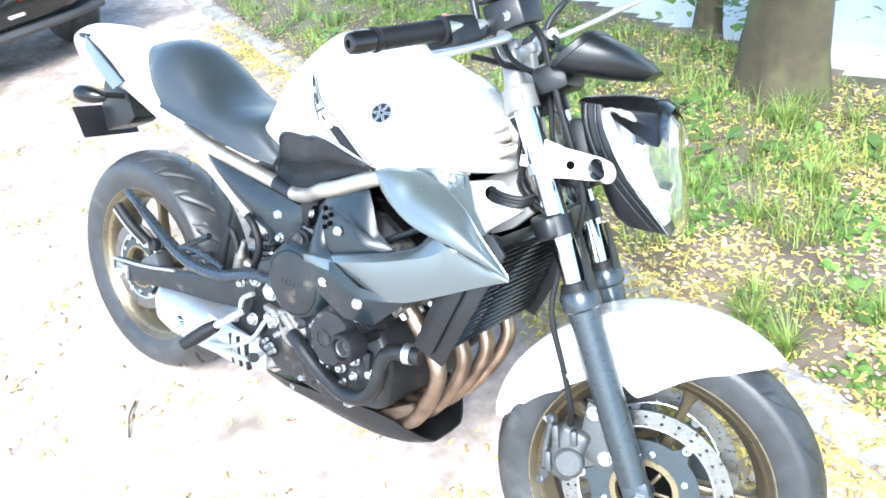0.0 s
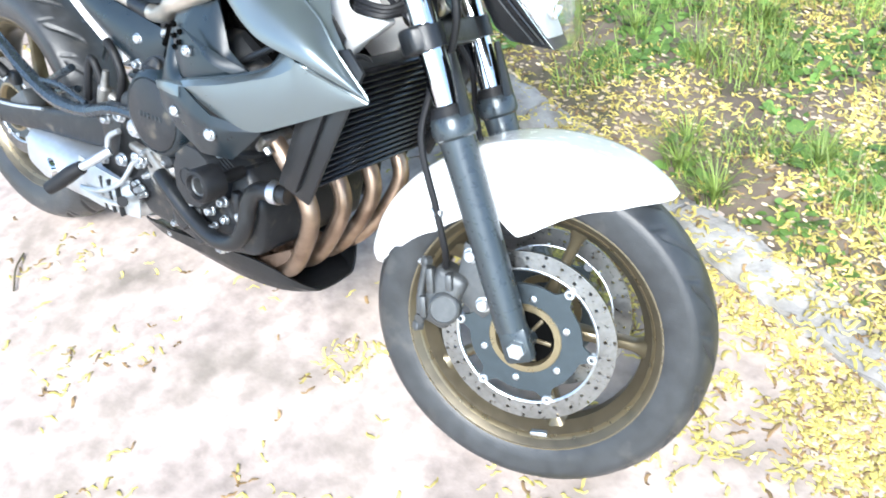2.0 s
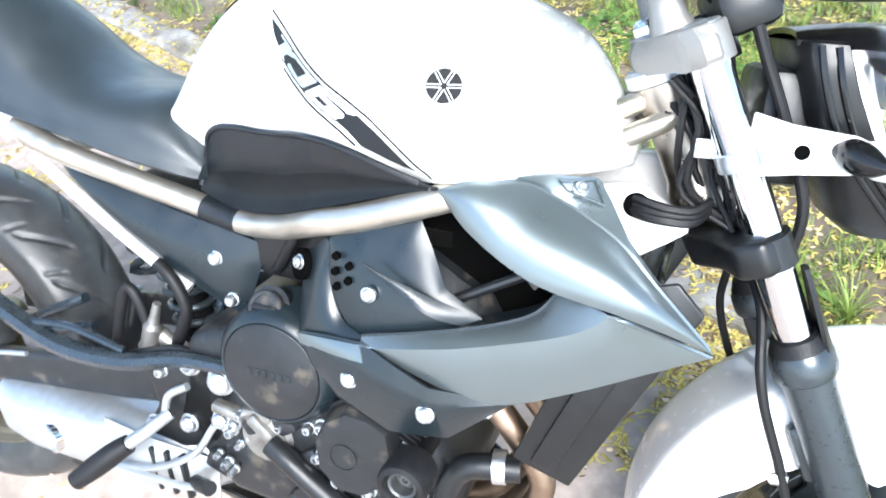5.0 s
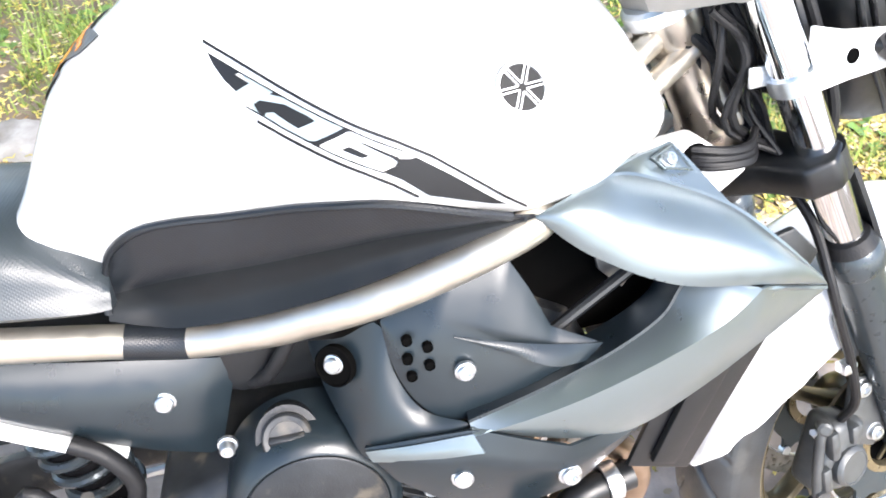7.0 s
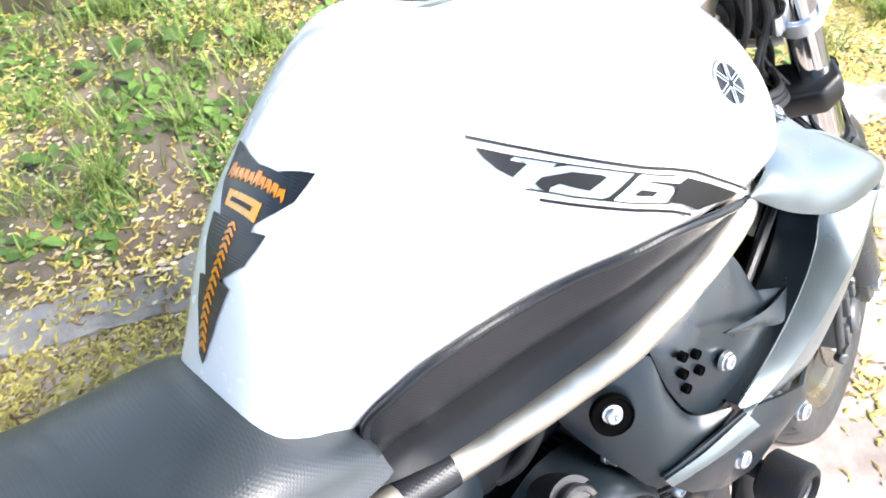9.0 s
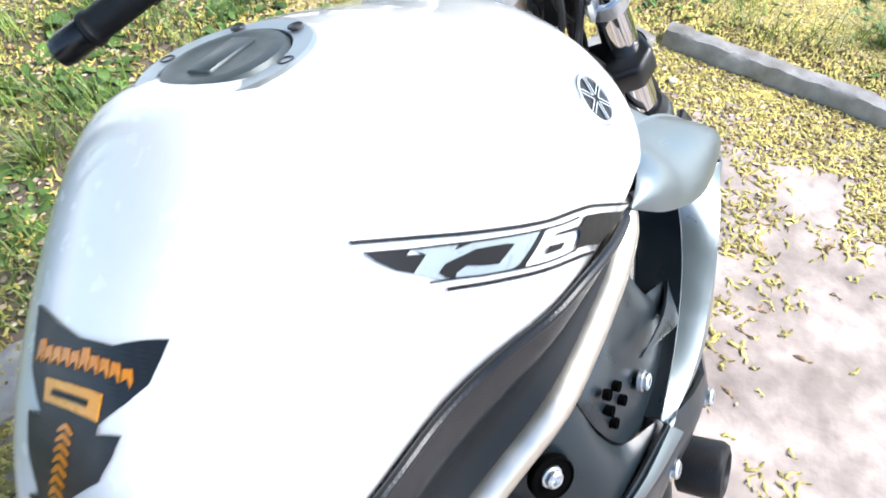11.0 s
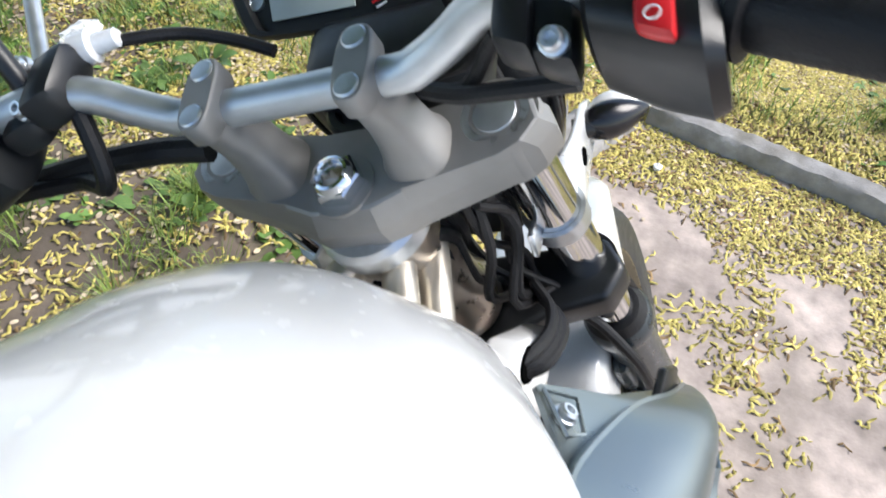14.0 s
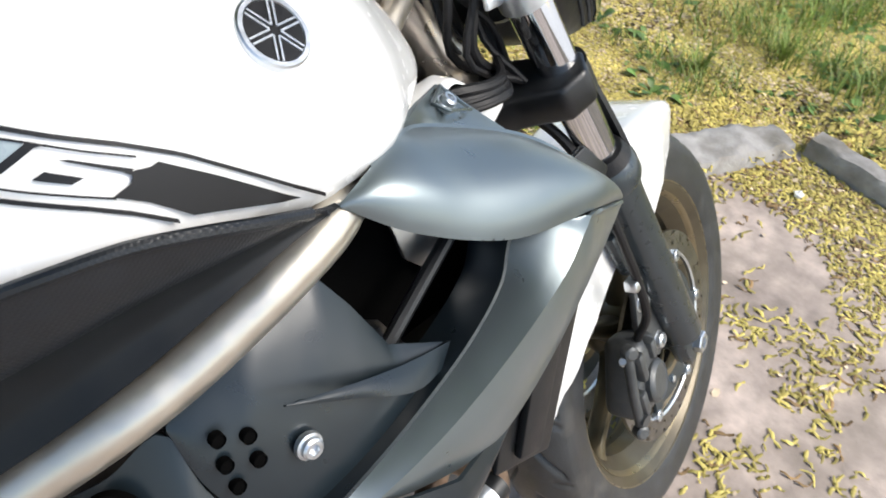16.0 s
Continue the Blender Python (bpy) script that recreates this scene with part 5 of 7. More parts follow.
    part("lever", tube(BM(), lv, [0.008, 0.0075, 0.006, 0.0055, 0.007], 10, 24), ALU if sgn < 0 else BLACKP, bar, "brake lever" if sgn < 0 else "clutch lever", steer=True)
    # mirror
    stem = [fkb(0.022, -0.160, 0.100), fkb(0.028, -0.165, 0.17), fkb(0.038, -0.215, 0.235), fkb(0.04, -0.245, 0.262)] if sgn < 0 else [fkb(0.030, 0.163, 0.090), fkb(0.058, 0.178, 0.128), fkb(0.088, 0.196, 0.152), fkb(0.115, 0.235, 0.20), fkb(0.12, 0.26, 0.25)]
    part("mirror_stem", tube(BM(), stem, 0.0068, 12, 24), BLACKP, bar, "black mirror stem", steer=True)
    part("mirror_head", lathe(BM(), [(-0.02, 0.0), (-0.02, 0.05), (-0.012, 0.056), (0.0, 0.052), (0.014, 0.035), (0.022, 0.0)], fkb(0.045 if sgn < 0 else 0.125, sgn * 0.27, 0.29), HEADU, 32), GLOSSB, bar, steer=True)
part("mirror_rod", tube(BM(), [fkb(0.060, 0.172, 0.084), fkb(0.10, 0.19, 0.089), fkb(0.16, 0.215, 0.098), fkb(0.22, 0.245, 0.108)], 0.0055, 12, 20), ALU, bar, "slim silver mirror rod", steer=True)
# loom below the yoke
for pts, r in (([fk(0.030, -0.070, 0.040), fk(0.014, -0.098, 0.050), fk(0.006, -0.13, 0.057), fk(0.000, -0.165, 0.062)], 0.0052), ([fk(0.016, 0.075, 0.040), fk(0.016, 0.11, 0.046), fk(0.012, 0.155, 0.050), fk(0.004, 0.215, 0.052)], 0.009), ([fk(0.03, 0.135, 0.10), fk(-0.012, 0.13, 0.062), fk(0.0, 0.17, 0.05), fk(-0.01, 0.24, 0.06)], 0.0062), ([fk(0.02, -0.13, 0.085), fk(0.022, -0.10, 0.046), fk(0.034, -0.07, 0.036), fk(0.060, -0.04, 0.020)], 0.0048), ([(1.135, -0.115, 1.06), (1.160, -0.085, 1.034), (1.186, -0.082, 0.977), (1.210, -0.082, 0.924), (1.240, -0.082, 0.862), (1.276, -0.080, 0.775), (1.272, -0.070, 0.70)], 0.0062), ([fk(0.045, -0.14, 0.09), fk(0.042, -0.10, 0.045), fk(0.070, -0.05, -0.01), fk(0.05, -0.05, -0.12)], 0.0048)):
    part("control_cable", tube(BM(), pts, r, 10, 36), RUBBER, bar, "black control cable", steer=True)
rng = random.Random(4)
for k in range(9):
    a = rng.uniform(-0.01, 0.01)
    pts = [(1.122, -0.086, 0.766 + a), (1.135, -0.094 + a * 0.4, 0.765 + a), (1.160, -0.097 + a * 0.5, 0.763 + a * 0.8), (1.185, -0.088 + a * 0.5, 0.762 + a * 0.8), (1.200, -0.066, 0.768 + a)]
    part("wiring", tube(BM(), pts, rng.uniform(0.0028, 0.0045), 8, 18), RUBBER, bike, "black wiring loom strand")
for k in range(10):
    y = rng.uniform(-0.075, -0.015)
    pts = [fk(0.0 + rng.uniform(-0.02, 0.04), y, -0.045), fk(0.02 + rng.uniform(-0.02, 0.03), y + rng.uniform(-0.02, 0.01), -0.10), fk(0.01 + rng.uniform(-0.03, 0.03), y + rng.uniform(-0.01, 0.02), -0.16), fk(0.03, y, -0.22)]
    part("wiring", tube(BM(), pts, rng.uniform(0.0032, 0.0065), 8, 14), RUBBER, bike)

# ---- instruments and headlight ----
def build_dash():
    th = radians(44)
    face = np.array([-math.cos(th), 0, math.sin(th)])
    along = np.array([math.sin(th), 0, math.cos(th)])
    o = np.array([1.205, 0.0, 1.0])
    tip = np.array([1.344, -0.018, 0.992])

    def pt(a, y, h):
        return o + along * a + np.array([0, y, 0]) + face * h

    out = [(-0.010, -0.010), (-0.003, 0.070), (0.004, 0.084), (0.045, 0.100), (0.062, 0.092), (0.070, 0.03), (0.070, -0.08), (0.058, -0.116), (0.030, -0.129), (-0.006, -0.124), (-0.020, -0.105), (-0.028, -0.046)]
    c = np.array([0.022, -0.018])
    rim = spline([(*p,) for p in out + out[:1]], 49)[:-1]
    out = [tuple(p) for p in rim]
    bm = BM()
    rings = []
    for k in (0.0, 0.06, 0.061, 0.2, 0.4, 0.6, 0.78, 0.9, 0.97, 1.0):
        ring = []
        f = (1 - k ** 2.4) * 0.58 + 0.42 - (0.03 if k > 0.06 else 0.0)
        m = pt(*c, 0) * (1 - k) + tip * k
        for p in out:
            q = (np.array(p) - c) * f
            ring.append(m + along * q[0] * (1 - 0.3 * k) + np.array([0, q[1], 0]))
        rings.append(ring)
    rings.reverse()
    for h, k in ((0.004, 1.0), (0.007, 0.97), (0.007, 0.90), (0.001, 0.88)):
        rings.append([pt(*(c + (np.array(p) - c) * k), h) for p in out])
    loft(bm, rings)
    bmesh.ops.recalc_face_normals(bm, faces=bm.faces)
    dash = part("instrument_panel", bm, BLACKP, bike, "black instrument panel with display and dial", steer=True, angle=35)
    part("housing_button", lathe(BM(), [(-0.004, 0.013), (0.003, 0.013), (0.005, 0.010), (0.005, 0)], (1.292, -0.058, 0.994), (0.3, -0.9, -0.1), 24), GLOSSB, dash, steer=True)
    part("display", plate(BM(), [pt(0.008, 0.062, 0.0025), pt(0.005, -0.004, 0.0025), pt(0.036, -0.001, 0.0025), pt(0.038, 0.066, 0.0025)], face * 0.002, 0.0008), LCD, dash, "pale grey liquid crystal display", steer=True)
    part("dial_face", lathe(BM(), [(0.0, 0.042), (0.003, 0.042), (0.003, 0)], pt(0.014, -0.056, 0), face, 40), BLACKDEC, dash, "black rev counter face", steer=True)
    for k in range(13):
        a = radians(200 - k * 16)
        d = along * math.sin(a) + np.array([0, 1, 0]) * -math.cos(a)
        s = np.cross(face, d)
        q = pt(0.014, -0.056, 0.0032)
        part("dial_mark", plate(BM(), [q + d * 0.031 - s * 0.0007, q + d * 0.039 - s * 0.0007, q + d * 0.039 + s * 0.0007, q + d * 0.031 + s * 0.0007], face * 0.0006), WHITEDEC, dash, steer=True)
    d = np.array([0, 0.97, 0]) - along * 0.24
    s = np.cross(face, d)
    q = pt(0.012, -0.050, 0.0045)
    part("dial_needle", plate(BM(), [q - d * 0.008 - s * 0.0012, q + d * 0.034 - s * 0.0006, q + d * 0.034 + s * 0.0006, q - d * 0.008 + s * 0.0012], face * 0.001), RED, dash, "red dial needle", steer=True)
    part("dash_emblem", lathe(BM(), [(0.001, 0.0065), (0.0032, 0.0065), (0.0032, 0.0052), (0.0025, 0.005)], pt(0.026, 0.076, 0), face, 24), BOLTM, dash, "small round emblem", steer=True)
    part("ignition_lock", lathe(BM(), [(-0.05, 0.024), (0.0, 0.024), (0.003, 0.021), (0.003, 0.016), (-0.002, 0.014), (-0.002, 0)], fk(0.062, 0.0, -0.004), AX, 28), BLACKP, bike, "black ignition lock", steer=True)
    part("lock_shroud", block(BM(), fk(0.090, -0.030, -0.002), (0.062, 0.125, 0.052), 0.014, Matrix.Rotation(radians(-RAKE), 3, "Y")), BLACKP, bike, "black plastic shroud ahead of the yoke", steer=True)


build_dash()


def build_headlight():
    ZS = [0.738, 0.752, 0.78, 0.82, 0.86, 0.90, 0.925, 0.938]
    XB = [1.345, 1.322, 1.305, 1.285, 1.262, 1.248, 1.240, 1.238]
    XS = [1.422, 1.410, 1.384, 1.347, 1.318, 1.295, 1.285, 1.281]
    XF = [1.431, 1.439, 1.436, 1.425, 1.410, 1.400, 1.394, 1.376]
    HW = [0.042, 0.054, 0.068, 0.084, 0.095, 0.101, 0.101, 0.096]

    def slices(lo, hi, front, shrink=0.0, p=0.62, shell=False):
        rings = []
        for z in np.linspace(lo, hi, 14):
            xb, xs, xf, hw = (float(np.interp(z, ZS, a)) for a in (XB, XS, XF, HW))
            hw -= shrink
            ring = []
            if front:
                for a in np.linspace(-math.pi / 2, math.pi / 2, 25):
                    ring.append((xs + (xf - shrink - xs) * abs(math.cos(a)) ** p, hw * math.copysign(abs(math.sin(a)) ** 0.9, math.sin(a)), z))
            else:
                for a in np.linspace(math.pi / 2, 3 * math.pi / 2, 25):
                    ring.append((xs - (xs - xb) * abs(math.cos(a)) ** 0.35, hw * math.copysign(abs(math.sin(a)) ** 0.55, math.sin(a)), z))
            rings.append(ring)
        bm = BM()
        if shell:
            sheet(bm, np.array(rings), 0.0025)
        else:
            loft(bm, rings)
        bmesh.ops.recalc_face_normals(bm, faces=bm.faces)
        return bm

    lamp = part("headlight", slices(0.740, 0.938, False), BLACKP, bike, "black headlight shell with clear faceted lens", steer=True, angle=40)
    lens = part("headlight_lens", slices(0.741, 0.934, True, shell=True), LENS, lamp, "clear plastic headlight lens", steer=True, angle=50)
    lens.visible_shadow = False
    save = list(XF)
    for k in range(len(XF)):
        XF[k] = XS[k] + (XF[k] - XS[k]) * 0.42
    part("lamp_reflector", slices(0.755, 0.925, True, 0.010), REFLECT, lamp, "bright satin reflector behind the lens", steer=True, angle=30)
    for k in range(len(XF)):
        XF[k] = save[k]
    for z, r in ((0.80, 0.024), (0.872, 0.034)):
        x = float(np.interp(z, ZS, XS)) + 0.030
        part("headlight_bulb", lathe(BM(), [(-0.012, r), (0.008, r), (0.010, r * 0.92), (0.002, r * 0.6), (-0.004, 0)], (x, 0, z), (1, 0, -0.15), 28), CHROME, lamp, "round chromed bulb bowl", steer=True)
    for sgn in (-1, 1):
        for off, mat in ((0.010, GLOSSB), (0.026, BLACKP)):
            pts = [(float(np.interp(z, ZS, XS)) - off - 0.008 * math.sin((z - 0.74) * 16), sgn * (float(np.interp(z, ZS, HW)) + 0.001), z) for z in np.linspace(0.936, 0.746, 8)]
            part("shell_ridge", tube(BM(), pts, 0.0035, 8, 24), mat, lamp, steer=True)
        part("side_lens", strip(BM(), [(1.374, sgn * 0.072, 0.940), (1.390, sgn * 0.056, 0.930), (1.398, sgn * 0.044, 0.918)], [(1.382, sgn * 0.086, 0.890), (1.398, sgn * 0.068, 0.888), (1.408, sgn * 0.052, 0.886)], 10, 4, 0.003, 0.003, out=(0, sgn, 0)), LENS, lamp, "clear position lamp window", steer=True)
    bm = BM()
    rows = []
    for x, w, z, drop in ((1.245, 0.074, 0.944, 0.010), (1.285, 0.084, 0.950, 0.014), (1.312, 0.104, 0.954, 0.036), (1.348, 0.105, 0.956, 0.056), (1.370, 0.094, 0.954, 0.068), (1.384, 0.080, 0.945, 0.062)):
        rows.append([(x - 0.006 * (a * a), math.copysign(abs(a) ** 0.8, a) * w, z - drop * abs(a) ** 2.2) for a in np.linspace(-1, 1, 25)])
    sheet(bm, np.array(rows), -0.006)
    part("headlight_cowl", bm, GLOSSB, lamp, "black cowl over the headlight", steer=True)
    part("lamp_mount", block(BM(), (1.250, 0, 0.850), (0.06, 0.13, 0.12), 0.012), BLACKP, lamp, steer=True)
    part("wiring_box", block(BM(), (1.255, 0.01, 0.900), (0.04, 0.06, 0.025), 0.006), BLACKP, lamp, steer=True)


build_headlight()

# ---- front mudguard and brakes ----
def build_fender():
    c = np.array(FRONT)
    rows = []
    for t in np.radians(np.linspace(58.5, 173, 60)):
        deg_ = math.degrees(t)
        w = float(np.interp(deg_, [58.5, 60, 63, 70, 82, 120, 155, 168, 173], [0.006, 0.020, 0.036, 0.058, 0.070, 0.070, 0.060, 0.042, 0.020]))
        top = float(np.interp(deg_, [58.5, 68, 88, 120, 150, 173], [0.325, 0.323, 0.3195, 0.3185, 0.314, 0.304]))
        drop = float(np.interp(deg_, [58.5, 62, 69, 81, 88, 96, 104, 108, 113, 125, 142, 160, 173], [0.004, 0.022, 0.053, 0.088, 0.110, 0.130, 0.140, 0.128, 0.104, 0.092, 0.083, 0.045, 0.008]))
        row = []
        for a in np.linspace(-1, 1, 25):
            b = abs(a)
            y = w * math.copysign(math.sin(min(1.0, b / 0.6) * math.pi / 2) ** 0.9, a)
            fall = max(0.0, b - 0.35) / 0.65
            r = top - 0.006 * b * b - drop * fall ** 1.7
            row.append(c + np.array([math.cos(t) * r, y, math.sin(t) * r]))
        rows.append(row)
    bm = sheet(BM(), np.array(rows), 0.003)
    f = part("front_mudguard", bm, WHITE, bike, "white painted front mudguard", steer=True, angle=55)
    for sgn in (-1, 1):
        part("mudguard_stay", block(BM(), leg(sgn * 0.082, 0.50) + np.array([-0.012, 0, 0]), (0.05, 0.018, 0.075), 0.008, Matrix.Rotation(radians(-RAKE), 3, "Y")), FORKD, f, steer=True)


build_fender()


def build_caliper(sgn):
    bm = BM()
    o = np.array([1.323, sgn * 0.080, 0.327])
    block(bm, o, (0.060, 0.050, 0.105), 0.014, Matrix.Rotation(radians(14), 3, "Y"), 3)
    cal = part("brake_caliper", bm, CALIPER, bike, "grey two-piston brake caliper", steer=True)
    part("piston_cover", lathe(BM(), [(-0.004, 0.0275), (0.010, 0.0275), (0.014, 0.0245), (0.015, 0.0225), (0.0135, 0.0215), (0.0135, 0.0)], o + np.array([0.010, sgn * 0.020, -0.012]), (0.1, sgn, 0.1), 32), CALIPER, cal, "round cast piston cover", steer=True)
    for dx, dz, h in ((-0.020, 0.030, 0.045), (0.012, 0.036, 0.030), (-0.026, -0.020, 0.040)):
        part("caliper_rib", block(BM(), o + np.array([dx, sgn * 0.022, dz]), (0.014, 0.020, h), 0.005, Matrix.Rotation(radians(-12), 3, "Y")), CALIPER, cal, steer=True)
    part("slide_rod", tube(BM(), [o + np.array([-0.034, sgn * 0.018, 0.052]), o + np.array([-0.036, sgn * 0.020, 0.0]), o + np.array([-0.030, sgn * 0.020, -0.056])], 0.0065, 12, 8), CALIPER, cal, "dull grey slide rod", steer=True)
    for dz in (0.058, -0.060):
        part("rod_end", lathe(BM(), [(-0.006, 0.009), (0.006, 0.009), (0.008, 0.006), (0.008, 0)], o + np.array([-0.033, sgn * 0.020, dz]), (-0.5, sgn * 0.8, 0.1), 14), CALIPER, cal, steer=True)
    for x, z in ((1.359, 0.411), (1.392, 0.334)):
        part("caliper_bolt", bolt(BM(), (x, sgn * 0.089, z), (0, sgn, 0), 0.0105, 0.008), BOLTM, cal, steer=True)
    part("caliper_bracket", plate(BM(), [(1.345, sgn * 0.080, 0.431), (1.385, sgn * 0.080, 0.421), (1.415, sgn * 0.080, 0.334), (1.395, sgn * 0.080, 0.309), (1.34, sgn * 0.080, 0.334)], (0, sgn * 0.009, 0), 0.002), CALIPER, cal, steer=True)
    part("bleed_nipple", lathe(BM(), [(0, 0.006), (0.008, 0.006), (0.010, 0.004), (0.024, 0.004), (0.024, 0)], o + np.array([-0.03, sgn * 0.01, 0.04]), (-0.7, sgn * 0.3, 0.6), 10), BOLTM, cal, steer=True)
    part("slide_pin", lathe(BM(), [(0, 0.007), (0.012, 0.007), (0.013, 0.009), (0.018, 0.009), (0.018, 0)], o + np.array([-0.026, sgn * 0.012, -0.040]), (-0.2, sgn * 0.9, -0.2), 12), CALIPER, cal, steer=True)
    part("brake_hose", tube(BM(), [o + np.array([0.0, sgn * 0.015, 0.055]), (1.322, sgn * 0.112, 0.420), (1.299, sgn * 0.117, 0.487), (1.282, sgn * 0.118, 0.527), (1.268, sgn * 0.118, 0.562), (1.258, sgn * 0.112, 0.602), (1.254, sgn * 0.085, 0.660), (1.235, sgn * 0.05, 0.71)], 0.0055, 10, 44), RUBBER, bike, "black brake hose", steer=True)
    part("hose_clip", block(BM(), (1.300, sgn * 0.112, 0.475), (0.02, 0.016, 0.014), 0.003), BOLTM, bike, steer=True)


for sgn in (-1, 1):
    build_caliper(sgn)

# ---- engine ----
def build_engine():
    bm = BM()
    plate(bm, xz([(0.52, 0.36), (0.56, 0.50), (0.66, 0.54), (0.78, 0.52), (0.92, 0.46), (0.97, 0.38), (0.95, 0.27), (0.80, 0.235), (0.62, 0.25)], -0.150), (0, 0.30, 0), 0.02, 3)
    eng = part("engine", bm, ENGINE, bike, "black four-cylinder engine with dusty alloy bolts")
    bm = BM()
    d = Vector((0.5, 0, 0.866))
    rings = []
    for k, (s, hx, hy) in enumerate(((0.0, 0.085, 0.165), (0.05, 0.085, 0.17), (0.055, 0.092, 0.175), (0.065, 0.092, 0.175), (0.07, 0.085, 0.17), (0.12, 0.085, 0.17), (0.125, 0.095, 0.178), (0.20, 0.095, 0.178), (0.215, 0.08, 0.165), (0.235, 0.05, 0.14))):
        o = Vector((0.83, 0, 0.46)) + d * s
        t = Vector((0.866, 0, -0.5))
        ring = []
        for a in np.linspace(0, 2 * math.pi, 24, endpoint=False):
            c, sn = math.cos(a), math.sin(a)
            ring.append(o + t * hx * math.copysign(abs(c) ** 0.45, c) + Vector((0, hy * math.copysign(abs(sn) ** 0.35, sn), 0)))
        rings.append(ring)
    loft(bm, rings)
    bmesh.ops.recalc_face_normals(bm, faces=bm.faces)
    part("cylinder_block", bm, ENGINE, eng)
    for k in range(5):
        o = Vector((0.83, 0, 0.46)) + d * (0.012 + 0.0085 * k)
        part("cooling_rib", block(BM(), o, (0.186, 0.346, 0.003), 0.001, Matrix.Rotation(radians(30), 3, "Y")), ENGINE, eng)
    for side in (False, True):
        # round generator cover
        cov = part("generator_cover", lathe(BM(), [(-0.05, 0.086), (0.006, 0.086), (0.020, 0.083), (0.030, 0.074), (0.031, 0.071), (0.0285, 0.069), (0.0285, 0.0)], (0.717, -0.152, 0.500), (0, -1, 0), 56), DARKP, eng, "dark grey round engine cover", mirror=side)
        part("cover_disc", lathe(BM(), [(0.027, 0.0685), (0.031, 0.0685), (0.0325, 0.066), (0.0325, 0.0)], (0.717, -0.152, 0.500), (0, -1, 0), 48), ENGINE, eng, "matt black cover plate", mirror=side)
        for k in range(6):
            x = 0.688 + k * 0.0115
            part("relief_bar", block(BM(), (x - 0.002, -0.1849, 0.4975), (0.0062, 0.0014, 0.010), 0.0005), DARKP, eng, mirror=side)
        # oil filler cap
        part("oil_cap", lathe(BM(), [(-0.05, 0.030), (-0.004, 0.030), (-0.004, 0.0235), (0.006, 0.0235), (0.008, 0.0215), (0.0075, 0.017), (0.006, 0.0165), (0.006, 0.0)], (0.701, -0.160, 0.578), (0, -0.86, 0.51), 32), ENGINE, eng, "alloy oil filler cap", mirror=side)
        part("cap_grip", block(BM(), (0.701, -0.1660, 0.5815), (0.034, 0.007, 0.007), 0.002, Matrix.Rotation(radians(31), 3, "X")), ENGINE, eng, mirror=side)
        # pulse cover
        out = [(0.780, 0.425), (0.795, 0.462), (0.828, 0.486), (0.862, 0.484), (0.890, 0.470), (0.897, 0.43), (0.885, 0.38), (0.855, 0.352), (0.815, 0.350), (0.785, 0.38)]
        c = np.array(out).mean(0)
        bm = BM()
        rings = []
        for k, (y, f) in enumerate(((-0.12, 1.05), (-0.165, 1.05), (-0.168, 0.98), (-0.190, 0.93), (-0.197, 0.86), (-0.199, 0.5), (-0.199, 0.1))):
            rings.append([(*(c + (np.array(p) - c) * f)[:1], y, (c + (np.array(p) - c) * f)[1]) for p in out])
        loft(bm, rings)
        bmesh.ops.recalc_face_normals(bm, faces=bm.faces)
        part("pulse_cover", bm, ENGINE, eng, "black cast engine cover", mirror=side)
        part("cover_emblem", lathe(BM(), [(0, 0.019), (0.002, 0.019), (0.0022, 0.0175), (0.0008, 0.017), (0.0008, 0)], (0.828, -0.199, 0.415), (0, -1, 0), 28), ENGINE, eng, mirror=side)
        for x, z in ((0.782, 0.428), (0.828, 0.492), (0.893, 0.474), (0.90, 0.43), (0.888, 0.376), (0.85, 0.346), (0.805, 0.350), (0.782, 0.382)):
            part("bolt", bolt(BM(), (x, -0.169, z), (0, -1, 0), 0.0085, 0.011), BOLTM, eng, mirror=side)
        for x, z in ((0.667, 0.425), (0.752, 0.405), (0.79, 0.46), (0.812, 0.545), (0.645, 0.575), (0.76, 0.59)):
            part("bolt", bolt(BM(), (x, -0.152, z), (0, -1, 0), 0.0075, 0.010), BOLTM, eng, mirror=side)
        # crash bobbin
        bob = part("crash_bobbin", lathe(BM(), [(-0.075, 0.011), (-0.02, 0.011), (-0.02, 0.026), (-0.017, 0.030), (0.020, 0.031), (0.026, 0.028), (0.028, 0.022), (0.024, 0.019), (0.004, 0.0165), (0.004, 0)], (0.930, -0.232, 0.447), (0, -1, 0), 36), RUBBER, bike, "black nylon crash bobbin", mirror=side)
        part("bobbin_bolt", lathe(BM(), [(0.002, 0.0180), (0.021, 0.0180), (0.022, 0.0165), (0.020, 0.0142), (0.005, 0.0132), (0.005, 0.0075), (0.011, 0.0070), (0.011, 0.0040), (0.007, 0.0035), (0.007, 0.0)], (0.930, -0.232, 0.447), (0, -1, 0), 28), CALIPER, bob, mirror=side)
        # lower castings and hoses
        part("water_pipe", tube(BM(), [(0.70, -0.165, 0.372), (0.735, -0.172, 0.356), (0.800, -0.176, 0.318), (0.867, -0.178, 0.296), (0.924, -0.178, 0.309), (0.953, -0.176, 0.352), (0.962, -0.172, 0.402), (0.985, -0.168, 0.430), (1.045, -0.158, 0.437)], 0.0162, 16, 56), BLACKP, eng, "black coolant hose", mirror=side)
        part("hose_clamp", lathe(BM(), [(-0.008, 0.0180), (-0.008, 0.0210), (0.008, 0.0210), (0.008, 0.0180), (-0.008, 0.0180)], (1.020, -0.162, 0.436), (0.98, 0.16, 0.1), 20), BOLTM, eng, mirror=side)
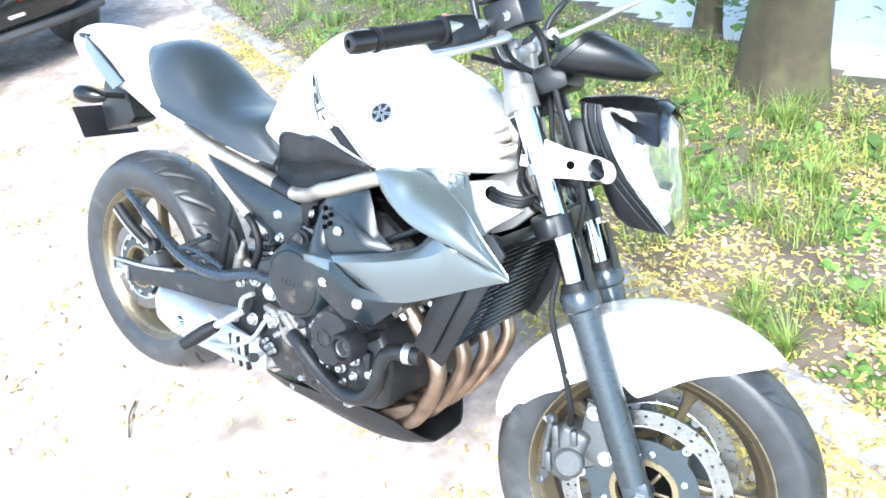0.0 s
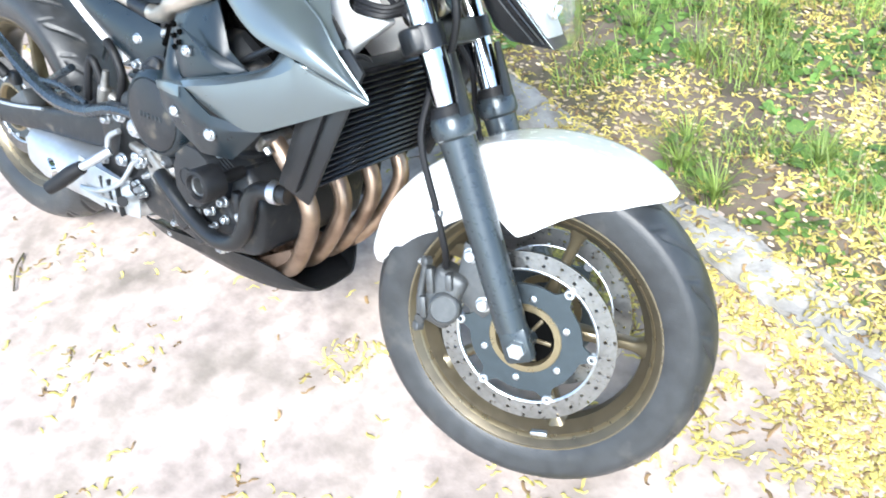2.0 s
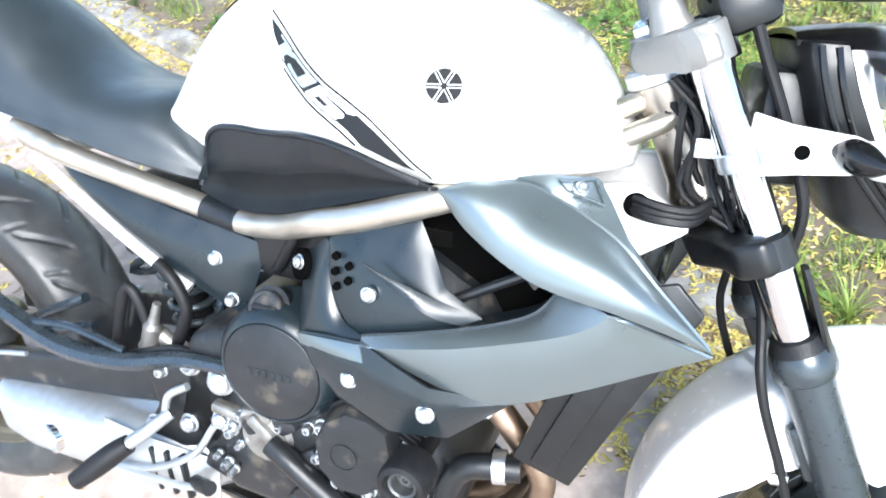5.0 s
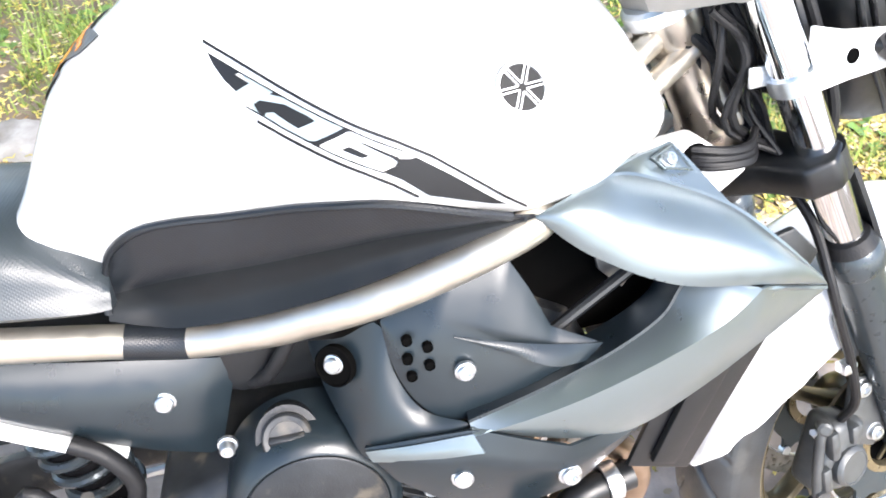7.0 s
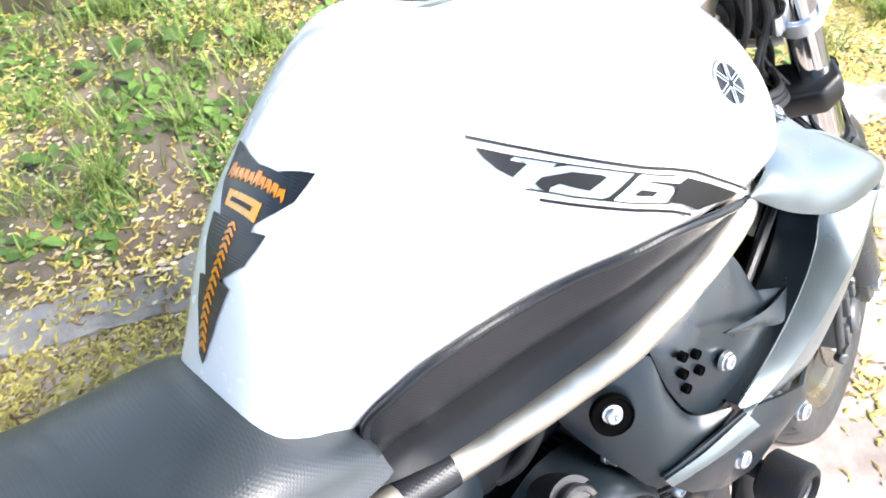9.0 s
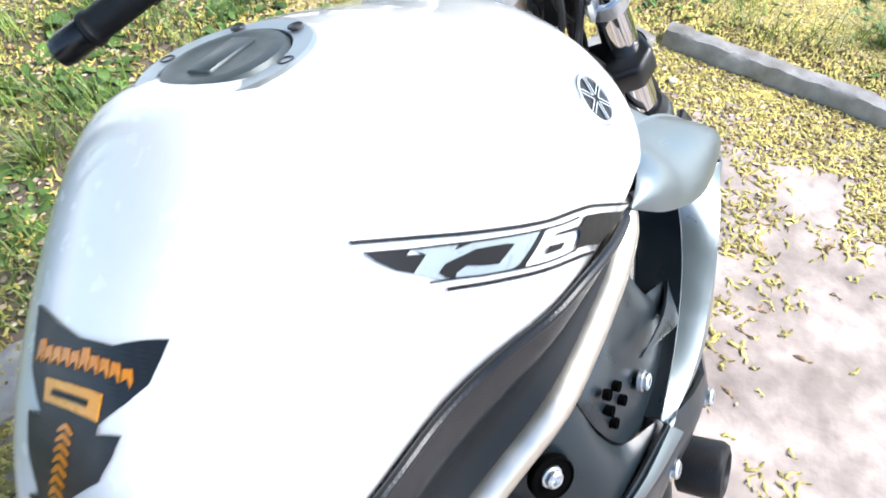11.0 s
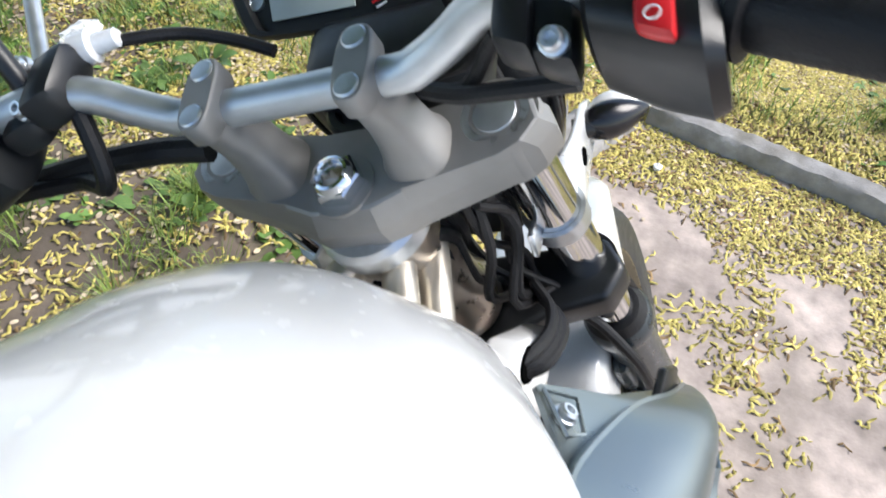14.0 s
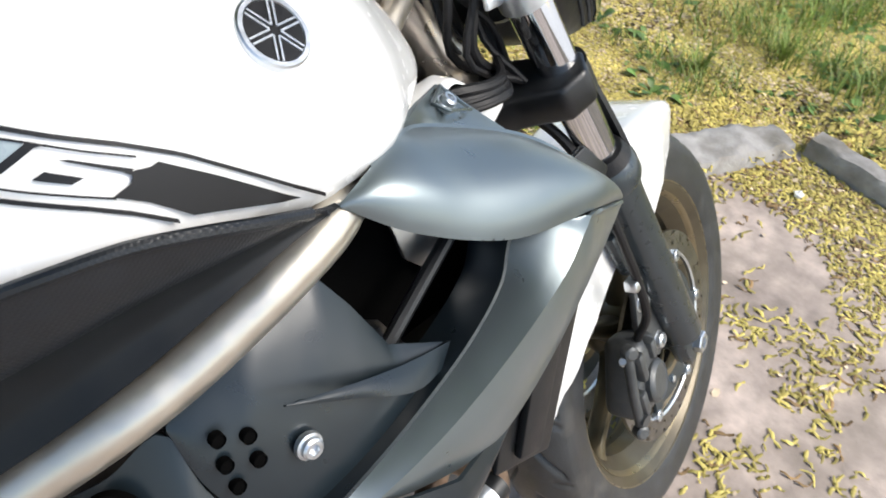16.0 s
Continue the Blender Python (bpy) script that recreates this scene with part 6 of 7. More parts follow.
        part("breather_hose", tube(BM(), [(0.672, -0.092, 0.598), (0.688, -0.106, 0.612), (0.706, -0.116, 0.640), (0.722, -0.116, 0.668), (0.730, -0.100, 0.690)], 0.0075, 12, 24), RUBBER, eng, "black breather hose", mirror=side)
        part("water_pump", lathe(BM(), [(-0.05, 0.045), (0.0, 0.045), (0.012, 0.036), (0.015, 0.018), (0.015, 0.0)], (0.685, -0.145, 0.370), (0, -1, 0), 32), ENGALU, eng, mirror=side)
    r2 = random.Random(8)
    for k in range(46):
        x, z = r2.uniform(0.60, 0.92), r2.uniform(0.27, 0.41)
        if 0.78 < x < 0.90 and z > 0.33:
            continue
        h = r2.uniform(0.006, 0.016)
        if k % 3:
            part("bolt", bolt(BM(), (x, -0.150 - h * 0.8, z), (0, -1, 0), r2.uniform(0.005, 0.009), h), BOLTM, eng)
        else:
            part("casting_lug", block(BM(), (x, -0.150, z), (r2.uniform(0.02, 0.06), r2.uniform(0.02, 0.045), r2.uniform(0.015, 0.04)), 0.006, Matrix.Rotation(r2.uniform(0, 3), 3, "Y")), r2.choice([ENGALU, ENGINE, ENGINE]), eng)
    for k in range(4):
        y = -0.13 + 0.087 * k
        part("exhaust_flange", block(BM(), (0.985, y, 0.515), (0.016, 0.07, 0.034), 0.006, Matrix.Rotation(radians(35), 3, "Y")), ENGALU, eng)
        for dy in (-0.026, 0.026):
            part("flange_nut", nut(BM(), (0.992, y + dy, 0.508), (0.75, 0, -0.6), 0.007, 0.012), BOLTM, eng)
    return eng


engine = build_engine()

# ---- exhaust ----
for k in range(4):
    y = -0.13 + 0.087 * k
    yl = y * 0.55 - 0.02
    pts = [(0.985, y, 0.515), (1.028, y, 0.468), (1.060, y * 0.99, 0.425), (1.066, y * 0.96, 0.382), (1.038, y * 0.88, 0.315), (0.990, y * 0.72, 0.248), (0.930, y * 0.58, 0.216), (0.84, y * 0.5, 0.212)]
    pipe = part("exhaust_header", tube(BM(), pts, 0.0168, 18, 48), HEADER, bike, "heat-tinted bronze exhaust header pipe")
part("collector", tube(BM(), [(0.89, -0.02, 0.236), (0.80, -0.02, 0.238), (0.70, -0.03, 0.238), (0.62, -0.05, 0.238), (0.52, -0.06, 0.25)], [0.030, 0.040, 0.040, 0.036, 0.030], 20, 30), RUST, bike, "dull brown exhaust collector")
part("collector_bracket", plate(BM(), xz([(0.90, 0.235), (0.985, 0.285), (1.00, 0.272), (0.925, 0.215)], -0.10), (0, 0.012, 0), 0.002), RUST, bike, "rusty exhaust bracket")


def build_muffler():
    bm = BM()
    rings = []
    for x, w, h, y, z in ((0.60, 0.045, 0.040, -0.075, 0.262), (0.56, 0.064, 0.050, -0.085, 0.262), (0.48, 0.074, 0.058, -0.090, 0.262), (0.36, 0.076, 0.060, -0.095, 0.263), (0.25, 0.074, 0.058, -0.098, 0.265), (0.19, 0.062, 0.050, -0.100, 0.268), (0.16, 0.045, 0.042, -0.100, 0.272)):
        rings.append([(x, y + w * math.copysign(abs(math.cos(a)) ** 0.75, math.cos(a)), z + h * math.copysign(abs(math.sin(a)) ** 0.75, math.sin(a))) for a in np.linspace(0, 2 * math.pi, 36, endpoint=False)])
    loft(bm, rings)
    bmesh.ops.recalc_face_normals(bm, faces=bm.faces)
    m = part("muffler", bm, ALU, bike, "short satin silver underslung muffler", angle=40)
    part("muffler_tip", lathe(BM(), [(-0.03, 0.026), (0.008, 0.026), (0.010, 0.024), (0.010, 0.021), (-0.02, 0.019), (-0.02, 0)], (0.300, -0.165, 0.262), (-0.35, -0.93, -0.05), 28), CHROME, m, "chromed outlet")
    # black disc paints the shade within the outlet
    part("outlet_dark", lathe(BM(), [(-0.015, 0.0185), (-0.004, 0.0185), (-0.004, 0)], (0.300, -0.165, 0.262), (-0.35, -0.93, -0.05), 24), VOIDB, m)
    for k in range(3):
        part("heat_slot", block(BM(), (0.500 + 0.026 * k, -0.166, 0.268), (0.008, 0.014, 0.075), 0.003, Matrix.Rotation(radians(-10), 3, "Y")), BLACKP, m)
    part("heat_shield", strip(BM(), [(0.40, -0.158, 0.322), (0.50, -0.164, 0.316), (0.60, -0.150, 0.300)], [(0.40, -0.168, 0.235), (0.50, -0.170, 0.232), (0.60, -0.155, 0.235)], 16, 5, 0.006, 0.002), ALU, m, "silver heat shield")


build_muffler()


# ---- belly pan ----
def build_belly():
    bm = BM()
    rows = []
    for x, hw, zt, zb in ((0.56, 0.112, 0.214, 0.196), (0.66, 0.136, 0.231, 0.192), (0.78, 0.140, 0.246, 0.187), (0.88, 0.134, 0.254, 0.184), (0.94, 0.120, 0.247, 0.184), (0.975, 0.100, 0.226, 0.184), (1.00, 0.072, 0.202, 0.184), (1.012, 0.052, 0.190, 0.184)):
        rows.append([(x, -hw, zt), (x, -hw * 0.96, (zt + zb) / 2), (x, -hw * 0.78, zb), (x, -hw * 0.3, zb - 0.003), (x, 0, zb - 0.004), (x, hw * 0.3, zb - 0.003), (x, hw * 0.78, zb), (x, hw * 0.96, (zt + zb) / 2), (x, hw, zt)])
    g = np.array(rows)
    fine = np.array([spline(g[:, j], 26) for j in range(g.shape[1])]).transpose(1, 0, 2)
    sheet(bm, fine, 0.004)
    pan = part("belly_pan", bm, BLACKP, bike, "dark grey plastic belly pan", angle=30)
    for side in (False, True):
        part("bolt", bolt(BM(), (0.672, -0.1345, 0.221), (0, -1, 0), 0.007, 0.005), BOLTM, pan, mirror=side)


build_belly()

# ---- radiator ----
def build_radiator():
    o = Vector((1.115, 0, 0.575))
    up = Vector((0.30, 0, 0.954)).normalized()
    fw = Vector((0.954, 0, -0.30)).normalized()
    rot_ = Matrix((tuple(fw), (0, 1, 0), tuple(up))).transposed()
    rad = part("radiator", block(BM(), o, (0.022, 0.30, 0.22), 0.004, rot_), BLACKP, bike, "black radiator with fine slatted core")
    for sgn in (-1, 1):
        part("radiator_tank", block(BM(), o + Vector((0, sgn * 0.158, 0)), (0.036, 0.022, 0.235), 0.008, rot_), BLACKP, rad)
    n = 17
    for k in range(n):
        s = -0.102 + 0.204 * k / (n - 1)
        part("radiator_slat", block(BM(), o + fw * 0.016 + up * s, (0.012, 0.292, 0.0045), 0.0012, rot_ @ Matrix.Rotation(radians(24), 3, "Y")), GLOSSB, rad)
    for k in range(15):
        y = -0.14 + 0.02 * k
        part("radiator_rib", block(BM(), o + fw * 0.012 + Vector((0, y, 0)), (0.004, 0.0025, 0.21), 0.0, rot_), BLACKP, rad)
    for side in (False, True):
        sh = part("radiator_shroud", plate(BM(), xz([(1.035, 0.462), (1.105, 0.442), (1.215, 0.69), (1.185, 0.72), (1.12, 0.70)], -0.172), (0, 0.008, 0), 0.003), BLACKP, bike, "black plastic radiator side shroud", mirror=side)
        part("shroud_step", plate(BM(), xz([(1.058, 0.470), (1.085, 0.462), (1.165, 0.655), (1.135, 0.675)], -0.182), (0, 0.010, 0), 0.003), BLACKP, sh, mirror=side)
    part("horn", lathe(BM(), [(-0.02, 0.012), (-0.01, 0.022), (0.004, 0.024), (0.008, 0.021), (0.005, 0.010), (0.010, 0.007), (0.010, 0)], (1.135, -0.085, 0.665), (0.4, -0.85, 0.1), 28), BLACKP, bike, "black round horn")
    part("radiator_hose", tube(BM(), [(1.10, -0.10, 0.70), (1.08, -0.12, 0.74), (1.03, -0.13, 0.74)], 0.016, 14, 16), RUBBER, bike, "black radiator hose")


build_radiator()

# ---- swing arm, footrests and rear suspension ----
def build_rear_frame():
    for side in (False, True):
        arm = BM()
        rings = []
        for x, z, hh, y in ((0.545, 0.395, 0.040, -0.105), (0.40, 0.370, 0.036, -0.112), (0.22, 0.345, 0.030, -0.118), (0.08, 0.325, 0.028, -0.120), (-0.045, 0.310, 0.028, -0.120)):
            rings.append([(x, y + 0.013 * math.copysign(abs(math.cos(a)) ** 0.5, math.cos(a)), z + hh * math.copysign(abs(math.sin(a)) ** 0.5, math.sin(a))) for a in np.linspace(0, 2 * math.pi, 20, endpoint=False)])
        loft(arm, rings)
        bmesh.ops.recalc_face_normals(arm, faces=arm.faces)
        sw = part("swing_arm", arm, ENGINE, bike, "black steel swing arm", mirror=side)
        part("axle_block", block(BM(), (0.0, -0.134, 0.312), (0.052, 0.010, 0.046), 0.004), ENGALU, sw, mirror=side)
        part("rear_axle_nut", nut(BM(), (0.0, -0.137, 0.312), (0, -1, 0), 0.016, 0.014), BOLTM, sw, mirror=side)
        # thin silver tube stands in for the highlight on the black arm
        part("arm_highlight", tube(BM(), [(-0.045, -0.134, 0.338), (0.10, -0.133, 0.353), (0.23, -0.131, 0.376)], 0.004, 8, 12), ALU, sw, "highlight along the upper edge made as a thin pale tube", mirror=side)
        # footrest plate
        fp = part("footrest_plate", plate(BM(), xz([(0.45, 0.445), (0.53, 0.475), (0.60, 0.478), (0.645, 0.455), (0.640, 0.39), (0.60, 0.33), (0.54, 0.305), (0.47, 0.315), (0.50, 0.37), (0.49, 0.41)], -0.150), (0, 0.012, 0), 0.004), BLACKP, bike, "black footrest hanger plate", mirror=side)
        for x, z, r in ((0.566, 0.455, 0.013), (0.614, 0.440, 0.017), (0.611, 0.377, 0.012), (0.555, 0.355, 0.012), (0.492, 0.339, 0.010), (0.515, 0.432, 0.008)):
            part("bolt", bolt(BM(), (x, -0.152, z), (0, -1, 0), r, 0.010), BOLTM, fp, mirror=side)
        part("pillion_hanger", tube(BM(), [(0.645, -0.158, 0.472), (0.557, -0.160, 0.466), (0.452, -0.160, 0.436), (0.342, -0.162, 0.436), (0.24, -0.164, 0.478), (0.13, -0.165, 0.545), (0.095, -0.165, 0.562)], [0.010, 0.012, 0.014, 0.015, 0.015, 0.013, 0.009], 8, 36), HANGER, bike, "grey tubular pillion footrest hanger", mirror=side)
        part("hanger_stay", tube(BM(), [(0.27, -0.160, 0.460), (0.36, -0.158, 0.470), (0.455, -0.155, 0.452)], 0.006, 10, 14), HANGER, bike, mirror=side)
        peg = part("pillion_footrest", tube(BM(), [(0.185, -0.172, 0.445), (0.150, -0.192, 0.485), (0.112, -0.205, 0.530)], 0.013, 14, 10), ALU, bike, "folded pillion footrest with rubber top", mirror=side)
        part("footrest_rubber", tube(BM(), [(0.196, -0.180, 0.456), (0.160, -0.200, 0.498), (0.124, -0.212, 0.542)], 0.0125, 14, 10), RUBBER, peg, mirror=side)
        part("lug", block(BM(), (0.205, -0.168, 0.450), (0.03, 0.02, 0.03), 0.004), BLACKP, peg, mirror=side)
        rest = part("rider_footrest", tube(BM(), [(0.487, -0.203, 0.332), (0.470, -0.213, 0.319), (0.434, -0.236, 0.287), (0.420, -0.245, 0.275)], [0.014, 0.017, 0.0165, 0.014], 18, 14), RUBBER, bike, "black rubber rider footrest", mirror=side)
        part("footrest_stem", tube(BM(), [(0.530, -0.160, 0.370), (0.508, -0.184, 0.350), (0.485, -0.204, 0.331)], 0.0095, 14, 6), ALU, rest, "silver footrest stem", mirror=side)
        part("footrest_spring", tube(BM(), [(0.56, -0.155, 0.42), (0.53, -0.160, 0.40), (0.52, -0.160, 0.37)], 0.006, 10, 10), ALU, bike, mirror=side)
        part("foot_pedal", tube(BM(), [(0.60, -0.155, 0.365), (0.57, -0.170, 0.315), (0.50, -0.178, 0.275), (0.43, -0.180, 0.262), (0.55, -0.185, 0.266), (0.60, -0.186, 0.282)], 0.0055, 10, 36), ALU, bike, "silver foot pedal", mirror=side)
        part("pedal_tip", tube(BM(), [(0.575, -0.175, 0.272), (0.622, -0.205, 0.300)], 0.011, 12, 2, False), RUBBER, bike, mirror=side)
        part("side_bracket", tube(BM(), [(0.36, -0.12, 0.50), (0.25, -0.12, 0.44), (0.235, -0.12, 0.415), (0.37, -0.12, 0.455)], 0.008, 10, 24), HANGER, bike, mirror=side)
    part("shock_absorber", tube(BM(), [(0.47, 0.0, 0.40), (0.42, 0.0, 0.60)], 0.028, 18, 2, False), GLOSSB, bike, "black rear shock absorber")
    spring = [(0.47 - 0.05 * t + 0.036 * math.cos(t * 44), 0.036 * math.sin(t * 44), 0.42 + 0.17 * t) for t in np.linspace(0, 1, 90)]
    part("shock_spring", tube(BM(), spring, 0.006, 8, 180), FORKD, bike, "coiled suspension spring")
    for pts, r in (([(0.415, -0.125, 0.445), (0.432, -0.128, 0.50), (0.448, -0.128, 0.540), (0.465, -0.128, 0.525), (0.476, -0.125, 0.48), (0.47, -0.12, 0.44)], 0.008), ([(0.500, -0.120, 0.585), (0.528, -0.124, 0.565), (0.545, -0.124, 0.525), (0.53, -0.122, 0.48), (0.515, -0.12, 0.45)], 0.009), ([(0.46, -0.118, 0.44), (0.49, -0.12, 0.47), (0.52, -0.12, 0.45)], 0.012)):
        part("rear_hose", tube(BM(), pts, r, 12, 30), RUBBER if r < 0.012 else ENGALU, bike, "black braided rear hose")
    part("brake_cylinder", lathe(BM(), [(0, 0.014), (0.05, 0.014), (0.055, 0.009), (0.09, 0.006)], (0.475, -0.130, 0.44), (0.3, 0, 1), 16), ENGALU, bike, "rear brake master cylinder")
    part("rear_caliper", block(BM(), (0.105, -0.098, 0.355), (0.085, 0.05, 0.05), 0.012, Matrix.Rotation(radians(-30), 3, "Y")), CALIPER, bike, "grey rear brake caliper")
    part("side_stand", tube(BM(), [(0.60, 0.12, 0.26), (0.59, 0.19, 0.15), (0.585, 0.262, 0.095), (0.585, 0.278, 0.088)], 0.011, 12, 12), ENGINE, bike, "black side stand")
    part("stand_foot", block(BM(), (0.585, 0.285, 0.099), (0.06, 0.035, 0.008), 0.003, Matrix.Rotation(radians(LEAN), 3, "X")), ENGINE, bike)
    part("battery_box", block(BM(), (0.50, 0, 0.62), (0.20, 0.17, 0.12), 0.02), BLACKP, bike, "black box below the seat")
    part("airbox", block(BM(), (0.80, 0, 0.66), (0.34, 0.20, 0.16), 0.03), BLACKP, bike, "black airbox below the tank")
    part("throttle_bodies", block(BM(), (0.90, 0, 0.70), (0.10, 0.24, 0.06), 0.02), ENGALU, bike, "alloy throttle bodies")


build_rear_frame()

# ---- ground, kerbs and greenery ----
KERB_OFF, KERB_W = 0.0, 0.13
KA0, KA1 = Vector((-3.6, 2.818)), Vector((2.51, 0.313))       # kerb line along the grass
KD = (KA1 - KA0).normalized()
KN = Vector((-KD.y, KD.x))                                    # towards the grass
KB1 = Vector((2.285, -1.60))                                   # the other kerb runs from KA1 to here
KD2 = (KB1 - KA1).normalized()
KN2 = Vector((-KD2.y, KD2.x))
if KN2.x < 0:
    KN2 = -KN2


def ground_material():
    m = material("trodden_concrete", (0.435, 0.358, 0.312), 0.85, var=0.38, scale=22.0, bump=0.8, bump_scale=70, dirt=(0.19, 0.16, 0.13), dirt_amount=0.55, dirt_scale=3.5)
    return m


CONC = ground_material()
SOIL = material("dry_soil", (0.175, 0.140, 0.110), 0.95, var=0.4, scale=12.0, bump=0.9, bump_scale=60, dirt=(0.06, 0.075, 0.03), dirt_amount=0.4, dirt_scale=5.0)
KERBM = material("kerb_concrete", (0.34, 0.325, 0.31), 0.9, var=0.3, scale=25.0, bump=0.9, bump_scale=120, dirt=(0.15, 0.135, 0.105), dirt_amount=0.5, dirt_scale=9)
# base colour raised to stand in for sun where the crowns shade it
ROADM = material("paving_painted_sunlit", (0.68, 0.67, 0.65), 0.9, var=0.12, scale=3.0, bump=0.3, bump_scale=80)
BROWNY = material("brown_catkin", (0.24, 0.155, 0.07), 0.8, var=0.25, scale=60, island=0.45)
LEAFY = material("yellow_catkin", (0.54, 0.45, 0.13), 0.7, var=0.25, scale=60, island=0.45)
LEAFT = material("dry_petal", (0.62, 0.50, 0.35), 0.8, var=0.25, scale=60, island=0.45)
GRASS = material("grass_blade", (0.20, 0.28, 0.06), 0.55, var=0.25, scale=20, island=0.5)
WEED = material("weed_leaf", (0.12, 0.215, 0.05), 0.5, var=0.2, scale=40, island=0.4)
BARK = material("bark", (0.085, 0.072, 0.042), 0.9, var=0.3, scale=18, bump=1.0, bump_scale=55, dirt=(0.11, 0.13, 0.05), dirt_amount=0.4, dirt_scale=5)
FOLIAGE = material("tree_leaf", (0.075, 0.15, 0.025), 0.5, var=0.25, scale=10, island=0.5)


def off_a(x, y):
    """Metres past the kerb line on the grass side."""
    return (Vector((x, y)) - KA0).dot(KN)


def off_b(x, y):
    return (Vector((x, y)) - KA1).dot(KN2)


def rise(x, y):
    """How far the verge has risen from the kerb: 0 at its back edge, 1 a hand further."""
    return min(1.0, max(0.0, max(off_a(x, y) - 0.05, off_b(x, y) - 0.08) / 0.16))


def sheet_ground(name, pts, z, mat, label, cuts=0):
    bm = BM()
    vs = [bm.verts.new((x, y, z)) for x, y in pts]
    bm.faces.new(vs)
    bmesh.ops.recalc_face_normals(bm, faces=bm.faces)
    if bm.faces[:][0].normal.z < 0:
        bmesh.ops.reverse_faces(bm, faces=bm.faces)
    return tagged(part(name, bm, mat), label, "ground", kind="structure")


sheet_ground("ground", [(-400, -400), (400, -400), (400, 400), (-400, 400)], -0.06, ROADM, "paving beyond the verge reaching the horizon, sunlight put into its pale colour")


def uneven(name, inside, x0, x1, y0, y1, step, base, amp, mat, label, shape=None):
    """A slightly uneven ground sheet over the cells whose centre is inside."""
    nx, ny = int((x1 - x0) / step), int((y1 - y0) / step)
    verts, faces, index = [], [], {}

    def vert(i, j):
        if (i, j) not in index:
            x, y = x0 + i * step, y0 + j * step
            h = noise.noise(Vector((x * 1.3, y * 1.3, 0.3))) * amp + noise.noise(Vector((x * 7, y * 7, 2.0))) * amp * 0.35
            index[(i, j)] = len(verts)
            k = shape(x, y) if shape else 1.0
            verts.append((x, y, base * k + h * k - 0.012 * (1 - k) * (shape is not None)))
        return index[(i, j)]

    for i in range(nx):
        for j in range(ny):
            if inside(x0 + (i + 0.5) * step, y0 + (j + 0.5) * step):
                faces.append((vert(i, j), vert(i + 1, j), vert(i + 1, j + 1), vert(i, j + 1)))
    me = bpy.data.meshes.new(name)
    me.from_pydata(verts, [], faces)
    for p in me.polygons:
        p.use_smooth = True
    me.materials.append(mat)
    return tagged(new(name, me), label, "ground", kind="structure")


uneven("pavement", lambda x, y: off_a(x, y) < 0.06 and off_b(x, y) < 0.05, -9, 3.2, -7, 6, 0.06, 0.0, 0.006, CONC, "worn pale concrete strewn with catkins")
uneven("verge", lambda x, y: (off_a(x, y) > -0.06 or off_b(x, y) > 0.04) and off_a(x, y) < 1.62 and off_b(x, y) < 4, -7, 9, -5, 8, 0.06, 0.035, 0.030, SOIL, "bare soil verge with grass and fallen catkins", rise)


def rough_block(c, d, length, width, height, rng_, z0=-0.04):
    """A weathered kerb stone along d; a narrow one keeps crisper arrises."""
    bm = BM()
    n, m = max(4, int(length / 0.018)), 5
    nrm = Vector((-d.y, d.x))
    k1 = 0.008 if width > 0.1 else 0.0035
    rings = []
    for i in range(n + 1):
        s = -length / 2 + length * i / n
        ring = []
        prof = [(-width / 2, z0), (-width / 2, height * 0.5), (-width / 2 + 0.004, height - 0.012), (-width / 2 + 0.010, height), (-width / 4, height + 0.002), (0, height + 0.003), (width / 4, height + 0.002), (width / 2 - 0.016, height), (width / 2 - 0.004, height - 0.012), (width / 2, height * 0.5), (width / 2, z0)]
        for w, z in prof:
            p = Vector((c.x, c.y)) + d * s + nrm * w
            j = noise.noise(Vector((p.x * 18, p.y * 18, z * 18))) * k1 + noise.noise(Vector((p.x * 5, p.y * 5, 1))) * k1 + noise.noise(Vector((p.x * 45, p.y * 45, z * 45))) * 0.004
            ring.append((p.x + nrm.x * j, p.y + nrm.y * j, z + (j * 1.2 if z > 0 else 0)))
        rings.append(ring)
    loft(bm, rings)
    bmesh.ops.recalc_face_normals(bm, faces=bm.faces)
    return bm


rk = random.Random(11)
kerb = tagged(new("kerb"), "weathered concrete kerb along the verge", "kerb", kind="structure")
s, total = 0.0, (KA1 - KA0).length
while s < total - 0.05:
    L = min(rk.uniform(0.55, 0.95), total - s)
    c = KA0 + KD * (s + L / 2) + KN * KERB_OFF
    h = 0.024 + rk.uniform(-0.006, 0.008)
    if s + L > total - 0.45:
        h = 0.044
    part("kerb_stone", rough_block(c, KD, L - rk.uniform(0.008, 0.02), KERB_W, h, rk), KERBM, kerb, angle=50)
    s += L
s, total = 0.06, (KB1 - KA1).length
while s < total:
    L = rk.uniform(0.8, 1.0)
    c = KA1 + KD2 * (s + L / 2) + KN2 * 0.045
    part("kerb_stone", rough_block(c, KD2, L - 0.012, 0.08, 0.050, rk), KERBM, kerb, angle=50)
    s += L


def scatter(name, count, place, shape, mats_label, mat, category, seed):
    """Many small pieces in one mesh of kind stuff."""
    r = random.Random(seed)
    verts, faces = [], []
    for _ in range(count):
        p = place(r)
        if p is None:
            continue
        shape(r, p, verts, faces)
    me = bpy.data.meshes.new(name)
    me.from_pydata(verts, [], faces)
    for poly_ in me.polygons:
        poly_.use_smooth = True
    me.materials.append(mat)
    return tagged(new(name, me), mats_label, category, kind="stuff")


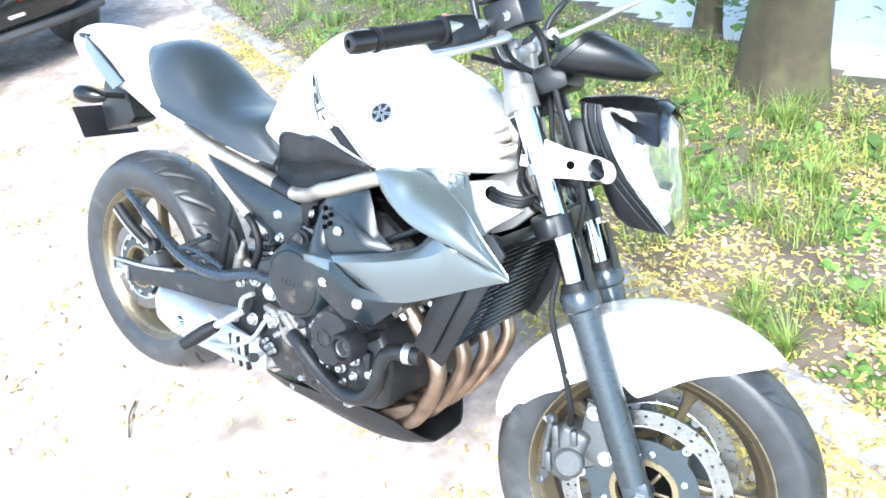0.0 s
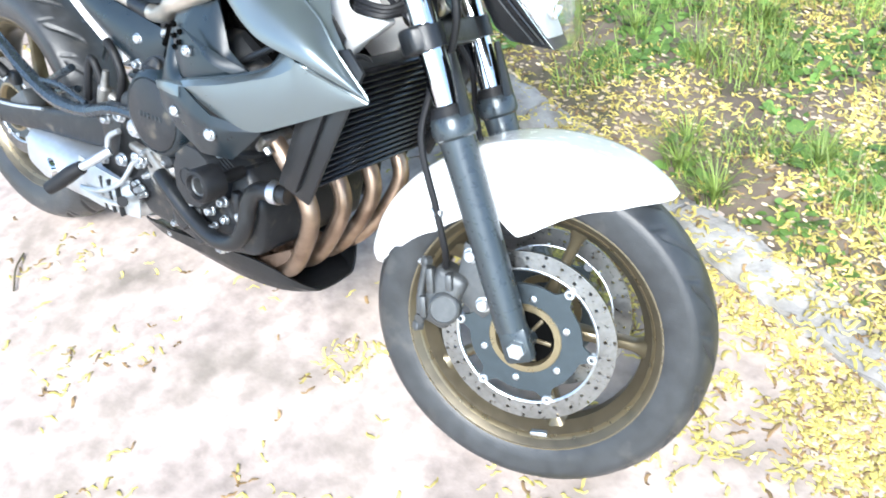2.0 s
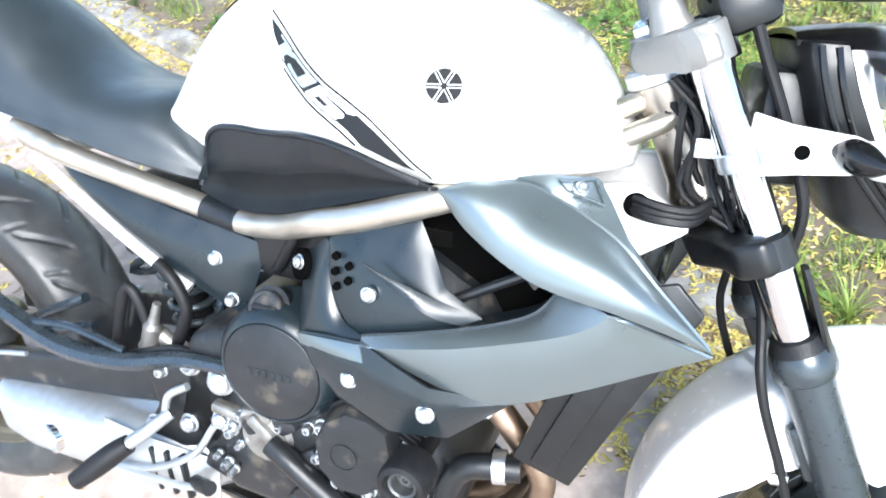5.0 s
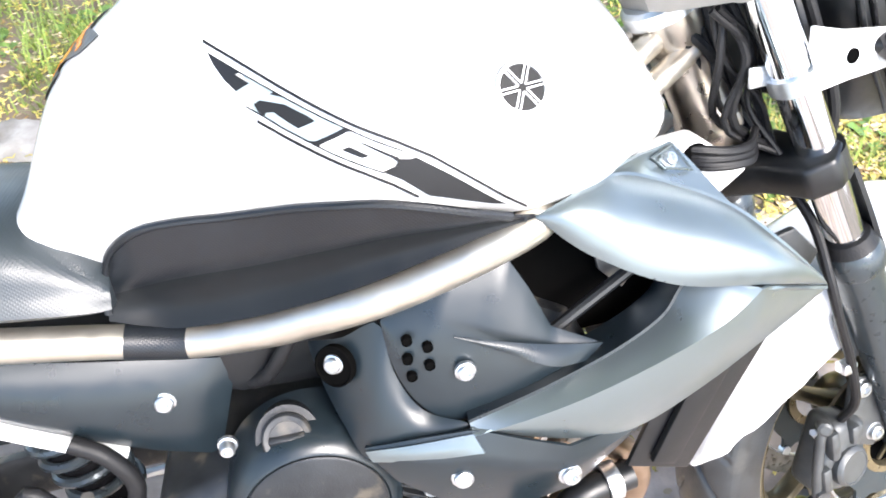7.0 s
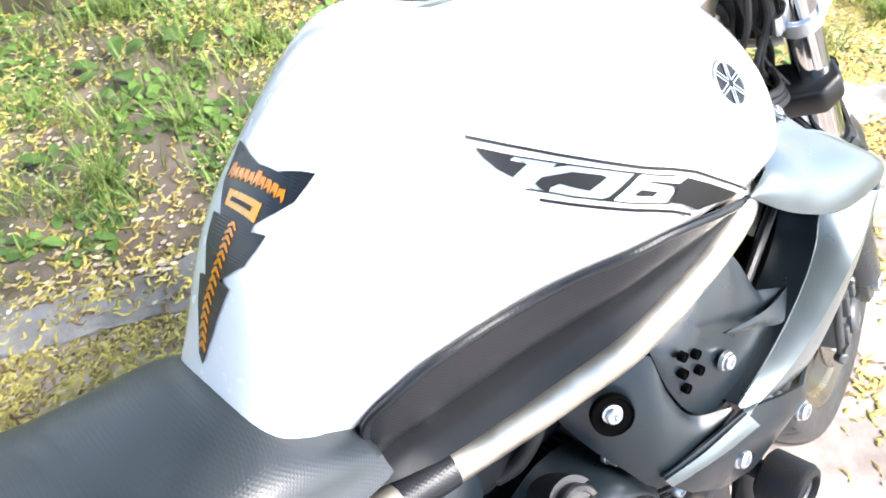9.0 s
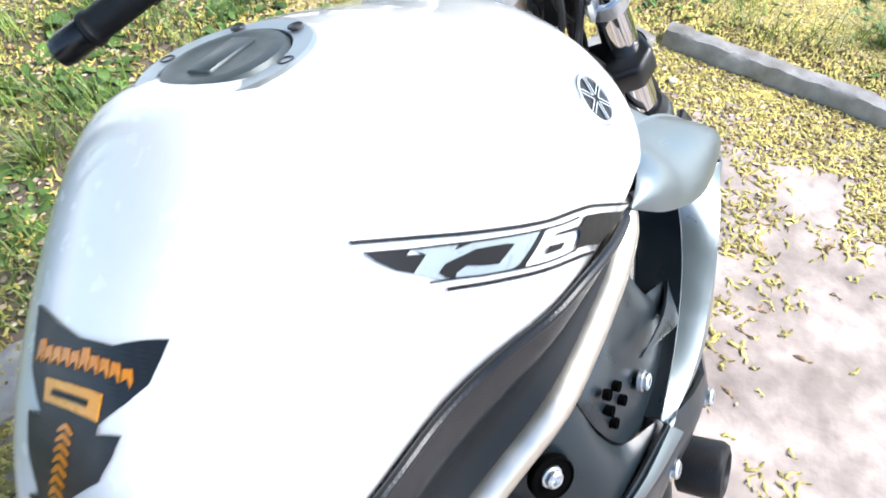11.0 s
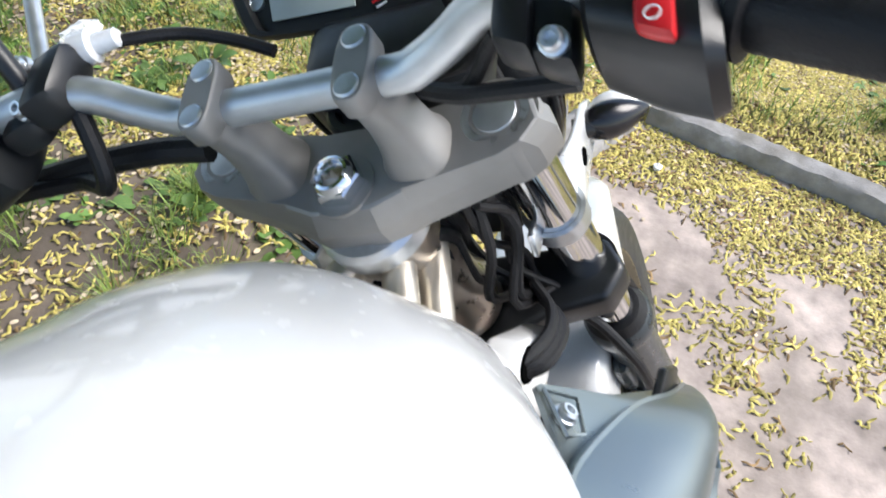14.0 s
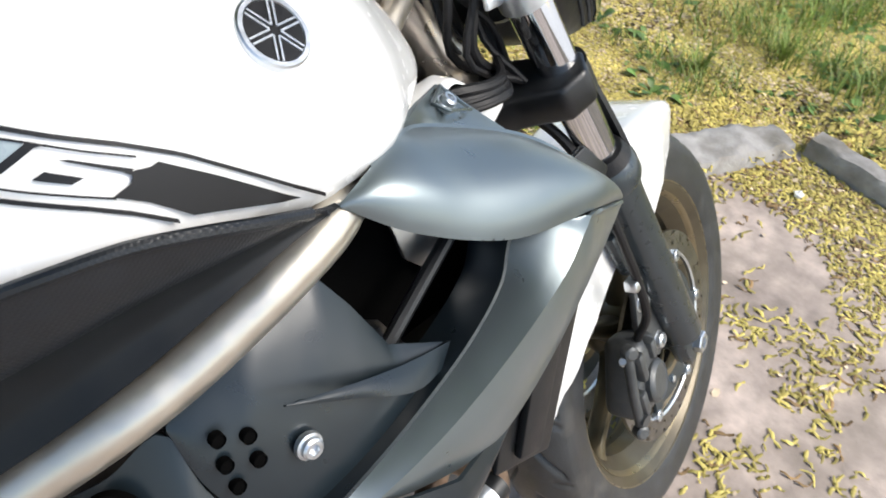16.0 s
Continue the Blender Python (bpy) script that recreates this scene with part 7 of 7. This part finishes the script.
def catkin(r, p, verts, faces, k=1.0):
    """A curled strand lying on the ground."""
    L, w = r.uniform(0.019, 0.044) * k, r.uniform(0.0014, 0.0028) * k
    a, bend = r.uniform(0, 6.28), r.uniform(-2.4, 2.4)
    x, y, z = p
    n = 4
    b0 = len(verts)
    for i in range(n + 1):
        ang = a + bend * (i / n - 0.5)
        ww = w * (0.5 + math.sin(math.pi * (0.15 + 0.7 * i / n)))
        zz = z + 0.002 + 0.004 * math.sin(i * 2.1 + a)
        verts.append((x - math.sin(ang) * ww, y + math.cos(ang) * ww, zz))
        verts.append((x, y, zz + w * 0.9))
        verts.append((x + math.sin(ang) * ww, y - math.cos(ang) * ww, zz))
        x += math.cos(ang) * L / n
        y += math.sin(ang) * L / n
    for i in range(n):
        q = b0 + 3 * i
        faces.append((q, q + 3, q + 4, q + 1))
        faces.append((q + 1, q + 4, q + 5, q + 2))


def petal(r, p, verts, faces):
    s, a = r.uniform(0.004, 0.010), r.uniform(0, 6.28)
    x, y, z = p
    b0 = len(verts)
    n = 6
    t = r.uniform(-0.4, 0.4)
    for i in range(n):
        q = a + i * 6.283 / n
        verts.append((x + math.cos(q) * s, y + math.sin(q) * s * r.uniform(0.6, 0.8), z + 0.004 + t * math.cos(q) * s))
    faces.append(tuple(range(b0, b0 + n)))


def blade(r, p, verts, faces, h0=0.02, h1=0.085):
    h, w, a = r.uniform(h0, h1), r.uniform(0.0015, 0.0032), r.uniform(0, 6.28)
    lean = r.uniform(0.3, 1.3)
    x, y, z = p
    b0 = len(verts)
    for i in range(4):
        t = i / 3
        ox = math.cos(a) * lean * h * t * t
        oy = math.sin(a) * lean * h * t * t
        ww = w * (1 - t * 0.85)
        verts.append((x + ox - math.sin(a) * ww, y + oy + math.cos(a) * ww, z + h * t))
        verts.append((x + ox + math.sin(a) * ww, y + oy - math.cos(a) * ww, z + h * t))
    for i in range(3):
        q = b0 + 2 * i
        faces.append((q, q + 1, q + 3, q + 2))


def weed_leaf(r, p, verts, faces, s0=0.02, s1=0.045):
    L, a, up = r.uniform(s0, s1), r.uniform(0, 6.28), r.uniform(0.1, 0.9)
    w = L * r.uniform(0.25, 0.42)
    x, y, z = p
    b0 = len(verts)
    dx, dy = math.cos(a), math.sin(a)
    for t, k in ((0, 0.08), (0.3, 0.9), (0.6, 1.0), (0.85, 0.6), (1.0, 0.05)):
        px, py, pz = x + dx * L * t, y + dy * L * t, z + L * up * t * (1.25 - 0.6 * t)
        verts.append((px - dy * w * k, py + dx * w * k, pz + 0.15 * w * k))
        verts.append((px, py, pz))
        verts.append((px + dy * w * k, py - dx * w * k, pz + 0.15 * w * k))
    for i in range(4):
        q = b0 + 3 * i
        faces.append((q, q + 3, q + 4, q + 1))
        faces.append((q + 1, q + 4, q + 5, q + 2))


def field(x, y, scale, seed):
    return noise.noise(Vector((x * scale, y * scale, seed)))


def ground_z(x, y):
    grass = off_a(x, y) > 0.05 or off_b(x, y) > 0.06
    base, amp = (0.035, 0.030) if grass else (0.0, 0.006)
    k = rise(x, y) if grass else 1.0
    z = k * (base + noise.noise(Vector((x * 1.3, y * 1.3, 0.3))) * amp + noise.noise(Vector((x * 7, y * 7, 2.0))) * amp * 0.35) - 0.012 * (1 - k)
    a = off_a(x, y)
    return max(z, 0.026) if -0.062 < a < 0.06 and off_b(x, y) < 0.0 else z


# drifts of catkins and swept patches round the front wheel: x, y, radius, amount
HEAPS = ((1.93, 0.02, 0.10, 0.8), (1.90, -0.08, 0.07, 0.5), (1.56, -0.10, 0.07, 0.5), (1.73, -0.19, 0.06, 0.35), (2.27, -0.17, 0.10, 0.5), (2.12, 0.0, 0.11, -0.9), (2.08, -0.20, 0.13, -0.8), (1.68, 0.06, 0.08, -0.6))


def on_pavement(r):
    for _ in range(30):
        x, y = r.uniform(-2.6, 2.6), r.uniform(-1.4, 2.4)
        a, b = off_a(x, y), off_b(x, y)
        if a > 0.03 or b > 0.0 or (a > -0.065 and r.random() < 0.75):
            continue
        d = min(-a, -b * 0.9)
        n1 = field(x, y, 3.4, 15.0) + 0.45 * field(x, y, 9.0, 4.0)
        heap = min(1.0, max(0.0, (0.34 - d + 0.42 * n1) * 6.0)) * (x > 0.3) + 0.5 * math.exp(-max(0.0, d - 0.08) / 0.08)
        for hx, hy, hr, amount in HEAPS:
            heap += amount * math.exp(-((x - hx) ** 2 + (y - hy) ** 2) / hr**2) * (0.75 + 0.9 * n1)
        near = math.exp(-max(0.0, d - 0.25) / 0.45)
        isle = min(1.0, max(0.0, (field(x, y, 4.3, 5.0) + 0.3 * field(x, y, 13.0, 9.0) - 0.20) * 7.0)) * (0.12 + 0.7 * near)
        if r.random() < max(heap, isle) * (0.45 + 0.55 * near) + 0.006:
            return (x, y, ground_z(x, y))
    return None


def on_verge(r, near=True):
    for _ in range(20):
        x, y = (r.gauss(0.9, 1.6), r.gauss(1.3, 1.2)) if r.random() < 0.48 else (r.gauss(2.75, 0.5), r.gauss(0.25, 0.65))
        # litter is thicker by the corner; its density also stands for sun and shade
        if (off_a(x, y) > 0.02 or off_b(x, y) > 0.03) and off_a(x, y) < 1.55 and off_b(x, y) < 3.8 and r.random() < (0.62 + 0.9 * field(x, y, 2.4, 7.0)) * (1.6 if x > 2.4 else 0.95 if x > 1.7 else 0.50):
            return (x, y, ground_z(x, y) + 0.002)
    return None


def tuft(scale, seed, level, x0, x1, y0, y1):
    def place(r):
        for _ in range(25):
            x, y = x0 + (x1 - x0) * r.betavariate(1.35, 1.35), y0 + (y1 - y0) * r.betavariate(1.35, 1.35)
            a, b = off_a(x, y), off_b(x, y)
            if (a > 0.10 or b > 0.12) and a < 1.5 and field(x, y, scale, seed) > level - 0.12 * min(1, max(a, b) / 1.2):
                return (x, y, ground_z(x, y) - 0.004)
        return None
    return place


scatter("fallen_catkins", 15500, on_pavement, catkin, "yellow-green catkins fallen on the concrete", LEAFY, "litter", 21)
scatter("brown_catkins", 9000, on_verge, catkin, "withered brown catkins on the verge", BROWNY, "litter", 28)
scatter("brown_fallen_catkins", 3600, on_pavement, catkin, "withered brown catkins on the concrete", BROWNY, "litter", 29)
scatter("verge_catkins", 68000, on_verge, catkin, "yellow-green catkins fallen on the verge", LEAFY, "litter", 22)
scatter("dry_petals", 40000, on_verge, petal, "small dry bud scales on the verge", LEAFT, "litter", 23)
scatter("dry_bud_scales", 1500, on_pavement, petal, "small dry bud scales on the concrete", LEAFT, "litter", 24)
scatter("grass", 18000, tuft(4.6, 3.0, 0.17, -3.0, 4.2, -1.4, 3.9), blade, "patchy fresh green grass", GRASS, "grass", 25)
scatter("far_grass", 4000, tuft(1.2, 13.0, -0.05, -4.0, 5.0, 1.2, 4.2), lambda r, p, v, f: blade(r, p, v, f, 0.04, 0.11), "longer green grass behind the tree", GRASS, "grass", 26)
scatter("kerbside_grass", 5000, tuft(2.4, 31.0, 0.02, 2.72, 3.9, -1.5, 1.0), lambda r, p, v, f: blade(r, p, v, f, 0.04, 0.13), "longer sunlit grass behind the kerb", GRASS, "grass", 33)
scatter("weeds", 9000, tuft(4.2, 17.0, 0.16, -2.8, 4.0, -1.4, 3.8), weed_leaf, "broad-leaved green weeds in the verge", WEED, "weeds", 27)


def build_tree(name, x, y, r0, h, label, seed, crown=None, lean=(0.0, 0.0)):
    r = random.Random(seed)
    tree = tagged(new(name), label, "tree")
    tree.matrix_world = pose(x, y, 0)
    bm = BM()
    rings = []
    for k in range(26):
        t = k / 25
        z = h * t - 0.05
        flare = 1 + 0.34 * math.exp(-z / 0.16) - 0.25 * t
        ring = []
        for a in np.linspace(0, 2 * math.pi, 40, endpoint=False):
            lob = 1 + 0.10 * math.exp(-max(z, 0) / 0.35) * math.sin(a * 5 + seed) + 0.05 * noise.noise(Vector((math.cos(a) * 2, math.sin(a) * 2, z * 1.5 + seed))) + 0.02 * noise.noise(Vector((math.cos(a) * 9, math.sin(a) * 9, z * 6)))
            ring.append((lean[0] * z + math.cos(a) * r0 * flare * lob, lean[1] * z + math.sin(a) * r0 * flare * lob, z))
        rings.append(ring)
    loft(bm, rings)
    bmesh.ops.recalc_face_normals(bm, faces=bm.faces)
    part("trunk", bm, BARK, tree, "olive-brown fissured bark", angle=80)
    if crown:
        cx, cy, cz, cr, count = crown
        tips = []
        for k in range(9):
            a = k * 0.698 + r.uniform(-0.2, 0.2)
            e = (cx + math.cos(a) * cr * r.uniform(0.5, 0.9), cy + math.sin(a) * cr * r.uniform(0.5, 0.9), cz + r.uniform(-0.4, 1.2))
            base = (lean[0] * h * 0.9, lean[1] * h * 0.9, h * r.uniform(0.75, 0.95))
            mid = tuple((p + q) / 2 + r.uniform(-0.2, 0.2) for p, q in zip(base, e))
            part("limb", tube(BM(), [base, mid, e], [r0 * 0.4, r0 * 0.22, r0 * 0.06], 10, 12), BARK, tree)
            tips += [e, mid]
        verts, faces = [], []
        for _ in range(count):
            t = r.choice(tips)
            s = cr * 0.42
            p = (t[0] + r.gauss(0, s), t[1] + r.gauss(0, s), t[2] + r.gauss(0, s * 0.6))
            weed_leaf(r, p, verts, faces, 0.09, 0.17)
        me = bpy.data.meshes.new("crown")
        me.from_pydata(verts, [], faces)
        me.materials.append(FOLIAGE)
        c = new("crown", me)
        c.parent = tree
    return tree


build_tree("tree", 1.04, 2.36, 0.155, 3.0, "sturdy tree with olive-brown bark on the verge", 3, (0.0, 0.4, 4.4, 2.7, 24000))
build_tree("tree", 0.50, 2.95, 0.055, 2.4, "slender young tree behind the bike", 5, (0, 0, 2.9, 0.8, 900), (0.03, 0.05))
build_tree("tree", 0.74, 2.92, 0.045, 2.2, "slender young tree with dark bark", 6, (0, 0, 2.6, 0.7, 700), (0.10, 0.02))


def bush_leaf_place(cx, cy, rr, zz):
    def place(r):
        a, d = r.uniform(0, 6.28), abs(r.gauss(0, rr))
        return (cx + math.cos(a) * d, cy + math.sin(a) * d, r.uniform(0.05, zz))
    return place


for cx, cy, seed in ((0.62, 3.15, 31), (1.75, 3.1, 32)):
    scatter("shrub", 700, bush_leaf_place(cx, cy, 0.28, 0.75), lambda r, p, v, f: weed_leaf(r, p, v, f, 0.03, 0.07), "loose green shrub behind the trees", WEED, "shrub", seed)

# countable plants of the verge
def build_tuft(name, x, y, blades, spread, h0, h1, label, seed):
    r = random.Random(seed)
    verts, faces = [], []
    for _ in range(blades):
        a, d = r.uniform(0, 6.28), abs(r.gauss(0, spread))
        px, py = math.cos(a) * d, math.sin(a) * d
        h, w = r.uniform(h0, h1), r.uniform(0.0014, 0.0028)
        out_a = a + r.uniform(-0.6, 0.6)
        lean = r.uniform(0.25, 1.1)
        b0 = len(verts)
        for i in range(5):
            t = i / 4
            ox, oy = math.cos(out_a) * lean * h * t * t, math.sin(out_a) * lean * h * t * t
            ww = w * (1 - t * 0.9)
            zz = h * t * (1 - 0.25 * lean * t)
            verts.append((px + ox - math.sin(out_a) * ww, py + oy + math.cos(out_a) * ww, zz))
            verts.append((px + ox + math.sin(out_a) * ww, py + oy - math.cos(out_a) * ww, zz))
        for i in range(4):
            q = b0 + 2 * i
            faces.append((q, q + 1, q + 3, q + 2))
    me = bpy.data.meshes.new(name)
    me.from_pydata(verts, [], faces)
    me.materials.append(GRASS)
    ob = new(name, me)
    ob.matrix_world = pose(x, y, ground_z(x, y) - 0.004)
    return tagged(ob, label, "grass tuft", "grass tufts on the verge")


rt = random.Random(61)
for k, (x, y) in enumerate(((1.40, 0.90), (1.52, 0.83), (1.39, 0.97), (1.27, 1.34), (1.36, 1.62), (1.02, 1.45), (1.70, 1.02), (2.02, 0.62), (2.60, 0.62), (2.85, 0.50), (0.78, 1.40), (0.62, 1.75), (1.62, 1.95), (1.15, 2.02), (1.38, 2.10), (2.2, 1.9), (2.35, 1.35), (0.2, 1.65), (2.95, 0.1), (2.78, -0.35))):
    build_tuft("grass_tuft", x, y, rt.randint(70, 150), rt.uniform(0.02, 0.045), 0.04, rt.uniform(0.09, 0.15), "bushy tuft of fresh green grass in the litter", 70 + k)


def build_weed(x, y, leaves, L0, L1, label, seed):
    """A low plant: broad leaves on short stalks round one crown."""
    r = random.Random(seed)
    plant = tagged(new("weed_plant"), label, "weed", "broad-leaved weeds on the verge")
    plant.matrix_world = pose(x, y, ground_z(x, y))
    for k in range(leaves):
        a, L = k * 2.4 + r.uniform(-0.3, 0.3), r.uniform(L0, L1)
        tilt, w = r.uniform(0.25, 0.95), L * r.uniform(0.22, 0.34)
        stalk = L * r.uniform(0.3, 0.7)
        rows = []
        for t in np.linspace(0, 1, 8):
            k_ = math.sin(math.pi * (0.08 + 0.90 * t)) ** 0.8
            d = stalk + L * t
            z = d * math.sin(tilt) * (1 - 0.35 * t * t) + 0.004
            rows.append([((d * math.cos(tilt)) * math.cos(a) - math.sin(a) * w * k_ * s, (d * math.cos(tilt)) * math.sin(a) + math.cos(a) * w * k_ * s, z + 0.22 * w * k_ * abs(s)) for s in (-1, -0.5, 0, 0.5, 1)])
        part("leaf", sheet(BM(), np.array(rows), 0.0006), WEED, plant)
        part("stalk", tube(BM(), [(0, 0, 0), (stalk * math.cos(tilt) * math.cos(a), stalk * math.cos(tilt) * math.sin(a), stalk * math.sin(tilt) + 0.004)], 0.0012, 6, 2, False), WEED, plant)
    return plant


for k, (x, y, n, l0, l1) in enumerate(((1.84, 1.13, 9, 0.035, 0.06), (1.92, 0.98, 8, 0.035, 0.06), (1.96, 1.20, 9, 0.035, 0.065), (2.06, 1.08, 8, 0.03, 0.06), (1.88, 1.30, 8, 0.035, 0.06), (2.10, 1.30, 8, 0.04, 0.065), (1.00, 1.76, 5, 0.07, 0.10), (1.51, 1.89, 4, 0.07, 0.10), (1.74, 1.65, 7, 0.04, 0.07), (1.37, 0.95, 6, 0.025, 0.045), (0.50, 1.72, 8, 0.04, 0.07), (0.72, 1.52, 7, 0.035, 0.06), (0.95, 1.62, 7, 0.03, 0.055), (2.39, 0.63, 5, 0.03, 0.05), (1.62, 0.98, 6, 0.025, 0.045), (1.20, 1.75, 7, 0.04, 0.07), (1.50, 1.42, 7, 0.03, 0.055), (2.55, 0.95, 7, 0.03, 0.055), (2.9, 0.3, 7, 0.03, 0.05))):
    build_weed(x, y, n, l0, l1, "low green broad-leaved weed growing in the litter", 200 + k)

# crumpled paper on the verge
bmp = BM()
bmesh.ops.create_icosphere(bmp, subdivisions=3, radius=0.05)
for v in bmp.verts:
    k = 1 + 0.45 * noise.noise(v.co * 45) + 0.2 * noise.noise(v.co * 110)
    v.co = Vector((v.co.x * k * 1.2, v.co.y * k * 0.9, v.co.z * k * 0.35))
paper = part("crumpled_paper", bmp, material("paper", (0.78, 0.78, 0.76), 0.8, var=0.06, scale=60), angle=10)
paper.location = (2.02, 1.625, 0.06)
tagged(paper, "crumpled piece of white paper lying on the verge", "litter")

bms = BM()
bmesh.ops.create_icosphere(bms, subdivisions=2, radius=0.011)
for v in bms.verts:
    k = 1 + 0.4 * noise.noise(v.co * 160)
    v.co = Vector((v.co.x * k * 1.2, v.co.y * k, v.co.z * k * 0.6))
scrap = part("paper_scrap", bms, bpy.data.materials["paper"], angle=10)
scrap.location = (2.346, 0.172, 0.012)
tagged(scrap, "tiny white paper scrap among fallen catkins", "litter")

# twig on the concrete
twig = part("twig", tube(BM(), [(0.06, -0.168, 0.006), (0.10, -0.214, 0.010), (0.165, -0.262, 0.006)], 0.0025, 8, 12), BARK)
tagged(twig, "thin brown twig lying on the concrete", "twig")


# parked car, its rear corner towards the motorcycle
def build_car():
    car = tagged(new("parked_car"), "dark parked car seen from its rear corner", "car")
    car.matrix_world = pose(-3.10, 1.02, 0, 0, 0, 176)
    paint = material("dark_car_paint", (0.012, 0.013, 0.016), 0.2, 0.3, 1.0, var=0.1, scale=30)
    low = material("grey_bumper_plastic", (0.055, 0.056, 0.058), 0.5, var=0.1, scale=40)
    bm = BM()
    rings = []
    for x, hw, zb, zt in ((-0.05, 0.66, 0.33, 0.56), (0.0, 0.76, 0.29, 0.72), (0.06, 0.81, 0.28, 0.92), (0.16, 0.85, 0.27, 1.02), (0.45, 0.87, 0.25, 1.04), (1.6, 0.88, 0.24, 1.02), (3.0, 0.87, 0.25, 0.96), (3.8, 0.84, 0.28, 0.82), (4.1, 0.72, 0.34, 0.66)):
        rings.append([(x, hw * math.copysign(abs(math.cos(a)) ** 0.35, math.cos(a)), (zb + zt) / 2 + (zt - zb) / 2 * math.copysign(abs(math.sin(a)) ** 0.5, math.sin(a))) for a in np.linspace(0, 2 * math.pi, 36, endpoint=False)])
    loft(bm, rings)
    bmesh.ops.recalc_face_normals(bm, faces=bm.faces)
    part("body", bm, paint, car, "gloss dark paint", angle=45)
    bm = BM()
    rings = []
    for x, hw, zb, zt in ((0.25, 0.70, 1.0, 1.02), (0.55, 0.70, 1.0, 1.36), (1.2, 0.68, 1.0, 1.46), (2.0, 0.68, 1.0, 1.44), (2.9, 0.70, 0.94, 0.98)):
        rings.append([(x, hw * math.copysign(abs(math.cos(a)) ** 0.4, math.cos(a)), (zb + zt) / 2 + (zt - zb) / 2 * math.copysign(abs(math.sin(a)) ** 0.5, math.sin(a))) for a in np.linspace(0, 2 * math.pi, 28, endpoint=False)])
    loft(bm, rings)
    bmesh.ops.recalc_face_normals(bm, faces=bm.faces)
    part("cabin", bm, GLOSSB, car, "dark glazed cabin", angle=45)
    bm = BM()
    rings = []
    for y in np.linspace(-0.86, 0.86, 30):
        e = abs(y) / 0.86
        x = -0.05 + 0.10 * e**3
        rings.append([(x + 0.05, y, 0.235), (x + 0.01, y, 0.245), (x - 0.01, y, 0.270), (x, y, 0.295), (x + 0.03, y, 0.305), (x + 0.08, y, 0.30), (x + 0.08, y, 0.25)])
    loft(bm, rings)
    bmesh.ops.recalc_face_normals(bm, faces=bm.faces)
    part("bumper", bm, low, car, "grey plastic lower bumper band")
    for sgn in (-1, 1):
        part("tail_lamp", block(BM(), (0.0, sgn * 0.42, 0.455), (0.10, 0.26, 0.045), 0.015), REDLENS, car, "red tail lamp")
        part("bumper_reflector", block(BM(), (-0.04, sgn * 0.27, 0.375), (0.06, 0.10, 0.016), 0.006), WHITEDEC, car, "pale reflector strip")
        for x in (0.47, 3.1):
            w = part("wheel", lathe(BM(), [(-0.09, 0.19), (-0.10, 0.22), (-0.10, 0.29), (-0.07, 0.315), (0.07, 0.315), (0.10, 0.29), (0.10, 0.22), (0.09, 0.19)], (x, sgn * 0.78, 0.315), (0, 1, 0), 40), TYRE, car, "black car tyre")
            part("wheel_rim", lathe(BM(), [(-0.08, 0.19), (0.08, 0.19), (0.085, 0.17), (0.06, 0.05), (0.06, 0.0)], (x, sgn * 0.78, 0.315), (0, sgn, 0), 32), ALU, w)
    return car


build_car()
